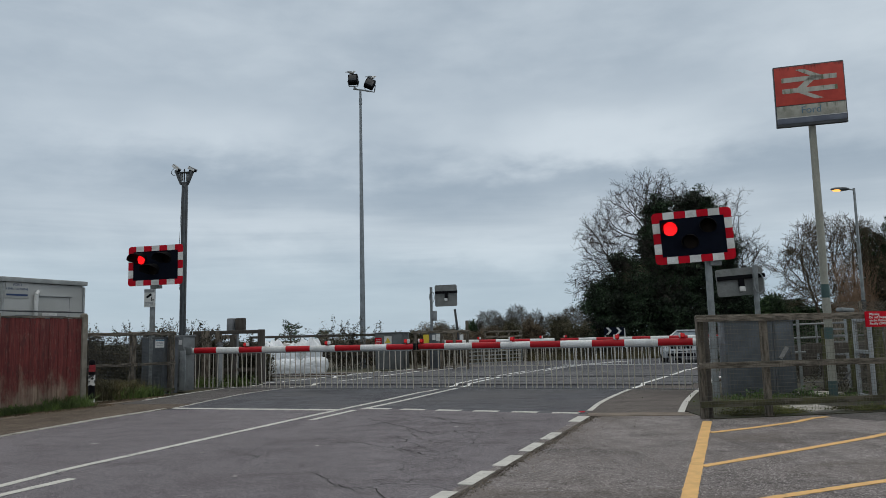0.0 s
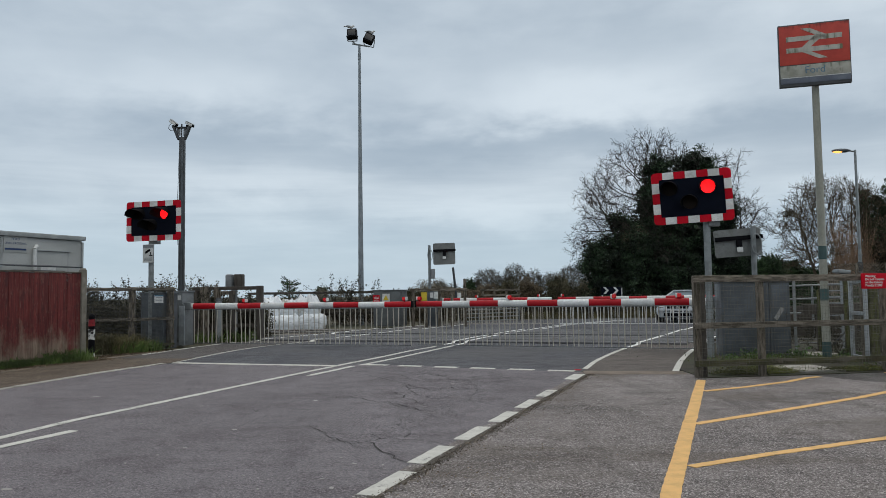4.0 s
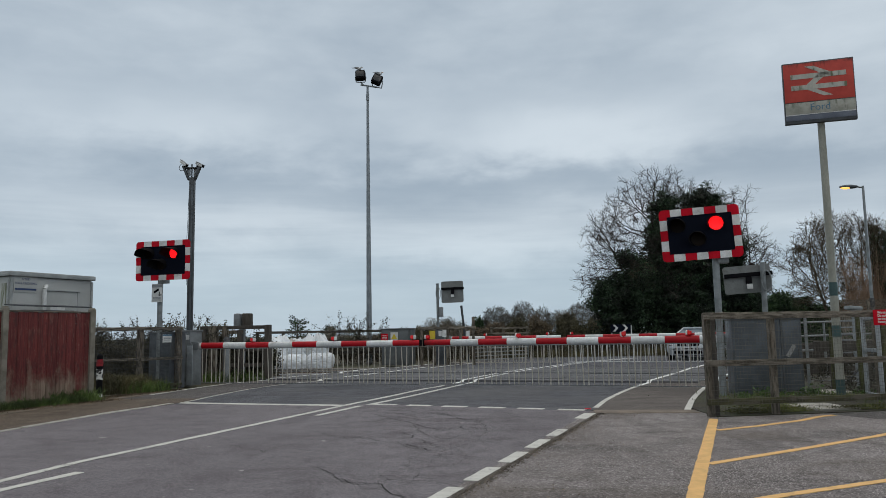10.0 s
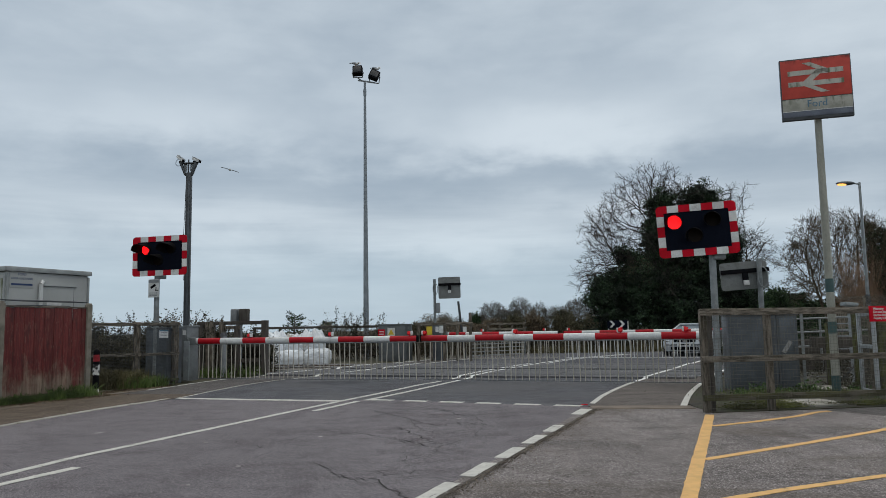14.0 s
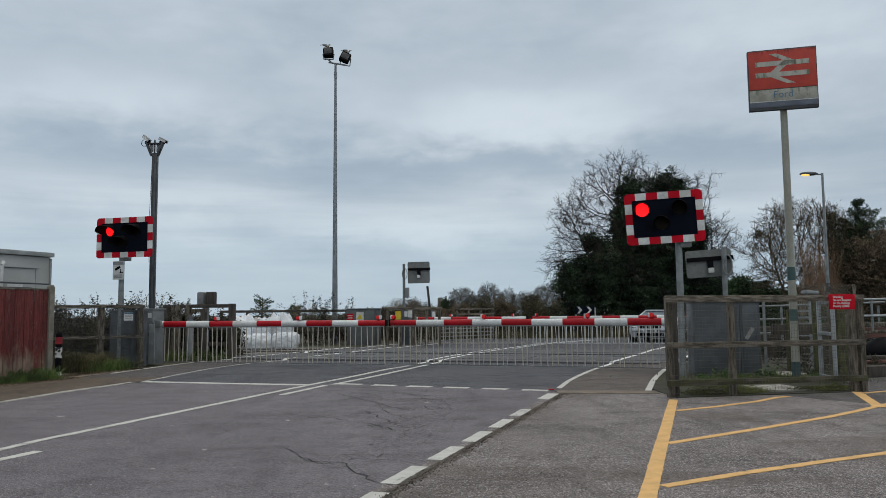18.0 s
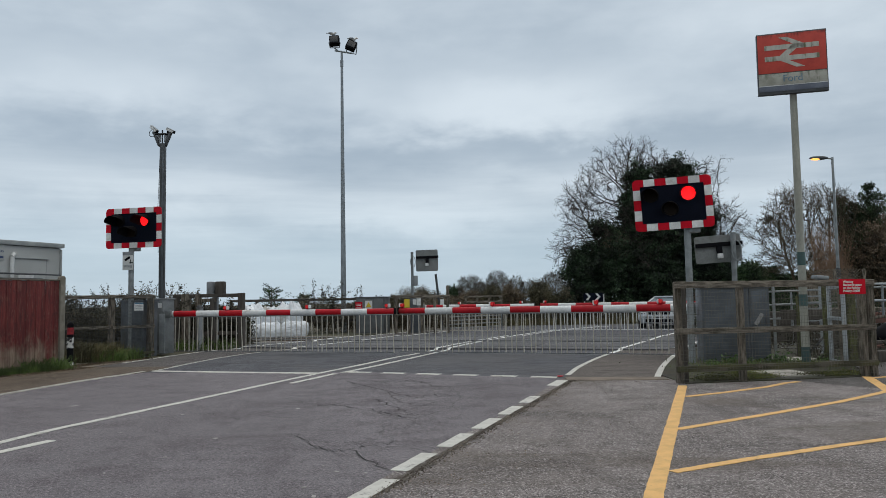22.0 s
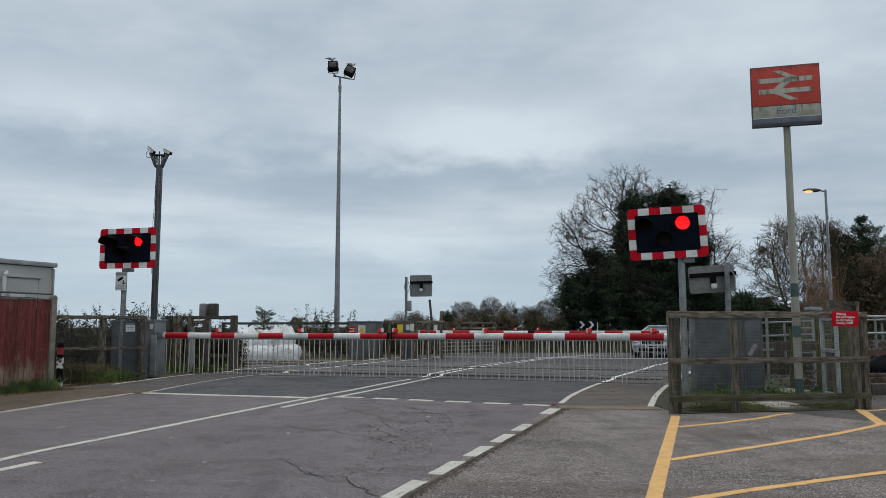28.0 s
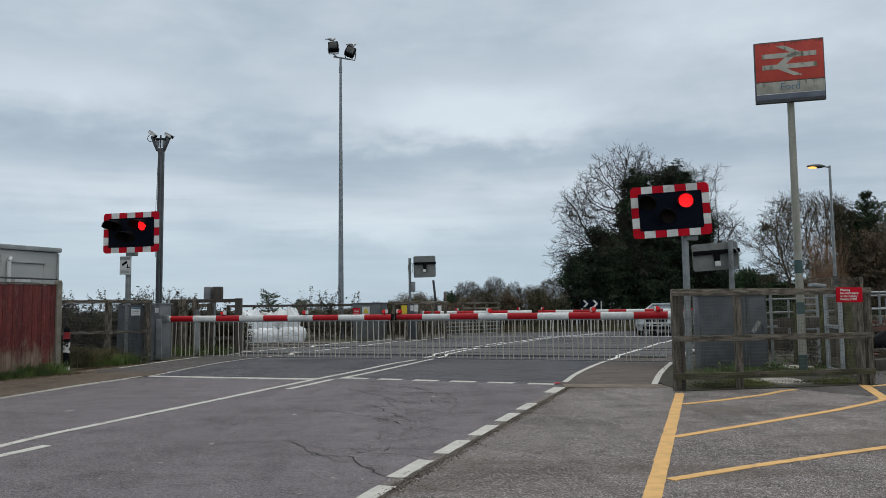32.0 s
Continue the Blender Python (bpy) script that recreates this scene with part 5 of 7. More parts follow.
part("lean_to_roof", box(1.8, 0.75, 0.03, pose(0.5, -0.75, 2.03, 4, 0, 0), 0.006), DARK_STEEL, cabin, "dark low sheet roof in front")
part("lean_to_wall", box(1.3, 0.6, 1.92, pose(0.35, -0.7, 0.96), 0.01), PANEL_GREY, cabin)

bollard = thing("bollard", pose(-7.38, 15.78, 0.012), "black plastic bollard with red and white reflective bands", "bollard")
part("shaft", rod((0, 0, 0), (0, 0, 0.83), 0.063, n=20, bm=ball(0.063, Matrix.Translation((0, 0, 0.83)))), BLACK_PLASTIC, bollard)
part("red_band", rod((0, 0, 0.64), (0, 0, 0.78), 0.0655, n=20), WORN_RED, bollard, "dull red band")
part("white_band", rod((0, 0, 0.36), (0, 0, 0.58), 0.0655, n=20), WORN_WHITE, bollard, "scuffed white band")
part("foot_scuff", rod((0, 0, 0.0), (0, 0, 0.08), 0.065, n=20), WORN_WHITE, bollard)


# ---- mesh fences ----
def wires(length, z0, z1, step, r=0.0019):
    segs = []
    x = 0.0
    while x <= length:
        segs.append(((x, 0, z0), (x, 0, z1), r, r))
        x += step
    z = z0
    while z <= z1:
        segs.append(((0, 0, z), (length, 0, z), r, r))
        z += step
    return segs


def mesh_fence(p, q, z, h, posts, rails, label, post_mat, rail_mat, step=0.05, post_w=0.1, wire=0.0019, wire_mat=None, end_w=0):
    p, q = Vector(p), Vector(q)
    length = (q - p).length
    t = thing("mesh_fence", pose(p.x, p.y, z, 0, 0, along(p, q)), label, "fence", "wire mesh fences")
    for x in posts:
        w = end_w if end_w and x > 0.9 else post_w
        part("post", box(w, w, h, pose(x * length, 0.05, h / 2), 0.008), post_mat, t)
    for zz, hh in rails:
        part("rail", box(length + post_w, 0.045, hh, pose(length / 2, -0.026, zz), 0.008), MOSSY_RAIL if zz < 0.3 else rail_mat, t, "mossy bottom rail" if zz < 0.3 else "")
    mesh = tubes("wire_mesh", [((a[0], a[1] - 0.052, a[2]), (b[0], b[1] - 0.052, b[2]), r, s) for a, b, r, s in wires(length, 0.06, h - 0.04, step, wire)], wire_mat or WIRE, t, 3)
    tagged(mesh, "square wire mesh", kind="stuff")
    return t


FA, FB = (3.47, 10.62), (6.52, 11.12)
compound = mesh_fence(FA, FB, 0.0, 1.415, (0.012, 0.325, 0.962, 1.008), ((1.375, 0.095), (0.725, 0.085), (0.2, 0.085)), "old timber and wire mesh fence with mossy bottom rail", TIMBER, TIMBER_FLAT, 0.05, 0.085, end_w=0.09)
for u in (0.048,):
    x = FA[0] + (FB[0] - FA[0]) * u
    t = thing("timber_post", pose(x, FA[1] + 0.5 * u + 0.14, 0, 0, 0, 9), "dark backing post behind the compound fence", "post", "backing posts")
    part("shaft", box(0.055, 0.09, 1.33, pose(0, 0, 0.665), 0.01), TIMBER_DARK, t)
t = thing("steel_angle", pose(6.36, 13.95, 0, 0, 0, -8), "pale galvanised angle beside the narrow cabinet", "post")
part("web", box(0.045, 0.012, 1.38, pose(0, 0, 0.69), 0.003, box(0.012, 0.05, 1.38, pose(0.028, 0.03, 0.69))), GALV, t)
warn = thing("warning_sign", pose(5.965, 10.92, 1.318, 0, 0, along(FA, FB)), "red railway trespass warning sign fixed to the fence", "sign")
part("sign_plate", box(0.43, 0.012, 0.22, pose(0.2, 0, 0), 0.002), SIGN_RED, warn)
for k, line in enumerate(("Warning", "Do not trespass", "on the Railway", "Penalty £1000")):
    lettering("sign_text", line, 0.047, SIGN_WHITE, warn, upright(0.045, -0.008, 0.055 - k * 0.044), "LEFT", 0.0011)
mesh_fence(FB, (7.2, 13.1), 0.0, 1.4, (1.0,), ((1.36, 0.07),), "timber and wire mesh return of the compound fence", TIMBER, TIMBER_FLAT, 0.1, 0.08)
mesh_fence((-8.3, 17.15), (-7.26, 17.55), 0.03, 1.45, (0.05, 0.98), ((1.4, 0.08), (0.7, 0.07)), "grey timber and wire mesh fence beside a bramble", TIMBER, TIMBER_FLAT, 0.032, 0.15, 0.0022, DARK_STEEL)
mesh_l = mesh_fence((-7.26, 17.55), (-6.66, 18.35), 0.03, 1.45, (1.0,), ((1.4, 0.08), (0.7, 0.07), (0.08, 0.06)), "grey timber and wire mesh fence over a cabinet", TIMBER, TIMBER_FLAT, 0.032, 0.13, 0.0022, DARK_STEEL)


def cabinet(x, y, w, d, h, turn, material, label, doors=1):
    t = thing("equipment_cabinet", pose(x, y, 0, 0, 0, turn), label, "cabinet", "steel equipment cabinets")
    part("body", box(w, d, h, pose(0, 0, h / 2), 0.012), material, t)
    part("lid", box(w + 0.05, d + 0.05, 0.04, pose(0, 0, h + 0.015), 0.008), material, t)
    for k in range(doors):
        dw = (w - 0.06) / doors
        dr = part("door", box(dw - 0.02, 0.015, h - 0.12, pose(-w / 2 + 0.03 + dw * (k + 0.5), -d / 2 - 0.006, h / 2), 0.004), material, t)
        part("handle", box(0.025, 0.03, 0.12, pose(-w / 2 + 0.03 + dw * (k + 0.85), -d / 2 - 0.025, h * 0.55), 0.006), DARK_STEEL, dr)
    return t


cabinet(5.52, 14.25, 0.84, 0.5, 1.36, -8, PANEL_GREY, "dark grey steel cabinet behind the mesh fence")
narrow_cab = cabinet(6.13, 14.2, 0.36, 0.5, 1.36, -8, PANEL_GREY, "narrow dark grey cabinet with a dented door")
cabinet(-7.05, 18.6, 0.66, 0.5, 1.32, -20, PANEL_GREY, "grey cabinet behind the wire mesh gate")
far_cab = cabinet(-2.25, 30.3, 1.15, 0.8, 1.4, -14, CAB_DARK, "dark grey cabinet with a red and a yellow warning sign", 2)
part("danger_sign", box(0.28, 0.01, 0.28, pose(-0.44, -0.425, 1.09)), SIGN_RED, far_cab, "red warning plate")
for k in range(3):
    part("plate_text_bar", box(0.2, 0.006, 0.02, pose(-0.44, -0.432, 1.15 - 0.06 * k)), SIGN_WHITE, far_cab)
part("hazard_sign", box(0.3, 0.01, 0.36, pose(-0.04, -0.425, 1.1)), SIGN_WHITE, far_cab, "white plate with a yellow triangle")
bm = bmesh.new()
bmesh.ops.create_cone(bm, cap_ends=True, segments=3, radius1=0.14, radius2=0.14, depth=0.01, matrix=pose(-0.04, -0.434, 1.09, 90, 0, 0))
part("hazard_triangle", bm, YELLOW_SIGN, far_cab)
notice = part("notice", box(0.23, 0.01, 0.19, pose(0.62, -0.066, 1.17)), SIGN_WHITE, mesh_l, "small white notice wired to the mesh")
part("notice_band", box(0.23, 0.004, 0.035, pose(0.62, -0.073, 1.245)), BR_BLUE, notice)
for k in range(3):
    part("notice_bar", box(0.18, 0.004, 0.012, pose(0.62, -0.073, 1.2 - k * 0.035)), GALV_DULL, notice)
part("paper_strip", box(0.07, 0.006, 0.24, pose(-0.02, -0.275, 0.78, 0, 32, 0)), PAPER, narrow_cab, "torn pale strip")

# far equipment row behind the far barrier
far_fence = thing("timber_fence", pose(-1.28, 29.1, 0, 0, 0, -10), "weathered timber fence with yellow and white notices", "fence")
for k in range(5):
    part("post", box(0.1, 0.1, 1.42, pose(k * 0.5, 0, 0.71), 0.008), TIMBER, far_fence)
part("rail", box(2.2, 0.05, 0.1, pose(1.0, -0.06, 1.4), 0.008), TIMBER_FLAT, far_fence)
part("rail", box(2.2, 0.05, 0.1, pose(1.0, -0.06, 0.75), 0.008), TIMBER_FLAT, far_fence)
part("notice", box(0.22, 0.01, 0.32, pose(0.44, -0.1, 1.15)), YELLOW_SIGN, far_fence, "yellow notice")
part("notice", box(0.12, 0.01, 0.2, pose(0.74, -0.1, 1.2)), SIGN_WHITE, far_fence, "white notice")
part("notice", box(0.16, 0.01, 0.26, pose(0.9, -0.1, 1.2)), SIGN_WHITE, far_fence, "white notice")
part("notice", box(0.14, 0.01, 0.2, pose(1.8, -0.1, 1.18)), SIGN_WHITE, far_fence, "white notice")
track_fence = thing("timber_fence", pose(-8.2, 31.6, 0, 0, 0, 1), "dark old post and rail fence along the track", "fence")
for k in range(6):
    part("post", box(0.11, 0.1, 1.4, pose(k * 1.05, 0, 0.7), 0.01), TIMBER_DARK, track_fence)
for zz in (1.36, 0.95, 0.5):
    part("rail", box(5.35, 0.05, 0.1, pose(2.62, -0.07, zz), 0.01), TIMBER_DARK, track_fence)
post = thing("leaning_post", pose(0.52, 31.5, 0, 0, -6, 0), "thin dark post leaning beside the far fence", "post")
part("shaft", rod((0, 0, 0), (0, 0, 2.35), 0.05, n=10), DARK_STEEL, post)
post = thing("gate_post", pose(0.75, 31.2, 0), "square timber gate post", "post")
part("shaft", box(0.12, 0.12, 1.85, pose(0, 0, 0.92), 0.01), TIMBER, post)

# timber gate frame beside the near left barrier
tf = thing("timber_gate_frame", pose(-7.2, 21.5, 0, 0, 0, -6), "stout weathered timber gate frame beside the track", "gate")
for x, w, h, dark in ((0.1, 0.12, 1.42, True), (0.375, 0.23, 1.52, False), (0.73, 0.13, 1.5, False), (1.16, 0.13, 1.4, True), (1.97, 0.16, 1.53, True)):
    part("post", box(w, 0.18, h, pose(x, 0, h / 2), 0.012), TIMBER_DARK if dark else TIMBER, tf)
part("top_rail", box(2.05, 0.1, 0.1, pose(1.03, -0.02, 1.47), 0.01), TIMBER_DARK, tf)
part("upper_rail", box(0.5, 0.08, 0.1, pose(1.0, -0.03, 1.34), 0.01), TIMBER, tf)
part("mid_rail", box(0.78, 0.08, 0.11, pose(1.58, 0.0, 0.86), 0.01), TIMBER_DARK, tf)
part("lower_rail", box(1.6, 0.07, 0.1, pose(1.0, 0.02, 0.42), 0.01), TIMBER_DARK, tf)
part("post_head", box(0.19, 0.3, 0.4, pose(1.0, 0.25, 1.67), 0.05, box(0.14, 0.14, 1.5, pose(1.12, 0.25, 0.75))), GALV_DULL, tf, "grey split post head")
part("post_head", box(0.26, 0.2, 0.4, pose(1.27, 0.25, 1.67), 0.03), TIMBER_DARK, tf, "dark weathered post head")
cap_post = thing("marker_post", pose(-6.32, 21.05, 0, 0, 0, -6), "blue-grey round post with a dark domed cap", "post")
part("shaft", rod((0, 0, 0), (0, 0, 1.12), 0.085, n=16), GALV_DULL, cap_post)
part("cap", rod((0, 0, 1.12), (0, 0, 1.21), 0.11, 0.06, 16), DARK_STEEL, cap_post, "dark domed cap")

# ---- bulk bags ----
def bulk_bag(x, y, z, w, h, turn, peak):
    """A filled woven sack: flat foot, bulging belly, sharp pleats drawn in towards an open, peaked mouth."""
    t = thing("bulk_bag", pose(x, y, z, 0, 0, turn), "bulging white woven bulk bag in a stack", "bag", "white bulk bags")
    bm = bmesh.new()
    seed = Vector((x * 3.1, y * 2.7, z * 5.3))
    rings, n = [], 72
    for i in range(27):
        u = i / 26
        belly = 0.93 + 0.13 * math.sin(min(1.0, u / 0.8) * math.pi)
        prof = belly if u < 0.62 else belly * (1 - 0.3 * ((u - 0.62) / 0.38) ** 2.2)
        ring = []
        for k in range(n):
            a = 2 * math.pi * k / n
            d = Vector((math.cos(a), math.sin(a), 0))
            sq = 1 / max(abs(d.x), abs(d.y)) ** 0.5
            warp = noise.noise(d * 2.4 + seed + Vector((0, 0, u * 0.9)))
            pleat = 1 - abs(math.sin(a * 7 + 4 * warp))
            gather = 0.02 + 0.17 * max(0.0, u - 0.45) / 0.55 + 0.05 * max(0.0, 0.2 - u) / 0.2
            drape = 1 - abs(math.sin(u * 11 + 3.5 * noise.noise(d * 3.1 - seed) + 2 * math.cos(a * 2)))
            slump = 0.1 * noise.noise(Vector((d.x, d.y, u * 1.3)) * 1.3 + seed * 1.7)
            r = w * 0.46 * prof * (sq * 0.93 - gather * pleat ** 3 - 0.05 * drape ** 6 + slump - 0.05 * (1 - abs(noise.noise(d * 3.4 + seed + Vector((0, 0, u * 3.2))))) ** 9)
            tip = max(0.0, u - 0.72) / 0.28
            zz = h * (u ** 0.92) + 0.05 * noise.noise(Vector((d.x * 3, d.y * 3, u * 3)) - seed) * u
            zz += tip * 0.13 * peak * (0.3 + math.cos(3 * a + x * 5) * 0.6 + math.cos(5 * a + y * 7) * 0.5) - tip * 0.08 * (1 - peak)
            ring.append(bm.verts.new((d.x * r, d.y * r, max(0.0, zz))))
        rings.append(ring)
    for a, b in zip(rings, rings[1:]):
        for k in range(n):
            j = (k + 1) % n
            bm.faces.new((a[k], a[j], b[j], b[k]))
    sunk = [bm.verts.new((v.co.x * 0.4, v.co.y * 0.4, h * 0.9)) for v in rings[-1]]
    for k in range(n):
        j = (k + 1) % n
        bm.faces.new((rings[-1][k], rings[-1][j], sunk[j], sunk[k]))
    bm.faces.new(sunk)
    bm.faces.new(rings[0][::-1])
    part("sack", bm, BAG, t)
    for s in (-1, 1):
        pts = [(s * 0.2 * w + 0.1 * (u - 0.5), -0.2 * w, h * 0.88 + 0.07 * math.sin(u * math.pi)) for u in (0, 0.25, 0.5, 0.75, 1)]
        part("lifting_loop", pipe(pts, 0.016, 5), BAG, t)
    return t


for x, y, z, w, h, turn, q in ((-7.62, 29.5, 0, 1.05, 0.58, 12, 0.1), (-6.78, 29.4, 0, 1.02, 0.6, -8, 0.1), (-6.08, 29.2, 0, 1.04, 0.62, 20, 0.1), (-5.2, 29.3, 0, 1.18, 0.66, 5, 0.1),
                               (-7.3, 30.4, 0, 1.1, 0.62, 15, 0.1), (-6.3, 30.4, 0, 1.1, 0.62, 30, 0.1), (-5.3, 30.4, 0, 1.1, 0.62, 10, 0.1),
                               (-6.85, 29.6, 0.54, 1.08, 0.64, 33, 0.8), (-6.12, 29.75, 0.5, 1.05, 0.62, -12, 0.6), (-5.42, 29.6, 0.54, 1.16, 0.66, 8, 1.0), (-6.5, 30.5, 0.56, 1.1, 0.56, 21, 0.6), (-5.5, 30.5, 0.55, 1.0, 0.6, 3, 0.8)):
    bulk_bag(x, y, z - 0.05, w, h, turn, q)

# ---- station sign ----
st = thing("station_sign", pose(6.45, 13.0, 0), "old red railway station sign on a cream and green pole", "sign")
part("pole", rod((0, 0, 0.0), (0, 0, 4.85), 0.07, 0.058, 20), POLE_PAINT, st, "cream painted pole with stains")
for z0, z1 in ((0.0, 0.32), (1.02, 1.22), (1.72, 1.95)):
    part("green_band", rod((0, 0, z0), (0, 0, z1), 0.0725 - z0 * 0.0024, n=20), POLE_GREEN, st, "dark green painted band")
bd = part("sign_board", box(1.13, 0.09, 1.07, Matrix(), 0.006), DARK_STEEL, st, "dark sign box")
bd.matrix_basis = pose(-0.045, -0.09, 5.265, 0, 0, -17) @ Matrix.Diagonal((1, 1, 1.02, 1))
part("red_panel", box(1.1, 0.008, 0.675, pose(0, -0.048, 0.175), 0.002), BR_RED, bd, "faded red panel with streaks")
part("white_panel", box(1.1, 0.008, 0.2, pose(0, -0.048, -0.275), 0.002), BR_STRIP, bd, "dirty white name strip")
part("bottom_strip", box(1.1, 0.008, 0.095, pose(0, -0.048, -0.437), 0.002), NAVY, bd, "dull blue-grey lower strip")
part("strip_edge", box(1.1, 0.012, 0.012, pose(0, -0.05, -0.385)), SIGN_WHITE, bd)
lettering("name_text", "Ford", 0.17, BR_BLUE, bd, upright(0.0, -0.054, -0.325), "CENTER")


def strip(points, bm):
    lo = [bm.verts.new((x, -0.056, z)) for x, z in points]
    hi = [bm.verts.new((x, -0.052, z)) for x, z in points]
    bm.faces.new(lo)
    bm.faces.new(hi[::-1])
    for i in range(len(lo)):
        j = (i + 1) % len(lo)
        bm.faces.new((lo[i], lo[j], hi[j], hi[i]))


bm = bmesh.new()
strip([(-0.44, 0.237), (0.44, 0.237), (0.44, 0.321), (-0.44, 0.321)], bm)
strip([(-0.44, 0.042), (0.44, 0.042), (0.44, 0.126), (-0.44, 0.126)], bm)
for a in ([(-0.21, 0.45), (-0.07, 0.45), (0.2, 0.315), (0.2, 0.245), (0.17, 0.245)], [(0.17, 0.3155), (0.02, 0.3155), (-0.2, 0.1205), (-0.06, 0.1205)],
          [(-0.2, 0.0495), (-0.06, 0.0495), (0.21, -0.085), (0.07, -0.085)]):
    strip([(x, z) for x, z in a], bm)
part("double_arrow", bm, BR_WHITE, bd, "off-white double arrow emblem")

# ---- street lamp ----
sl = thing("street_lamp", pose(16.35, 30, 0), "slim grey street lamp with a lit orange lantern", "street lamp")
part("column", rod((0, 0, 0), (0, 0, 6.75), 0.075, 0.045, 16), GALV, sl)
part("arm", rod((0, 0, 6.68), (-0.35, -0.05, 6.72), 0.03, n=10), GALV, sl)
ln = part("lantern", ball(0.5, Matrix.Translation((-0.6, -0.08, 6.71)) @ Matrix.Diagonal((0.76, 0.3, 0.165, 1)), u=20, v=12), PANEL_GREY, sl, "flat oval lantern head")
part("lantern_bowl", ball(0.5, Matrix.Translation((-0.73, -0.09, 6.665)) @ Matrix.Diagonal((0.4, 0.24, 0.105, 1)), u=16, v=10), LIT_AMBER, ln, "glowing orange bowl")
part("control_box", box(0.14, 0.16, 0.36, pose(-0.05, -0.08, 2.1), 0.01), DARK_STEEL, sl)

# ---- waiting car ----
car = thing("car", pose(9.91, 31.4, -0.03, 0, 0, -28) @ Matrix.Diagonal((1, 1, 0.96, 1)), "pale silver car waiting behind the far barrier", "car")


def car_body():
    """Rounded shell from lofted cross sections; the nose points to -y."""
    prof = [(-2.02, 0.38, 0.62, 0.72), (-1.95, 0.25, 0.78, 0.82), (-1.5, 0.2, 0.9, 0.87), (-0.9, 0.2, 0.96, 0.89), (0.9, 0.2, 0.98, 0.9), (1.7, 0.22, 0.95, 0.87), (2.05, 0.4, 0.85, 0.76)]
    bm = bmesh.new()
    rows = []
    for y, z0, z1, w in prof:
        row = [bm.verts.new((s * x * w, y, z)) for s, x, z in ((-1, 0.86, z0), (-1, 1, z0 + 0.15), (-1, 1, z1 - 0.16), (-1, 0.88, z1), (1, 0.88, z1), (1, 1, z1 - 0.16), (1, 1, z0 + 0.15), (1, 0.86, z0))]
        rows.append(row)
    for a, b in zip(rows, rows[1:]):
        for i in range(8):
            j = (i + 1) % 8
            bm.faces.new((a[i], a[j], b[j], b[i]))
    bm.faces.new(rows[0])
    bm.faces.new(rows[-1][::-1])
    return bm


part("body", car_body(), CAR_PAINT, car)
bm = bmesh.new()
rows = []
for y, w, z in ((-1.05, 0.8, 0.92), (-0.2, 0.5, 1.31), (0.9, 0.52, 1.33), (1.75, 0.74, 0.95)):
    rows.append([bm.verts.new((s * w, y, z)) for s in (-1, 1)])
base = [[bm.verts.new((s * 0.84, y, 0.92)) for s in (-1, 1)] for y in (-1.0, -0.3, 1.0, 1.75)]
for a, b in zip(rows, rows[1:]):
    bm.faces.new((a[0], a[1], b[1], b[0]))
for k in range(3):
    for s in (0, 1):
        bm.faces.new((rows[k][s], rows[k + 1][s], base[k + 1][s], base[k][s]))
part("cabin_glass", bm, CAR_GLASS, car, "windscreen and side glass with painted sky reflection")
part("roof", box(1.02, 1.3, 0.07, pose(0, 0.35, 1.33), 0.034), CAR_PAINT, car)
for s in (-1, 1):
    part("pillar", rod((s * 0.8, -1.0, 0.95), (s * 0.5, -0.2, 1.32), 0.035, n=8), CAR_PAINT, car)
    part("headlight", ball(0.5, Matrix.Translation((s * 0.62, -1.93, 0.66)) @ Matrix.Diagonal((0.32, 0.2, 0.17, 1))), CHROME, car, "clear headlight")
    part("mirror", box(0.2, 0.1, 0.13, pose(s * 0.98, -0.75, 0.98), 0.03), CAR_PAINT, car)
    for y in (-1.25, 1.3):
        wh = part("wheel", rod((s * 0.72, y, 0.31), (s * 0.9, y, 0.31), 0.31, n=24), TYRE, car)
        part("rim", rod((s * 0.89, y, 0.31), (s * 0.905, y, 0.31), 0.2, n=20), CHROME, wh)
part("grille", box(0.84, 0.06, 0.13, pose(0, -2.0, 0.665), 0.02), BLACK_PLASTIC, car)
part("badge", rod((0, -2.02, 0.66), (0, -2.045, 0.66), 0.06, n=16), CHROME, car)
part("lower_grille", box(1.05, 0.08, 0.13, pose(0, -2.0, 0.36), 0.03), BLACK_PLASTIC, car)
pl = part("number_plate", box(0.52, 0.02, 0.11, pose(0, -2.055, 0.5)), SIGN_WHITE, car, "white number plate")
part("plate_bar", box(0.4, 0.006, 0.05, pose(0, -2.068, 0.5)), BLACK_PLASTIC, pl)

# ---- chevron sign and hurdle ----
cs = thing("chevron_sign", pose(8.7, 40, 0, 0, 0, -10), "black bend sign with white chevrons", "sign")
for x in (-0.5, 0.5):
    part("leg", rod((x, 0.05, -0.05), (x, 0.05, 1.45), 0.035, n=10), SIGN_WHITE, cs)
part("plate", box(1.02, 0.02, 0.42, pose(-0.04, 0, 1.3), 0.006), BLACK, cs)
for x in (-0.32, 0.18):
    bm = bmesh.new()
    bm2 = [(-0.13, 0.18), (0.0, 0.18), (0.16, 0), (0.0, -0.18), (-0.13, -0.18), (0.03, 0)]
    lo = [bm.verts.new((x + a, -0.014, 1.32 + b)) for a, b in bm2]
    hi = [bm.verts.new((x + a, -0.02, 1.32 + b)) for a, b in bm2]
    for i in range(6):
        j = (i + 1) % 6
        bm.faces.new((lo[i], lo[j], hi[j], hi[i]))
    for q in ((0, 1, 2, 5), (5, 2, 3, 4)):
        bm.faces.new([hi[i] for i in q])
    part("chevron", bm, SIGN_WHITE, cs, "white chevron")
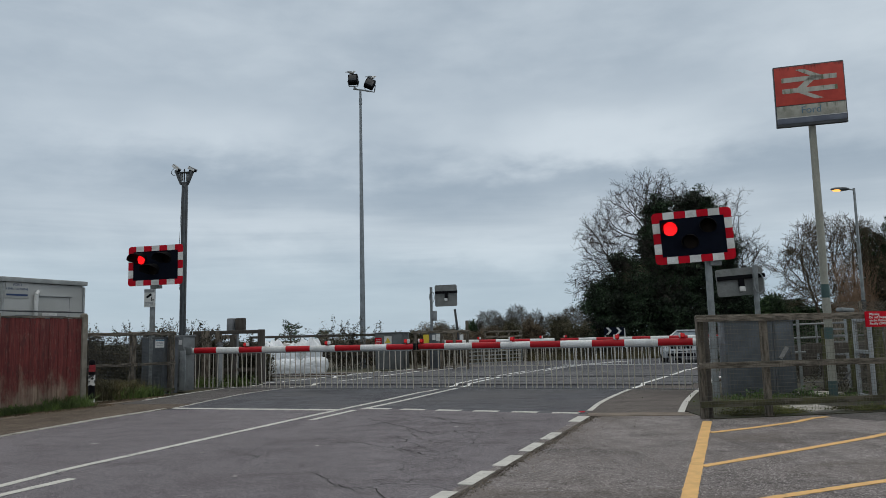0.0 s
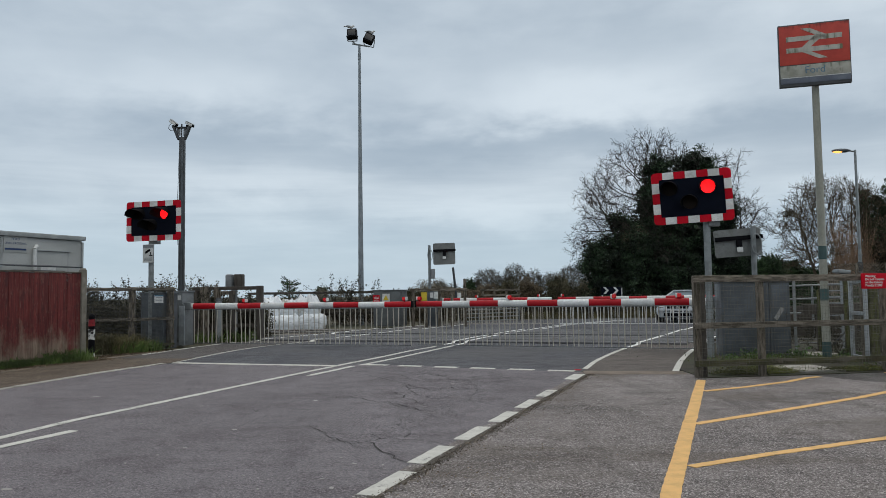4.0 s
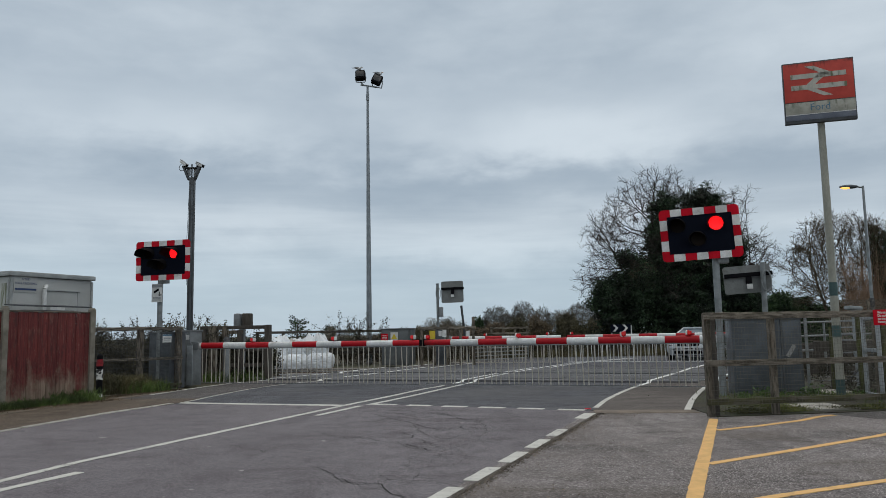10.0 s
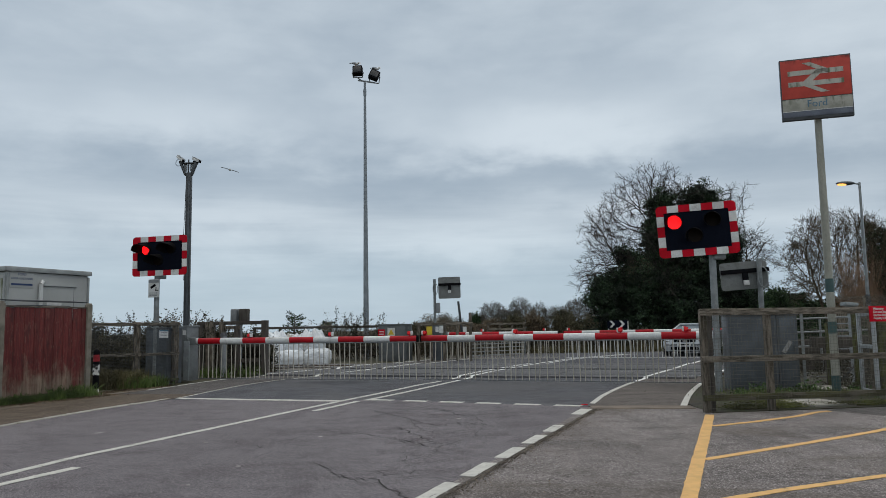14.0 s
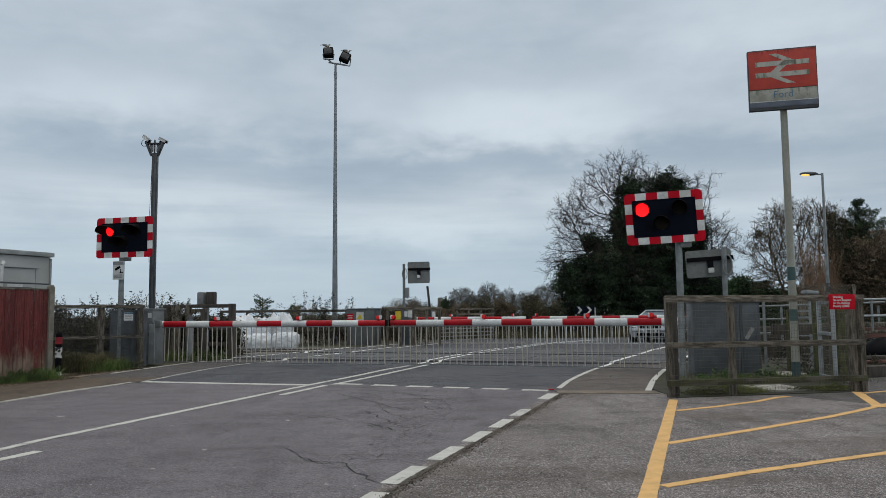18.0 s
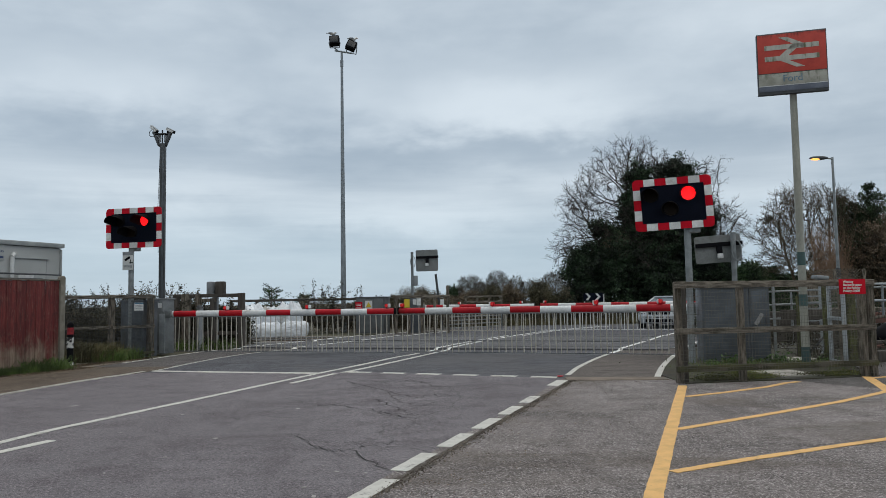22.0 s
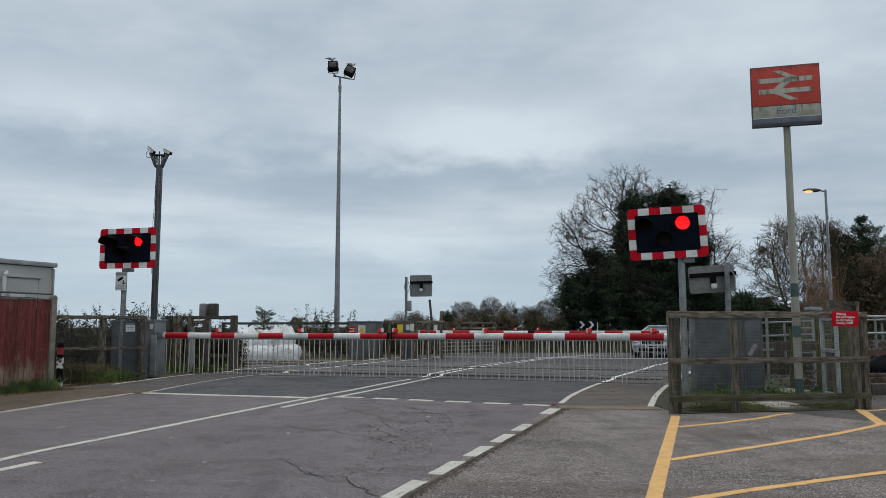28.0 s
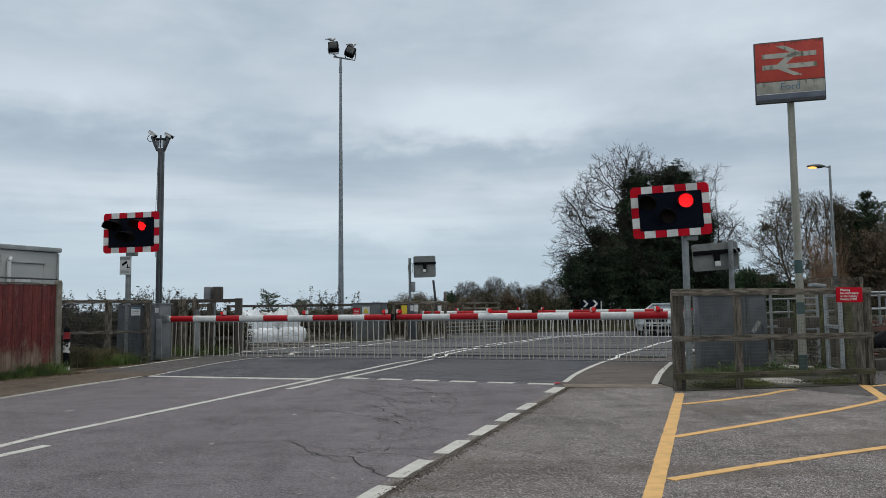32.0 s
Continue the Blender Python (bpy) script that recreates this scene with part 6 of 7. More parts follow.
fg = thing("field_gate", pose(0.75, 32.3, 0, 0, 0, 42), "pale metal bar gate beside the far road edge", "gate")
for zz in (0.06, 0.22, 0.38, 0.54, 0.72, 0.95):
    part("bar", rod((0, 0, zz), (3.4, 0, zz), 0.022, n=8), GALV, fg)
for x in (0.0, 0.85, 1.7, 2.55, 3.4):
    part("upright", box(0.05, 0.03, 1.0, pose(x, 0, 0.5), 0.005), GALV, fg)
hd = thing("timber_hurdle", pose(2.0, 42, 0, 0, 0, -4), "old timber fence hurdle across the road", "fence")
for x in (0, 0.65, 1.3, 1.95):
    part("post", box(0.12, 0.1, 1.5, pose(x, 0, 0.75), 0.01), TIMBER, hd)
for z in (0.55, 0.85, 1.15, 1.44):
    part("rail", box(2.1, 0.05, 0.1, pose(0.98, -0.07, z), 0.01), TIMBER_FLAT, hd)

# ---- compound contents ----
for x, y, h, w in ((6.96, 13.2, 1.37, 0.12), (7.31, 13.15, 1.27, 0.17), (7.05, 14.3, 1.2, 0.14)):
    t = thing("timber_post", pose(x, y, 0, 0, 0, 12), "thick mossy timber post in the compound", "post", "mossy posts")
    part("shaft", box(w, w, h, pose(0, 0, h / 2), 0.015), MOSSY, t)
gate = thing("steel_gate", pose(6.7, 12.2, 0.06, 0, 0, 79), "galvanised steel gate standing ajar", "gate")
for x in (0, 0.7):
    part("stile", box(0.06, 0.06, 1.3, pose(x, 0, 0.65), 0.006), GALV_PALE, gate)
for z in (0.03, 0.75, 1.28):
    part("gate_rail", box(0.7, 0.06, 0.06, pose(0.35, 0, z), 0.006), GALV_PALE, gate)
segs = [((x, 0, 0.05), (x, 0, 1.26), 0.003, 0.003) for x in np.arange(0.05, 0.7, 0.05)] + [((0.02, 0, z), (0.68, 0, z), 0.003, 0.003) for z in np.arange(0.08, 1.26, 0.05)]
tagged(tubes("gate_mesh", segs, WIRE, gate, 3), "welded mesh infill", kind="stuff")
rail_t = thing("handrail", pose(7.6, 19.2, 0, 0, 0, -12), "galvanised tubular handrails of the station ramp", "railing")
for k in range(6):
    part("post", rod((k * 0.75, 0, 0), (k * 0.75, 0, 1.3), 0.028, n=8), GALV, rail_t)
for z in (0.6, 0.95, 1.28):
    part("rail", rod((-0.1, 0, z), (3.9, 0, z + 0.1), 0.025, n=8), GALV, rail_t)
ramp = thing("handrail", pose(9.6, 16.8, 0, 0, 0, 4), "pale galvanised guard rails beside stored timbers", "railing")
for k in range(5):
    part("post", rod((0.55 + k * 1.1, 0, 0), (0.55 + k * 1.1, 0, 1.45), 0.026, n=8), GALV, ramp)
for z, d in ((1.43, 0.02), (1.06, 0.02), (0.55, 0.1)):
    part("rail", rod((-0.2, 0, z), (5.2, 0, z + d), 0.027, n=8), GALV_PALE, ramp)
stack = thing("stored_boat", pose(10.7, 18.0, 0, 0, 0, 6), "dark upturned hulls and reddish planks stored beside the rails", "boat")
for x, z, c in ((-0.4, 0.35, BLUE_HULL), (0.8, 0.42, BLUE_HULL)):
    part("hull", ball(0.5, pose(x, 0, z, 0, 12, 0) @ Matrix.Diagonal((2.2, 0.9, 0.6, 1)), u=20, v=12), c, stack)
part("plank", box(3.4, 0.3, 0.12, pose(0.3, -0.3, 0.72), 0.01), BROWN_BOARD, stack, "reddish plank")
part("plank", box(3.0, 0.4, 0.08, pose(0.2, -0.2, 0.85), 0.01), TIMBER, stack)
part("bearer", box(3.6, 0.25, 0.25, pose(0.3, -0.5, 0.12), 0.02), TIMBER_DARK, stack)
for k in range(3):
    t = thing("planter_kerb", pose(7.9 + k * 1.3, 13.4 + k * 0.35, 0.0, 0, 0, 15), "low old timber sleeper edging", "edging", "sleeper edging")
    part("beam", box(1.28, 0.22, 0.2, pose(0.6, 0, 0.1), 0.02), TIMBER_DARK, t)
trellis = thing("trellis", pose(14.3, 28.6, 0, 0, 0, -4), "brown diamond trellis fence before the bushes", "fence")
for k in range(3):
    part("post", box(0.09, 0.09, 2.18, pose(k * 1.1, 0, 1.09), 0.008), TIMBER, trellis)
part("backing_panel", box(2.3, 0.04, 1.65, pose(1.1, 0.03, 0.83), 0.006), TIMBER, trellis)
segs = []
for k in range(-4, 24):
    for s in (-1, 1):
        x0 = k * 0.12 if s > 0 else k * 0.12 + 0.5
        a, b = (x0, 0.0, 1.68), (x0 + s * 0.5, 0.0, 2.18)
        if min(a[0], b[0]) > -0.02 and max(a[0], b[0]) < 2.25:
            segs.append((a, b, 0.012, 0.012))
tagged(tubes("lattice", segs, TIMBER_FLAT, trellis), "diamond lattice", kind="stuff")
hood_box = thing("junction_box", pose(8.11, 15.6, 0), "small pale junction box on a post", "box")
part("post", rod((0, 0, 0), (0, 0, 1.53), 0.045, n=10), GALV_PALE, hood_box)
part("case", box(0.26, 0.26, 0.08, pose(0, 0, 1.565, 0, 6, 0), 0.025), GALV, hood_box)


# ---- plants ----
def tree_thing(x, y, label, name="tree"):
    return thing(name, pose(x, y, -0.05), label, "tree" if "tree" in name else "bush")


def limbs(rng, bases, length, r, depth, spread, rise, keep):
    segs = []
    for p, d in bases:
        branch(rng, segs, p, np.array(d) / np.linalg.norm(d), length, r, depth, spread, rise, keep)
    return segs


rng = np.random.default_rng(11)
big = tree_thing(13.0, 45, "large ivy-covered tree with bare winter branches", "tree")
trunks, roots = [], []
for x, y in ((-0.6, 0), (0.9, 0.4), (-2.2, 0.5), (2.6, -0.3), (3.6, 0.2)):
    trunks.append(((x, y, 0), (x * 1.25, y, 4.6), 0.36, 0.24))
    roots.append([(x * (1 + 0.05 * k), y, 0.9 * k) for k in range(8 if abs(x) < 2 else 6)])
tubes("trunk", trunks, BARK, big, 10)


def fans(rng, centre, radii, count, each, spread, low=-0.1, hollow=0.72):
    """Pull points in many separate tufts over a dome, so that a crown grows in fans with gaps between them."""
    out = []
    for _ in range(count):
        d = rng.normal(size=3)
        d[2] = abs(d[2]) + low
        d /= np.linalg.norm(d)
        c = np.array(centre) + d * np.array(radii) * rng.uniform(hollow, 0.98)
        out.append(c + rng.normal(size=(each, 3)) * spread * rng.uniform(0.7, 1.25))
    return np.concatenate(out)


pull = np.concatenate([fans(rng, (0.55, 0.7, 4.0), (5.75, 1.7, 6.6), 105, 52, 0.42, -0.14, 0.68), fans(rng, (0.5, 0.8, 4.4), (4.0, 1.4, 4.4), 26, 46, 0.6)])
tubes("bare_crown", grow(rng, roots, pull, 0.22, 3.6, 0.24, 0.009, 2.25, shoot=0.36, shoots=3), TWIG, big, 3)["kind"] = "stuff"
IVY_MASS = [((-0.35, 0, 8.2), (0.8, 0.8, 1.05)), ((2.1, 0, 8.6), (1.1, 0.9, 1.05)), ((1.0, 0, 7.0), (1.4, 1.0, 1.1)), ((-0.9, 0, 6.5), (0.55, 0.7, 1.6)),
            ((1.4, 0, 5.2), (2.3, 1.5, 2.1)), ((-1.1, 0, 4.6), (1.2, 1.2, 1.4)), ((-2.6, 0, 5.3), (0.6, 0.6, 0.5)), ((-2.5, -0.3, 3.6), (1.6, 1.3, 1.2)),
            ((-4.0, 0, 3.6), (0.65, 0.8, 0.6)), ((-4.4, 0, 2.9), (0.6, 0.7, 0.5)), ((-3.2, -0.2, 1.9), (1.4, 1.4, 1.7)), ((0.0, -0.5, 2.2), (3.0, 1.6, 2.2)),
            ((3.2, 0, 3.1), (1.6, 1.4, 2.7)), ((4.4, 0, 2.0), (0.8, 1.0, 1.8)), ((3.5, 0, 6.0), (0.7, 0.8, 1.2))]


def sprays(rng, masses, per_area, each, spread):
    """Leaves in many soft sprays over a set of masses; they thin out at the rim."""
    out = []
    for c, r in masses:
        n = int(per_area * (r[0] * r[2] + r[0] * r[1] + r[1] * r[2]) / 3) + 5
        d = rng.normal(size=(n, 3))
        d /= np.linalg.norm(d, axis=1, keepdims=True)
        q = np.array(c) + d * np.array(r) * rng.uniform(0.6, 1.26, (n, 1))
        w = spread * rng.uniform(0.45, 1.6, (n, 1, 1))
        out.append((q[:, None] + rng.normal(size=(n, each, 3)) * w * np.array([1.0, 1.0, 0.75])).reshape(-1, 3))
    return np.concatenate(out)


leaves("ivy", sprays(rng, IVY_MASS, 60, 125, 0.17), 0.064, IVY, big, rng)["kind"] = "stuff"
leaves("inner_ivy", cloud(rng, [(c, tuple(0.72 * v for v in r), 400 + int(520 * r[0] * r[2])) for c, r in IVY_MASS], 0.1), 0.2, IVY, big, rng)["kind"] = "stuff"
leaves("dead_leaf_mass", sprays(rng, [((-2.3, -1.5, 4.3), (0.7, 0.3, 0.7))], 22, 26, 0.25), 0.04, HEDGE_LEAF, big, rng, 3.0)["kind"] = "stuff"

bush = tree_thing(17.4, 40, "dark rounded evergreen bush beyond the crossing", "bush")
leaves("foliage", lumps(rng, [((-0.3, 0, 1.9), (0.8, 1.0, 1.4)), ((0.6, 0, 1.6), (0.9, 1.0, 1.3)), ((1.6, 0, 1.3), (1.1, 0.9, 0.9)), ((-0.6, 0, 1.2), (0.8, 0.9, 1.2))], 60, 260, 0.4), 0.07, EVERGREEN, bush, rng)["kind"] = "stuff"

bare = tree_thing(16.6, 34, "bare winter shrub tree with dense arching twigs", "tree")
roots = [[(0.7 + x * (0.3 + 0.1 * k), 0.1 * x, 0.3 * k) for k in range(8)] for x in (-0.9, -0.3, 0.3, 0.9, 1.5)]
tufts = [(-1.0, 5.7), (-1.65, 4.45), (-1.4, 3.5), (-0.6, 5.0), (-0.45, 3.9), (0.95, 6.0), (1.1, 5.3), (2.0, 5.8), (2.5, 5.6), (0.2, 5.5), (-0.9, 3.1), (0.5, 4.5), (-1.2, 4.9), (1.6, 5.0), (0.1, 4.2), (2.0, 4.6), (-0.2, 3.2), (-0.1, 5.9), (1.5, 5.8)]
pull = np.concatenate([np.array([x * 0.92 + 0.15, rng.uniform(-0.7, 0.7), z - 0.38]) + rng.normal(size=(105, 3)) * np.array([0.34, 0.4, 0.27]) for x, z in tufts])
segs = grow(rng, roots, pull, 0.13, 3.0, 0.15, 0.0075, 2.3, shoot=0.28, shoots=3)
tubes("bare_crown", segs, SHRUB_TWIG, bare, 3)["kind"] = "stuff"
ends = np.array([b for a, b, r, s in segs if s < 0.01 and b[2] < 4.8])[::4]
leaves("bud_mass", ends, 0.03, OLIVE_LEAF, bare, rng)["kind"] = "stuff"
stems = tree_thing(17.7, 33.4, "dense brown upright winter stems before the shrub", "bush")
segs = []
for _ in range(330):
    x, y = rng.uniform(-0.55, 0.7), rng.uniform(-0.4, 0.4)
    top = np.array([x * 1.3 + rng.normal() * 0.3, y, 2.4 + 2.3 * rng.uniform() ** 1.5])
    mid = np.array([x * 1.15, y, top[2] * 0.55]) + rng.normal(size=3) * 0.12
    segs += [((x, y, 0), mid, 0.013, 0.01), (mid, top, 0.01, 0.004)]
    for _ in range(5):
        q = mid + (top - mid) * rng.uniform(0.1, 0.7)
        segs.append((q, q + np.array([rng.normal() * 0.24, rng.normal() * 0.1, rng.uniform(0.15, 0.45)]), 0.006, 0.003))
tubes("stem_mass", segs, STEM, stems, 3)["kind"] = "stuff"

hedge = tree_thing(21.3, 33, "tall brown and green hedge behind the car park", "bush")
bases = [((rng.uniform(-2.4, 3.5), rng.uniform(-0.6, 0.6), 0.3), (rng.uniform(-0.5, 0.5), rng.uniform(-0.3, 0.3), 1.3)) for _ in range(34)]
tubes("bare_crown", limbs(rng, bases, 2.3, 0.022, 2, 0.4, 0.1, 3), SHRUB_TWIG, hedge, 3)["kind"] = "stuff"
HEDGE_MASS = [((-2.0, 0, 2.2), (0.75, 0.8, 1.8)), ((-1.1, 0, 2.6), (1.1, 0.9, 1.9)), ((0.2, 0, 2.5), (1.2, 1.0, 2.1)), ((1.5, 0, 2.4), (1.4, 1.0, 2.1)), ((3.2, 0, 2.3), (1.8, 1.1, 2.0)), ((5.5, 0, 2.3), (2.6, 1.1, 2.0))]
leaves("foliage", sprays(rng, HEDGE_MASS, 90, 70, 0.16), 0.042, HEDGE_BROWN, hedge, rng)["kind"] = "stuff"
# darker leaves in the core stand in for the shade inside the hedge
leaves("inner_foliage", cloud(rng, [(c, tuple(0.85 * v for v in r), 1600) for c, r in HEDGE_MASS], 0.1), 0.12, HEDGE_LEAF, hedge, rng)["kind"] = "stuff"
for x, y, w, h in ((18.6, 47, 2.2, 2.6), (22.2, 47, 2.4, 3.0), (26.5, 46, 3.0, 3.4)):
    t = tree_thing(x, y, "dark evergreen hedge behind the shrubs", "bush")
    leaves("foliage", lumps(rng, [((-w * 0.4, 0, h * 0.45), (w * 0.6, 1.0, h * 0.5)), ((w * 0.4, 0, h * 0.45), (w * 0.6, 1.0, h * 0.5))], 60, 160, 0.5), 0.09, EVERGREEN, t, rng)["kind"] = "stuff"


def conifer(x, y, label, tops, foot, spread, count):
    """A feathery conifer: several leaders with rising side sprays that thin out towards the tips."""
    t = tree_thing(x, y, label, "tree")
    segs, pts = [], []
    for tx, tz in tops:
        top = np.array([tx, rng.uniform(-0.3, 0.3), tz])
        base = np.array([tx * 0.5 + 0.4, 0, 0])
        segs.append((base, top, 0.07, 0.008))
        for _ in range(count):
            f = rng.uniform(foot, 0.97) ** 0.8
            p = base + (top - base) * f
            a, ln = rng.uniform(0, 2 * math.pi), spread * (1.08 - f) ** 0.6 * rng.uniform(0.4, 1.1)
            q = p + np.array([math.cos(a) * ln, math.sin(a) * ln * 0.7, ln * rng.uniform(0.35, 0.9)])
            segs.append((p, q, 0.012, 0.004))
            k = rng.uniform(0.15, 1.0, (34, 1))
            pts.append(p + (q - p) * k + rng.normal(size=(34, 3)) * (0.09 * (1.25 - k)))
    tubes("limb_mass", segs, BARK, t, 4)
    leaves("foliage", np.concatenate(pts), 0.034, EVERGREEN, t, rng, 3.2, 0.6)["kind"] = "stuff"
    return t


conifer(19.3, 34.4, "dark green feathery conifer above the hedge", ((-0.35, 5.7), (0.25, 5.4), (0.95, 6.35), (1.45, 5.4), (-0.1, 4.6), (0.7, 5.0)), 0.3, 1.25, 170)
conifer(22.3, 36.0, "tall open conifer with upswept sprays behind the hedge", ((-0.5, 6.1), (0.3, 5.6), (1.0, 6.2), (2.2, 5.7), (3.4, 5.9)), 0.35, 2.1, 90)


def scrub(x, y, w, h, d, material, label, n, size, twigs=10, name="bush", reach=0.36):
    t = tree_thing(x, y, label, name)
    bl = [((rng.uniform(-w, w) * 0.6, rng.uniform(-d, d) * 0.4, h * rng.uniform(0.3, 0.55)), (w * rng.uniform(0.4, 0.6), d * 0.6, h * rng.uniform(0.35, 0.5)), n // 5) for _ in range(5)]
    leaves("foliage", cloud(rng, bl, 0.3), size, material, t, rng)["kind"] = "stuff"
    if twigs:
        bs = [((rng.uniform(-w, w) * 0.9, rng.uniform(-d, d) * 0.4, h * 0.2), (rng.uniform(-0.5, 0.5), 0, 1.2)) for _ in range(twigs)]
        segs = limbs(rng, bs, h * reach, 0.014 + h * 0.003, 2, 0.45, 0.05, 3)
        tubes("twig_mass", segs, TWIG, t, 3)["kind"] = "stuff"
        ends = np.array([b for a, b, r, s in segs])
        ends = np.repeat(ends, 2, 0) + rng.normal(size=(2 * len(ends), 3)) * size
        leaves("twig_leaf_mass", ends, size * 0.8, material, t, rng)["kind"] = "stuff"
    return t


def sprigs(x0, x1, y, z, h, count, label, leaf=0.04, material=None):
    """Thin arching bramble stems with leaves along them."""
    t = tree_thing((x0 + x1) / 2, y, label, "bramble")
    segs, pts = [], []
    for _ in range(count):
        p = np.array([rng.uniform(x0, x1) - (x0 + x1) / 2, rng.uniform(-0.3, 0.3), z * rng.uniform(0.3, 0.9)])
        d = np.array([rng.normal() * 0.45, 0, 1.0])
        length = (z - p[2]) + h * rng.uniform(0.2, 1.0)
        for k in range(7):
            d = d + np.array([rng.normal() * 0.2, rng.normal() * 0.1, -0.05])
            d /= np.linalg.norm(d)
            q = p + d * length / 7
            segs.append((p, q, 0.006, 0.005))
            for _ in range(9):
                pts.append(p + (q - p) * rng.uniform() + rng.normal(size=3) * leaf * 1.3)
            p = q
    tubes("stem_mass", segs, TWIG, t, 3)["kind"] = "stuff"
    leaves("foliage", np.array(pts), leaf, material or BRAMBLE, t, rng)["kind"] = "stuff"
    return t


# far tree line, nearer scrub, and the bramble above the fences
def far_tree(x, y, h, w, n):
    t = tree_thing(x, y, "bare round-crowned winter tree in the far hedge line", "tree")
    d = rng.normal(size=(n, 3))
    d[:, 2] = np.abs(d[:, 2]) - 0.25
    d *= (rng.uniform(0.15, 1.0, n) ** 0.45 / np.linalg.norm(d, axis=1))[:, None]
    pull = np.array([0, 0, h * 0.5]) + d * np.array([w, w * 0.7, h * 0.47])
    tubes("bare_crown", grow(rng, [[(0, 0, 0.25 * i) for i in range(8)]], pull, 0.17, 3.0, 0.17, 0.0085, 2.3, shoot=0.34, shoots=4), HAZED_TWIG, t, 3)["kind"] = "stuff"
    t["group"] = "far winter trees"
    return t


for x, y, h, w, n in ((4.7, 86, 4.3, 1.75, 1500), (7.75, 86, 4.65, 1.65, 1500), (9.95, 87, 4.2, 1.15, 900), (12.0, 86, 3.7, 1.6, 1200), (14.6, 88, 4.6, 2.0, 1500), (17.6, 88, 4.2, 1.8, 1200), (6.2, 89, 3.5, 1.4, 800), (3.2, 88, 2.9, 1.0, 500)):
    far_tree(x, y, h, w, n)
for x, y, w, h, m in ((-1.6, 84, 2.3, 3.05, PALE_SCRUB), (-0.3, 85, 1.7, 2.7, OLIVE_LEAF), (-3.4, 84, 1.4, 2.1, OLIVE_LEAF), (2.3, 85, 0.55, 3.0, EVERGREEN), (2.9, 85, 0.5, 3.2, EVERGREEN), (4.6, 81, 2.0, 2.7, BROWN_LEAF), (6.8, 80, 2.0, 2.9, OLIVE_LEAF),
                      (9.0, 81, 2.2, 2.9, BROWN_LEAF), (11.3, 81, 1.8, 3.3, OLIVE_LEAF), (13.4, 80, 2.4, 3.0, OLIVE_LEAF), (15.8, 80, 2.4, 2.9, BROWN_LEAF), (1.2, 80, 2.4, 1.9, BROWN_LEAF), (-5.5, 82, 2.4, 1.5, OLIVE_LEAF), (-8.0, 82, 2.4, 1.45, BROWN_LEAF)):
    scrub(x, y, w, h, 1.4, m, "brown and olive scrub below the far trees" if m is not EVERGREEN else "small dark evergreen in the far hedge line", 24000, 0.065, 0)
for k in range(12):
    x = -3.2 + k * 1.15
    scrub(x, 36.6 + 0.3 * math.sin(k * 1.9), 0.95, 0.85 + 0.2 * math.sin(k * 2.3), 0.6, (HEDGE_LEAF, HEDGE_LEAF, OLIVE_LEAF)[k % 3], "low brown winter brush on the far verge", 11000, 0.04, 5)
for x, y, w, h in ((-4.95, 31.9, 0.75, 1.9), (-4.3, 32.2, 0.7, 1.8), (-6.2, 33, 1.0, 1.35), (-3.4, 32.6, 0.9, 1.6), (0.1, 34.5, 1.2, 1.75), (1.2, 35, 1.0, 1.3)):
    scrub(x, y, w, h, 0.8, PALE_SCRUB, "pale rounded winter scrub behind the cabinets", 7000, 0.026, 0)
for k in range(9):
    scrub(-9.6 + k * 1.0, 34.0 + 0.3 * math.sin(k * 2.0), 0.9, (1.36 if k < 5 else 1.2) + 0.1 * math.sin(k * 1.7), 0.5, BRAMBLE if k < 3 else HEDGE_LEAF, "low dark bramble along the track fence", 3600, 0.035, 0)
scrub(-0.4, 30.0, 0.9, 1.3, 0.4, HEDGE_LEAF, "dark brush behind the timber fence", 4200, 0.035, 0)
sprigs(-4.9, -2.9, 31.2, 1.5, 0.75, 22, "ragged bramble shoots behind the cabinets", 0.04)
for k in range(13):
    scrub(-13.4 + k * 0.62, 21.8 + 0.4 * math.sin(k * 2.0) + (1.6 if k > 10 else 0), 0.75, (1.5 if k > 10 else 1.78) + 0.08 * math.sin(k * 1.7), 0.5, BRAMBLE, "dense dark bramble behind the mesh fence", 9000, 0.035, 0)
for x, y in ((-9.3, 19.6), (-8.6, 19.4), (-7.9, 19.8)):
    scrub(x, y, 0.7, 1.32, 0.4, OLIVE_LEAF, "olive and brown bramble behind the mesh fence", 7000, 0.03, 6)
sprigs(-9.6, -6.9, 20.6, 1.5, 0.42, 40, "thin bramble shoots above the mesh fence", 0.026)
sprigs(-8.5, -6.9, 24.0, 1.5, 0.6, 30, "thin bramble shoots beside the timber gate", 0.03)
for k in range(4):
    scrub(-10.6 + k * 0.75, 30.0 + 0.6 * math.sin(k * 2.0), 0.8, 1.35 + 0.1 * math.sin(k * 1.7), 0.5, BRAMBLE, "thin bramble stems beyond the track", 3000, 0.035, 0)
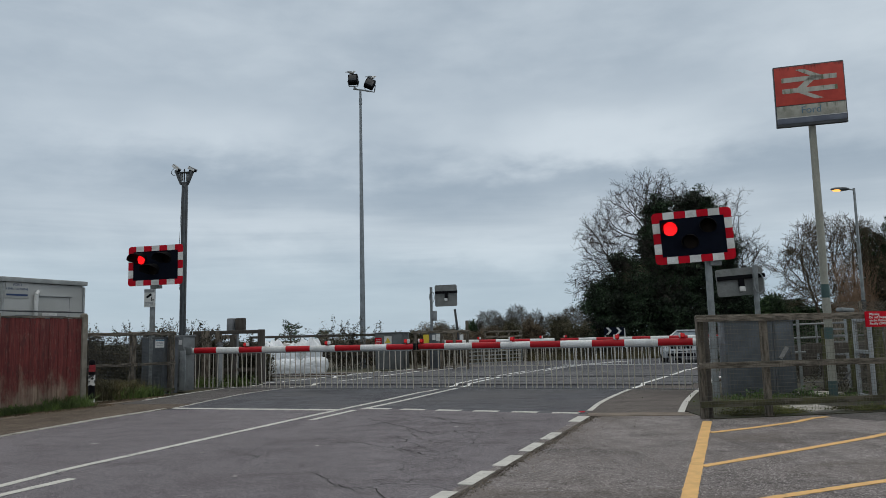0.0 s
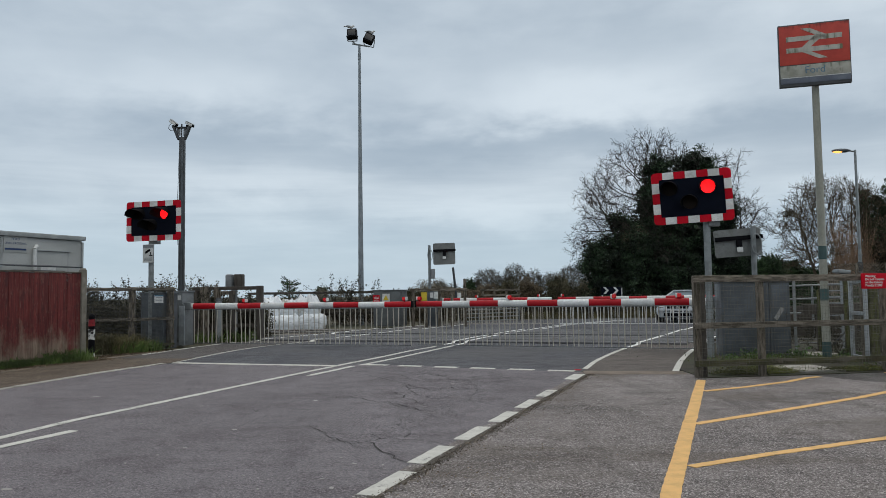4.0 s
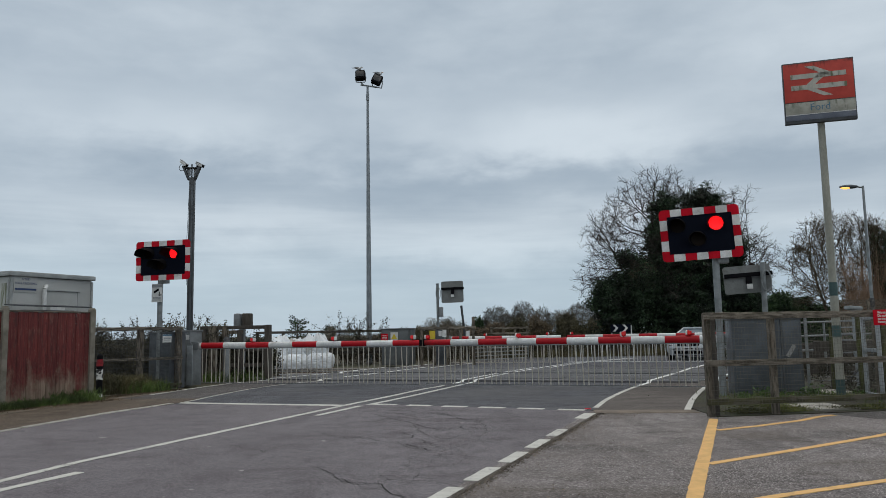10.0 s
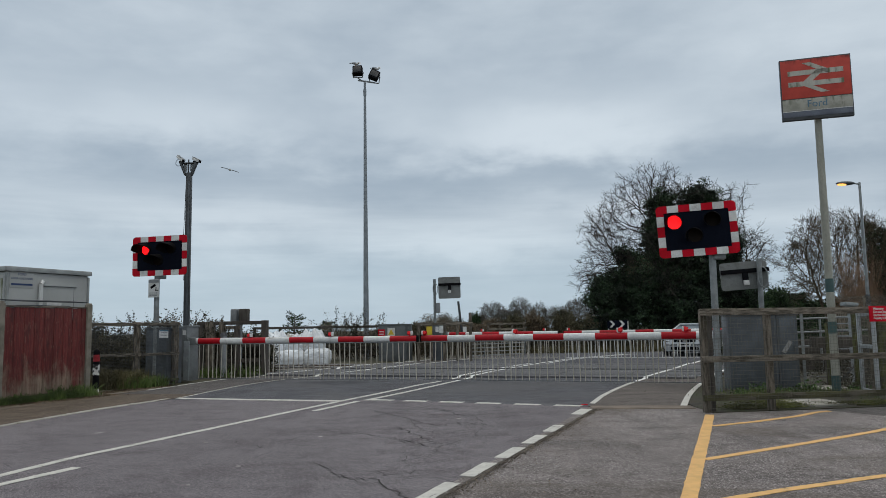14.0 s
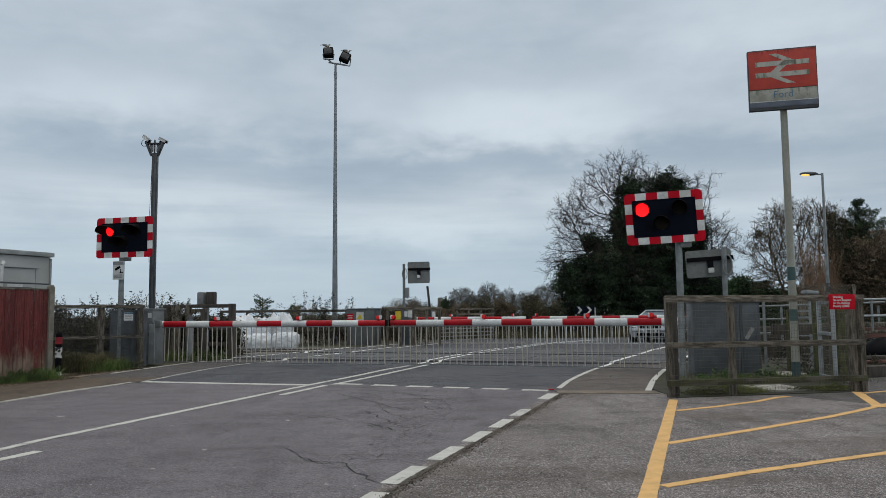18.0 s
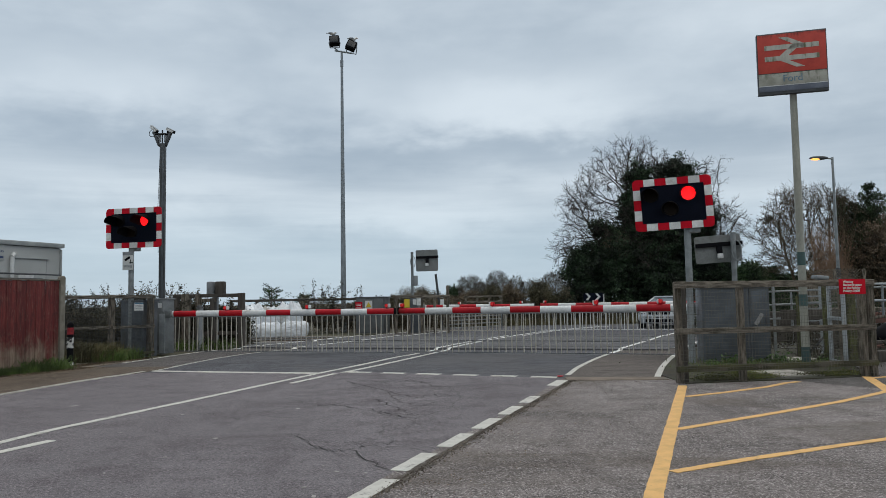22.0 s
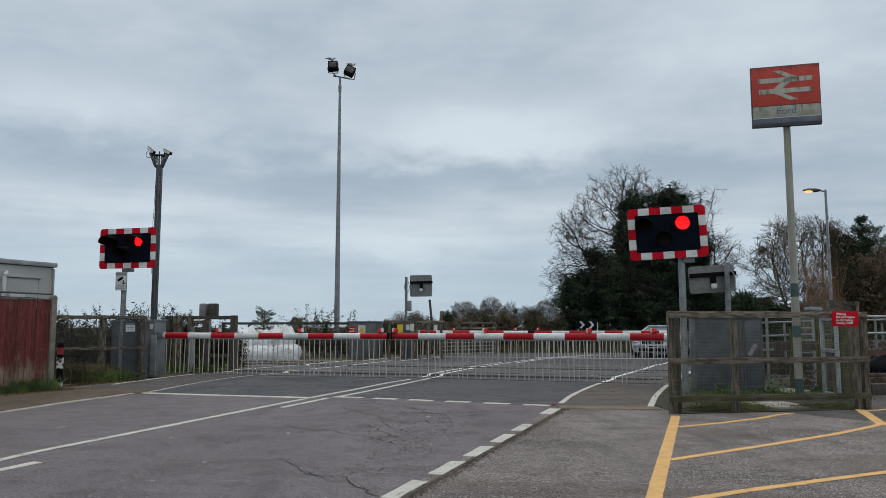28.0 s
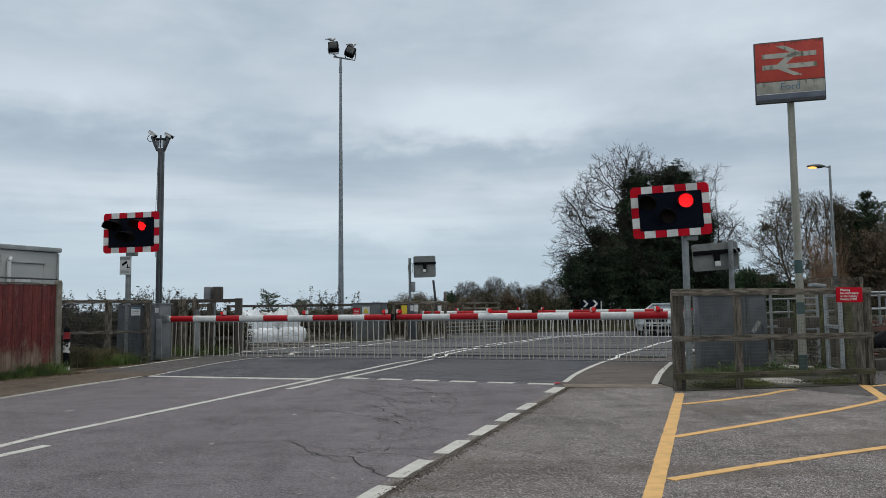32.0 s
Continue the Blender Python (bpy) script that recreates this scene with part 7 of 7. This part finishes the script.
for x, y, w, h, lean in ((-12.1, 58, 1.15, 2.6, 0.12), (-10.1, 60, 0.95, 2.05, 0.2)):
    c = tree_thing(x, y, "dark spreading cedar on the horizon", "tree")
    segs, pts = [((0, 0, 0), (lean, 0, h * 0.97), 0.12, 0.02)], []
    for j in range(19):
        f = 0.3 + 0.66 * j / 18
        zz, side = h * f, 1 if j % 2 else -1
        ln = w * (1.2 - 0.85 * f) * rng.uniform(0.7, 1.2)
        root = np.array([lean * f, 0, zz - 0.1])
        tip = root + np.array([side * ln, rng.normal() * 0.25, ln * rng.uniform(0.25, 0.75)])
        segs.append((root, tip, 0.03, 0.008))
        k = rng.uniform(0.05, 1.0, (75, 1))
        pts.append(root + (tip - root) * k + rng.normal(size=(75, 3)) * np.array([0.09, 0.14, 0.05]))
    tubes("limb_mass", segs, BARK, c, 5)
    leaves("foliage", np.concatenate(pts), 0.045, EVERGREEN, c, rng, 3.4)["kind"] = "stuff"


sprigs(7.1, 9.8, 16.2, 0.35, 0.55, 60, "dead bramble tangle in the compound", 0.022)
sprigs(6.9, 8.6, 14.0, 0.12, 0.4, 40, "dead bramble tangle in the compound", 0.018)
for x, y, w, h in ((8.6, 22.2, 1.2, 1.35), (10.6, 22.6, 1.3, 1.4), (12.8, 23.0, 1.4, 1.6)):
    scrub(x, y, w, h, 0.7, EVERGREEN, "dark evergreen hedge beyond the compound", 6000, 0.035, 0)


def tuft(name, points, h, material, label, category="grass", size=0.02):
    """Blades of grass as one mesh."""
    segs = []
    for x, y, z in points:
        lean = rng.normal(size=2) * h * 0.35
        top = h * rng.uniform(0.5, 1.2)
        m = (x + lean[0] * 0.4, y + lean[1] * 0.4, z + top * 0.65)
        segs += [((x, y, z), m, 0.006, 0.005), (m, (x + lean[0], y + lean[1], z + top), 0.005, 0.0012)]
    ob = tubes(name, segs, material, None, 3)
    return tagged(ob, label, category, kind="stuff")


def strewn(a, b, n, spread, z=0.01):
    a, b = np.array(a, float), np.array(b, float)
    t = rng.uniform(0, 1, (n, 1))
    p = a + (b - a) * t + rng.normal(size=(n, 2)) * spread
    return [(x, y, z) for x, y in p]


tuft("grass", strewn((-9.2, 10.5), (-7.1, 14.95), 3400, 0.13), 0.13, GRASS, "green grass tufts along the red fence foot")
tuft("grass", strewn((-7.7, 16.5), (-7.1, 17.2), 1100, 0.2), 0.36, DRY_GRASS, "tall dry grass beside the mesh fence")
dry = tree_thing(-7.4, 16.75, "dry straggling weeds beside the mesh fence", "weed_clump")
leaves("foliage", cloud(rng, [((-0.1, -0.1, 0.26), (0.34, 0.25, 0.26), 1500), ((0.25, 0.1, 0.18), (0.26, 0.25, 0.2), 700)], 0.1), 0.012, DRY_GRASS, dry, rng, 8.0, 1.0)["kind"] = "stuff"
tuft("grass", strewn((-7.6, 14.4), (-7.2, 15.2), 500, 0.1), 0.22, GRASS, "long green grass round the bollard foot")
tuft("grass", strewn((-7.1, 16.7), (-6.75, 17.5), 900, 0.14), 0.24, GRASS, "green grass beside the mesh fence")
def litter_bed(name, patches, n, size, material, label):
    pts = np.concatenate([np.stack([cx + rng.normal(size=n) * rx, cy + rng.normal(size=n) * ry, 0.02 + np.abs(rng.normal(size=n)) * hz], 1) for cx, cy, rx, ry, hz in patches])
    return tagged(leaves(name, pts, size, material, None, rng, 1.4), label, "moss", kind="stuff")


litter_bed("moss_patch", ((4.05, 10.95, 0.16, 0.08, 0.03), (4.45, 11.02, 0.16, 0.08, 0.035), (4.75, 11.1, 0.15, 0.08, 0.025), (5.9, 11.3, 0.2, 0.08, 0.02), (6.2, 11.35, 0.14, 0.08, 0.025), (4.7, 11.7, 0.25, 0.2, 0.02), (5.4, 13.0, 0.5, 0.25, 0.03), (6.6, 13.1, 0.4, 0.2, 0.03)), 1500, 0.014, MOSS_LEAF, "moss and rotting leaf litter along the fence foot")
tuft("grass", strewn((4.9, 13.2), (7.0, 12.6), 500, 0.3, 0.02), 0.09, GRASS, "weeds in front of the grey cabinets")
k = rng.uniform(0, 1, 5000)
side = np.abs(rng.normal(size=5000)) * 0.16
dead = np.stack([-8.9 + 2.05 * k + side * 0.9, 10.6 + 4.7 * k - side * 0.42, np.full(5000, 0.022)], 1)
tagged(leaves("leaf_litter", dead, 0.016, LITTER, None, rng, 1.5), "brown leaf litter and grit along the fence foot", "leaf litter", kind="stuff")
k = rng.uniform(0, 1, 2600)
dead = np.stack([-7.3 + 0.75 * k + rng.normal(size=2600) * 0.12, 15.2 + 2.4 * k + rng.normal(size=2600) * 0.12, np.full(2600, 0.022)], 1)
tagged(leaves("leaf_litter", dead, 0.018, LITTER, None, rng, 1.5), "brown leaf litter beside the mesh fence", "leaf litter", kind="stuff")
wall_s = thing("sleeper_wall", pose(7.9, 19.9, 0, 0, 0, -3), "dark stacked timber sleepers behind the compound", "wall")
for k in range(4):
    for j in range(3):
        part("sleeper", box(2.55, 0.26, 0.19, pose(1.3 + j * 2.6 + 0.2 * (k % 2), 0.02 * math.sin(k * 3 + j), 0.1 + k * 0.2), 0.02), TIMBER_DARK, wall_s)
beam = thing("timber_beam", pose(7.0, 15.0, 0.0, 0, 0, 3), "long brown timber beam on short posts", "fence")
part("beam", box(1.75, 0.12, 0.2, pose(0.87, 0, 0.82), 0.015), TIMBER_DARK, beam)
for x in (0.35, 1.0, 1.6):
    part("post", box(0.11, 0.1, 0.74, pose(x, 0.0, 0.36), 0.01), TIMBER_DARK, beam)
part("brace", rod((0.5, 0.02, 0.02), (1.2, 0.02, 0.7), 0.02, n=6), DARK_STEEL, beam, "thin dark diagonal brace")
dinghy = thing("stored_boat", pose(9.75, 15.35, 0.0, 0, 0, 8), "small black upturned boat with a red stripe", "boat")
part("hull", ball(0.5, pose(0.1, 0, 0.42, 0, -7, 0) @ Matrix.Diagonal((1.9, 0.9, 0.62, 1)), u=28, v=14), BLACK_PLASTIC, dinghy)
part("keel", box(1.5, 0.05, 0.08, pose(0.05, 0, 0.73, 0, -5, 0), 0.015), BLACK_PLASTIC, dinghy)
part("stripe_board", box(0.75, 0.04, 0.09, pose(-0.85, -0.3, 0.68, 0, -3, 0), 0.012), BROWN_BOARD, dinghy, "faded red board")
part("gunwale_board", box(0.9, 0.05, 0.05, pose(-0.75, -0.3, 0.76, 0, -3, 0), 0.012), TIMBER, dinghy, "pale edge board")
for x in (-0.55, 0.6):
    part("bearer", box(0.16, 0.8, 0.2, pose(x, 0, 0.1), 0.015), TIMBER_DARK, dinghy)
pile = random.Random(5)
for j in range(3):
    for k in range(4):
        t = thing("old_plank", pose(8.75 + j * 1.15 + pile.uniform(-0.2, 0.2), 14.25 + 0.16 * k + j * 0.16, 0.03 + 0.07 * k, 0, pile.uniform(-1.5, 1.5), 7 + pile.uniform(-6, 6)), "rough old plank in a stacked timber pile", "plank", "stacked old planks")
        part("board", box(pile.uniform(1.1, 1.6), 0.19, 0.055, pose(0, 0, 0.03), 0.008), (TIMBER, TIMBER_DARK, BROWN_BOARD, TIMBER_DARK)[(k + j) % 4] if (j + k) % 3 else TIMBER_DARK, t)
        if k:
            part("spacer", box(0.1, 0.16, 0.07 * k + 0.02, pose(0.2, 0, -0.035 * k), 0.005), TIMBER_DARK, t)
lat = thing("steel_steps", pose(8.6, 17.2, 0, 0, 0, -10), "pale steel lattice steps behind the sign pole", "steps")
for x in (0, 0.45):
    part("stringer", box(0.05, 0.05, 1.4, pose(x, 0, 0.7), 0.006), GALV, lat)
for k in range(9):
    part("tread", box(0.45, 0.12, 0.03, pose(0.225, 0.02, 0.2 + k * 0.14), 0.004), GALV_DULL, lat)
tuft("grass", strewn((-2.0, 36.2), (10.2, 35.9), 2600, 0.35, 0.0), 0.38, DRY_GRASS, "dry grass along the far verge")
tuft("grass", strewn((-6.9, 21.0), (-5.4, 21.2), 300, 0.2, -0.02), 0.3, GRASS, "grass under the timber gate frame")
for x, y, s in ((5.4, 13.55, 0.95), (6.25, 13.55, 0.95), (6.95, 13.2, 0.8), (4.9, 13.2, 0.6), (5.75, 13.4, 0.6), (7.2, 13.35, 0.6)):
    t = tree_thing(x, y, "clump of green nettles in the compound", "weed_clump")
    c = cloud(rng, [((0, 0, 0.12 * s), (0.28 * s, 0.2 * s, 0.16 * s), 260)], 0.1)
    leaves("foliage", c, 0.034, WEED, t, rng)["kind"] = "stuff"
for x, y, s in ((-7.7, 14.4, 1.4), (-7.5, 14.9, 1.5), (-8.2, 13.2, 1.2), (-8.7, 12.1, 1.2), (-7.9, 13.8, 1.0), (-6.85, 17.1, 1.3), (-6.75, 17.4, 1.1)):
    t = tree_thing(x, y, "low green weeds at the fence foot", "weed_clump")
    c = cloud(rng, [((0, 0, 0.1 * s), (0.24 * s, 0.2 * s, 0.12 * s), 900)], 0.1)
    leaves("foliage", c, 0.013, GRASS, t, rng, 8.0, 1.1)["kind"] = "stuff"
t = thing("concrete_slab", pose(6.6, 13.75, 0.0, 0, 0, 12), "broken pale concrete slab lying in the weeds", "slab")
part("slab", box(0.6, 0.5, 0.07, pose(0, 0, 0.035), 0.015), KERB, t)
t = thing("concrete_slab", pose(5.45, 11.6, 0.0, 0, 0, 9), "flat pale concrete pad at the fence foot", "slab")
part("slab", box(0.68, 0.85, 0.03, pose(0, 0, 0.014), 0.01), KERB, t)

# ---- cracks ----
MAIN_CRACKS = (([(-1.33, 7.22), (-1.1, 6.75), (-0.93, 6.35), (-0.79, 6.32), (-0.68, 6.32), (-0.51, 5.94), (-0.34, 5.59), (-0.19, 5.4)], 0.026),
               ([(-0.68, 6.32), (-0.58, 6.46), (-0.39, 6.45), (-0.22, 6.37), (-0.06, 6.19), (0.05, 6.08)], 0.022),
               ([(-1.25, 7.12), (-1.08, 6.81), (-0.88, 6.65), (-0.68, 6.61), (-0.55, 6.38)], 0.016),
               ([(-1.05, 6.62), (-0.95, 6.42), (-0.82, 6.3), (-0.7, 6.24)], 0.014),
               ([(-2.6, 8.76), (-2.34, 8.39), (-2.11, 8.18), (-1.88, 7.88)], 0.02),
               ([(-1.4, 9.2), (-1.17, 9.13), (-0.91, 8.83), (-0.62, 8.47), (-0.42, 8.1), (-0.27, 7.96)], 0.022),
               ([(-0.62, 8.47), (-0.5, 8.34), (-0.17, 8.13), (0.03, 8.27)], 0.018),
               ([(-0.59, 7.61), (-0.39, 7.66), (-0.32, 7.92)], 0.02),
               ([(-0.94, 7.33), (-0.7, 7.44)], 0.014),
               ([(-1.95, 9.87), (-1.7, 9.69), (-1.47, 9.67)], 0.02),
               ([(-3.87, 6.32), (-3.85, 6.49), (-3.73, 6.53)], 0.035),
               ([(-2.66, 10.25), (-2.58, 10.4), (-2.49, 10.47)], 0.045))
SIDE_CRACKS = (([(-1.22, 10.55), (-1.07, 10.95), (-0.9, 11.15), (-0.69, 11.59), (-0.57, 11.12)], 0.035),
               ([(-1.54, 12.0), (-1.04, 12.27), (-0.5, 11.91), (0.05, 11.21), (0.61, 10.95)], 0.03),
               ([(-1.17, 11.97), (-0.69, 11.59), (-0.3, 11.7)], 0.028),
               ([(-0.31, 9.08), (-0.04, 9.36)], 0.02),
               ([(0.04, 10.09), (0.16, 9.41)], 0.02),
               ([(0.26, 8.63), (0.47, 8.49)], 0.018),
               ([(0.5, 10.2), (1.1, 10.0)], 0.02),
               ([(-0.9, 11.2), (-0.2, 10.9), (0.4, 11.0)], 0.022),
               ([(-0.4, 11.6), (0.3, 11.2), (1.1, 10.9), (1.5, 10.9)], 0.025),
               ([(-1.31, 11.8), (-0.63, 10.48), (-0.18, 9.56), (0.07, 9.94), (0.55, 9.52), (0.88, 9.69)], 0.03),
               ([(-0.32, 11.93), (0.07, 10.83), (0.6, 10.4), (0.98, 10.77)], 0.03),
               ([(-0.71, 8.73), (-0.35, 8.13), (-0.15, 7.9), (0.09, 8.43)], 0.032),
               ([(-0.7, 9.59), (-0.46, 8.88), (-0.12, 8.12)], 0.03),
               ([(-0.63, 10.48), (-0.41, 9.33), (-0.13, 8.86), (0.22, 9.29)], 0.025),
               ([(-1.8, 9.65), (-1.23, 9.03), (-1.04, 9.36)], 0.026),
               ([(0.26, 10.82), (0.39, 9.72), (0.2, 8.58)], 0.018))
for i, (pts, w) in enumerate(MAIN_CRACKS):
    crack(pts, w, i)
for i, (pts, w) in enumerate(SIDE_CRACKS):
    crack(pts, w, 20 + i)
hair = random.Random(21)
for i in range(34):
    x, y = hair.uniform(-2.2, 1.2), hair.uniform(6.2, 12.4)
    if x > 0.352 * (y - 5.5) / 0.936 - 0.5:
        x -= 1.2
    pts, a = [(x, y)], hair.choice((0.2, 2.0, 1.2)) + hair.uniform(-0.5, 0.5)
    for _ in range(hair.randint(2, 5)):
        a += hair.uniform(-0.7, 0.7)
        pts.append((pts[-1][0] + math.cos(a) * 0.2, pts[-1][1] + math.sin(a) * 0.3))
    crack(pts, hair.uniform(0.007, 0.015), 100 + i)
bm = bmesh.new()
seam = random.Random(3)
prev = None
for q in [Vector((-0.9, 3.8)).lerp(Vector((2.0, 11.45)), i / 160) for i in range(161)]:
    w = seam.uniform(0.02, 0.09) * (0.6 + 0.6 * abs(math.sin(q.y * 3.1)))
    o = 0.11 + seam.uniform(-0.02, 0.02)
    cur = (bm.verts.new((q.x + o - w * 0.3, q.y, 0.004)), bm.verts.new((q.x + o + w, q.y - 0.02, 0.004)))
    if prev:
        bm.faces.new((prev[0], prev[1], cur[1], cur[0]))
    prev = cur
k = rng.uniform(0, 1, 3000)
edge_p = np.stack([-0.9 + 2.9 * k + 0.13 + np.abs(rng.normal(size=3000)) * 0.055, 3.8 + 7.65 * k + rng.normal(size=3000) * 0.05, np.full(3000, 0.006)], 1)
tagged(leaves("loose_grit", edge_p, 0.01, GRIT, forecourt, rng, 1.1), "loose brown grit swept against the joint", kind="stuff")
k = rng.uniform(0, 1, 900)
side = np.abs(rng.normal(size=900)) * 0.55
loose_p = np.stack([-0.9 + 2.9 * k + 0.2 + side, 3.8 + 7.65 * k, np.full(900, 0.007)], 1)
tagged(leaves("loose_grit", loose_p, 0.009, LITTER, forecourt, rng, 1.1), "scattered dark grit and leaf crumbs", kind="stuff")
part("crumbled_seam", bm, CRUMB, forecourt, "dark crumbled joint full of grit")
CHIP = mat("pale road litter", (0.34, 0.325, 0.31), rough=0.8)
for k, (x, y, s) in enumerate(((-1.95, 6.98, 0.022), (-0.84, 5.07, 0.018), (-0.74, 4.83, 0.024), (-0.68, 5.51, 0.02), (-2.12, 6.16, 0.014), (-2.96, 7.38, 0.014), (-1.53, 8.84, 0.034), (0.07, 10.38, 0.03),
                               (-2.74, 8.51, 0.018), (-1.2, 4.82, 0.012), (-1.39, 5.19, 0.012), (-0.94, 4.57, 0.01), (-2.24, 5.9, 0.012), (-2.37, 5.62, 0.012), (-2.82, 4.9, 0.036), (-4.36, 9.44, 0.045),
                               (-0.47, 5.46, 0.012), (-0.8, 5.71, 0.012), (-0.6, 4.4, 0.02), (1.6, 6.1, 0.02), (1.9, 7.8, 0.025), (0.9, 4.9, 0.014))):
    t = thing("litter", pose(x, y, 0.004, 0, 0, k * 50), "small pale scrap trodden into the asphalt", "litter", "road litter")
    bm = bmesh.new()
    bmesh.ops.create_cone(bm, cap_ends=True, segments=7, radius1=s, radius2=s * 0.8, depth=0.004)
    bmesh.ops.transform(bm, matrix=Matrix.Diagonal((1.3, 0.7, 1, 1)), verts=bm.verts)
    part("scrap", bm, CHIP, t)
t = thing("road_stud", pose(2.0, 11.78, 0.016), "small red marker by the stop line", "marker")
part("stud", box(0.09, 0.06, 0.012, pose(0, 0, 0.006), 0.004), SIGN_RED, t)


# ---- what moves ----
FLASH, FIRST, RED_SPAN = 0.755, 0.01, 0.3


def motions():
    one = 1 / FPS
    for lamp, a, b in ((lamp_r, lamp_r_a, lamp_r_b), (lamp_l, lamp_l_a, lamp_l_b)):
        rows = [(0.0, a)]
        for k in range(43):
            t = round((FIRST + k * FLASH) * FPS) / FPS
            if k:
                rows.append((t, a))
            rows.append((t + one, b))
            if t + RED_SPAN + one < 31.99:
                rows += [(t + RED_SPAN, b), (t + RED_SPAN + one, a)]
        rows.append((32.0, rows[-1][1]))
        walk(lamp, rows)
    # the gull crosses from upper right to the left of the mast
    rows = []
    for t, az, el in ((0.0, 48, 26), (10.4, 26, 25), (11.4, 13.7, 23.3), (11.8, 8.3, 22.3), (12.0, 6.1, 21.7), (12.4, 1.7, 20.2), (12.8, -3.6, 18.3), (13.0, -6.0, 17.1), (13.3, -9.2, 15.4), (13.5, -11.3, 14.2), (14.6, -24, 10), (16.0, -44, 8), (32.0, -70, 24)):
        d = 62.0
        p = Vector((math.sin(radians(az)) * d * math.cos(radians(el)), math.cos(radians(az)) * d * math.cos(radians(el)), 1.2 + d * math.sin(radians(el))))
        bank = 24 if t < 12.2 else -12 if t > 12.8 else 6
        rows.append((t, pose(*p, 0, 0, -62) @ pose(0, 0, 0, bank, 8, 0)))
    walk(flyer, rows)
    for w, s in zip(wings, (-1, 1)):
        walk(w, [(0.0, pose(0, 0, 0))] + [(10.8 + 0.2 * k, pose(0, 0, 0, s * (10 if k % 2 else -6), 0, 0)) for k in range(22)] + [(32.0, pose(0, 0, 0))])
    walk(cloud_deck, [(0.0, pose(0, 0, 0, 0, 0, -23 * 0.25)), (32.0, pose(0, 0, 0, 0, 0, 9 * 0.25))])


motions()
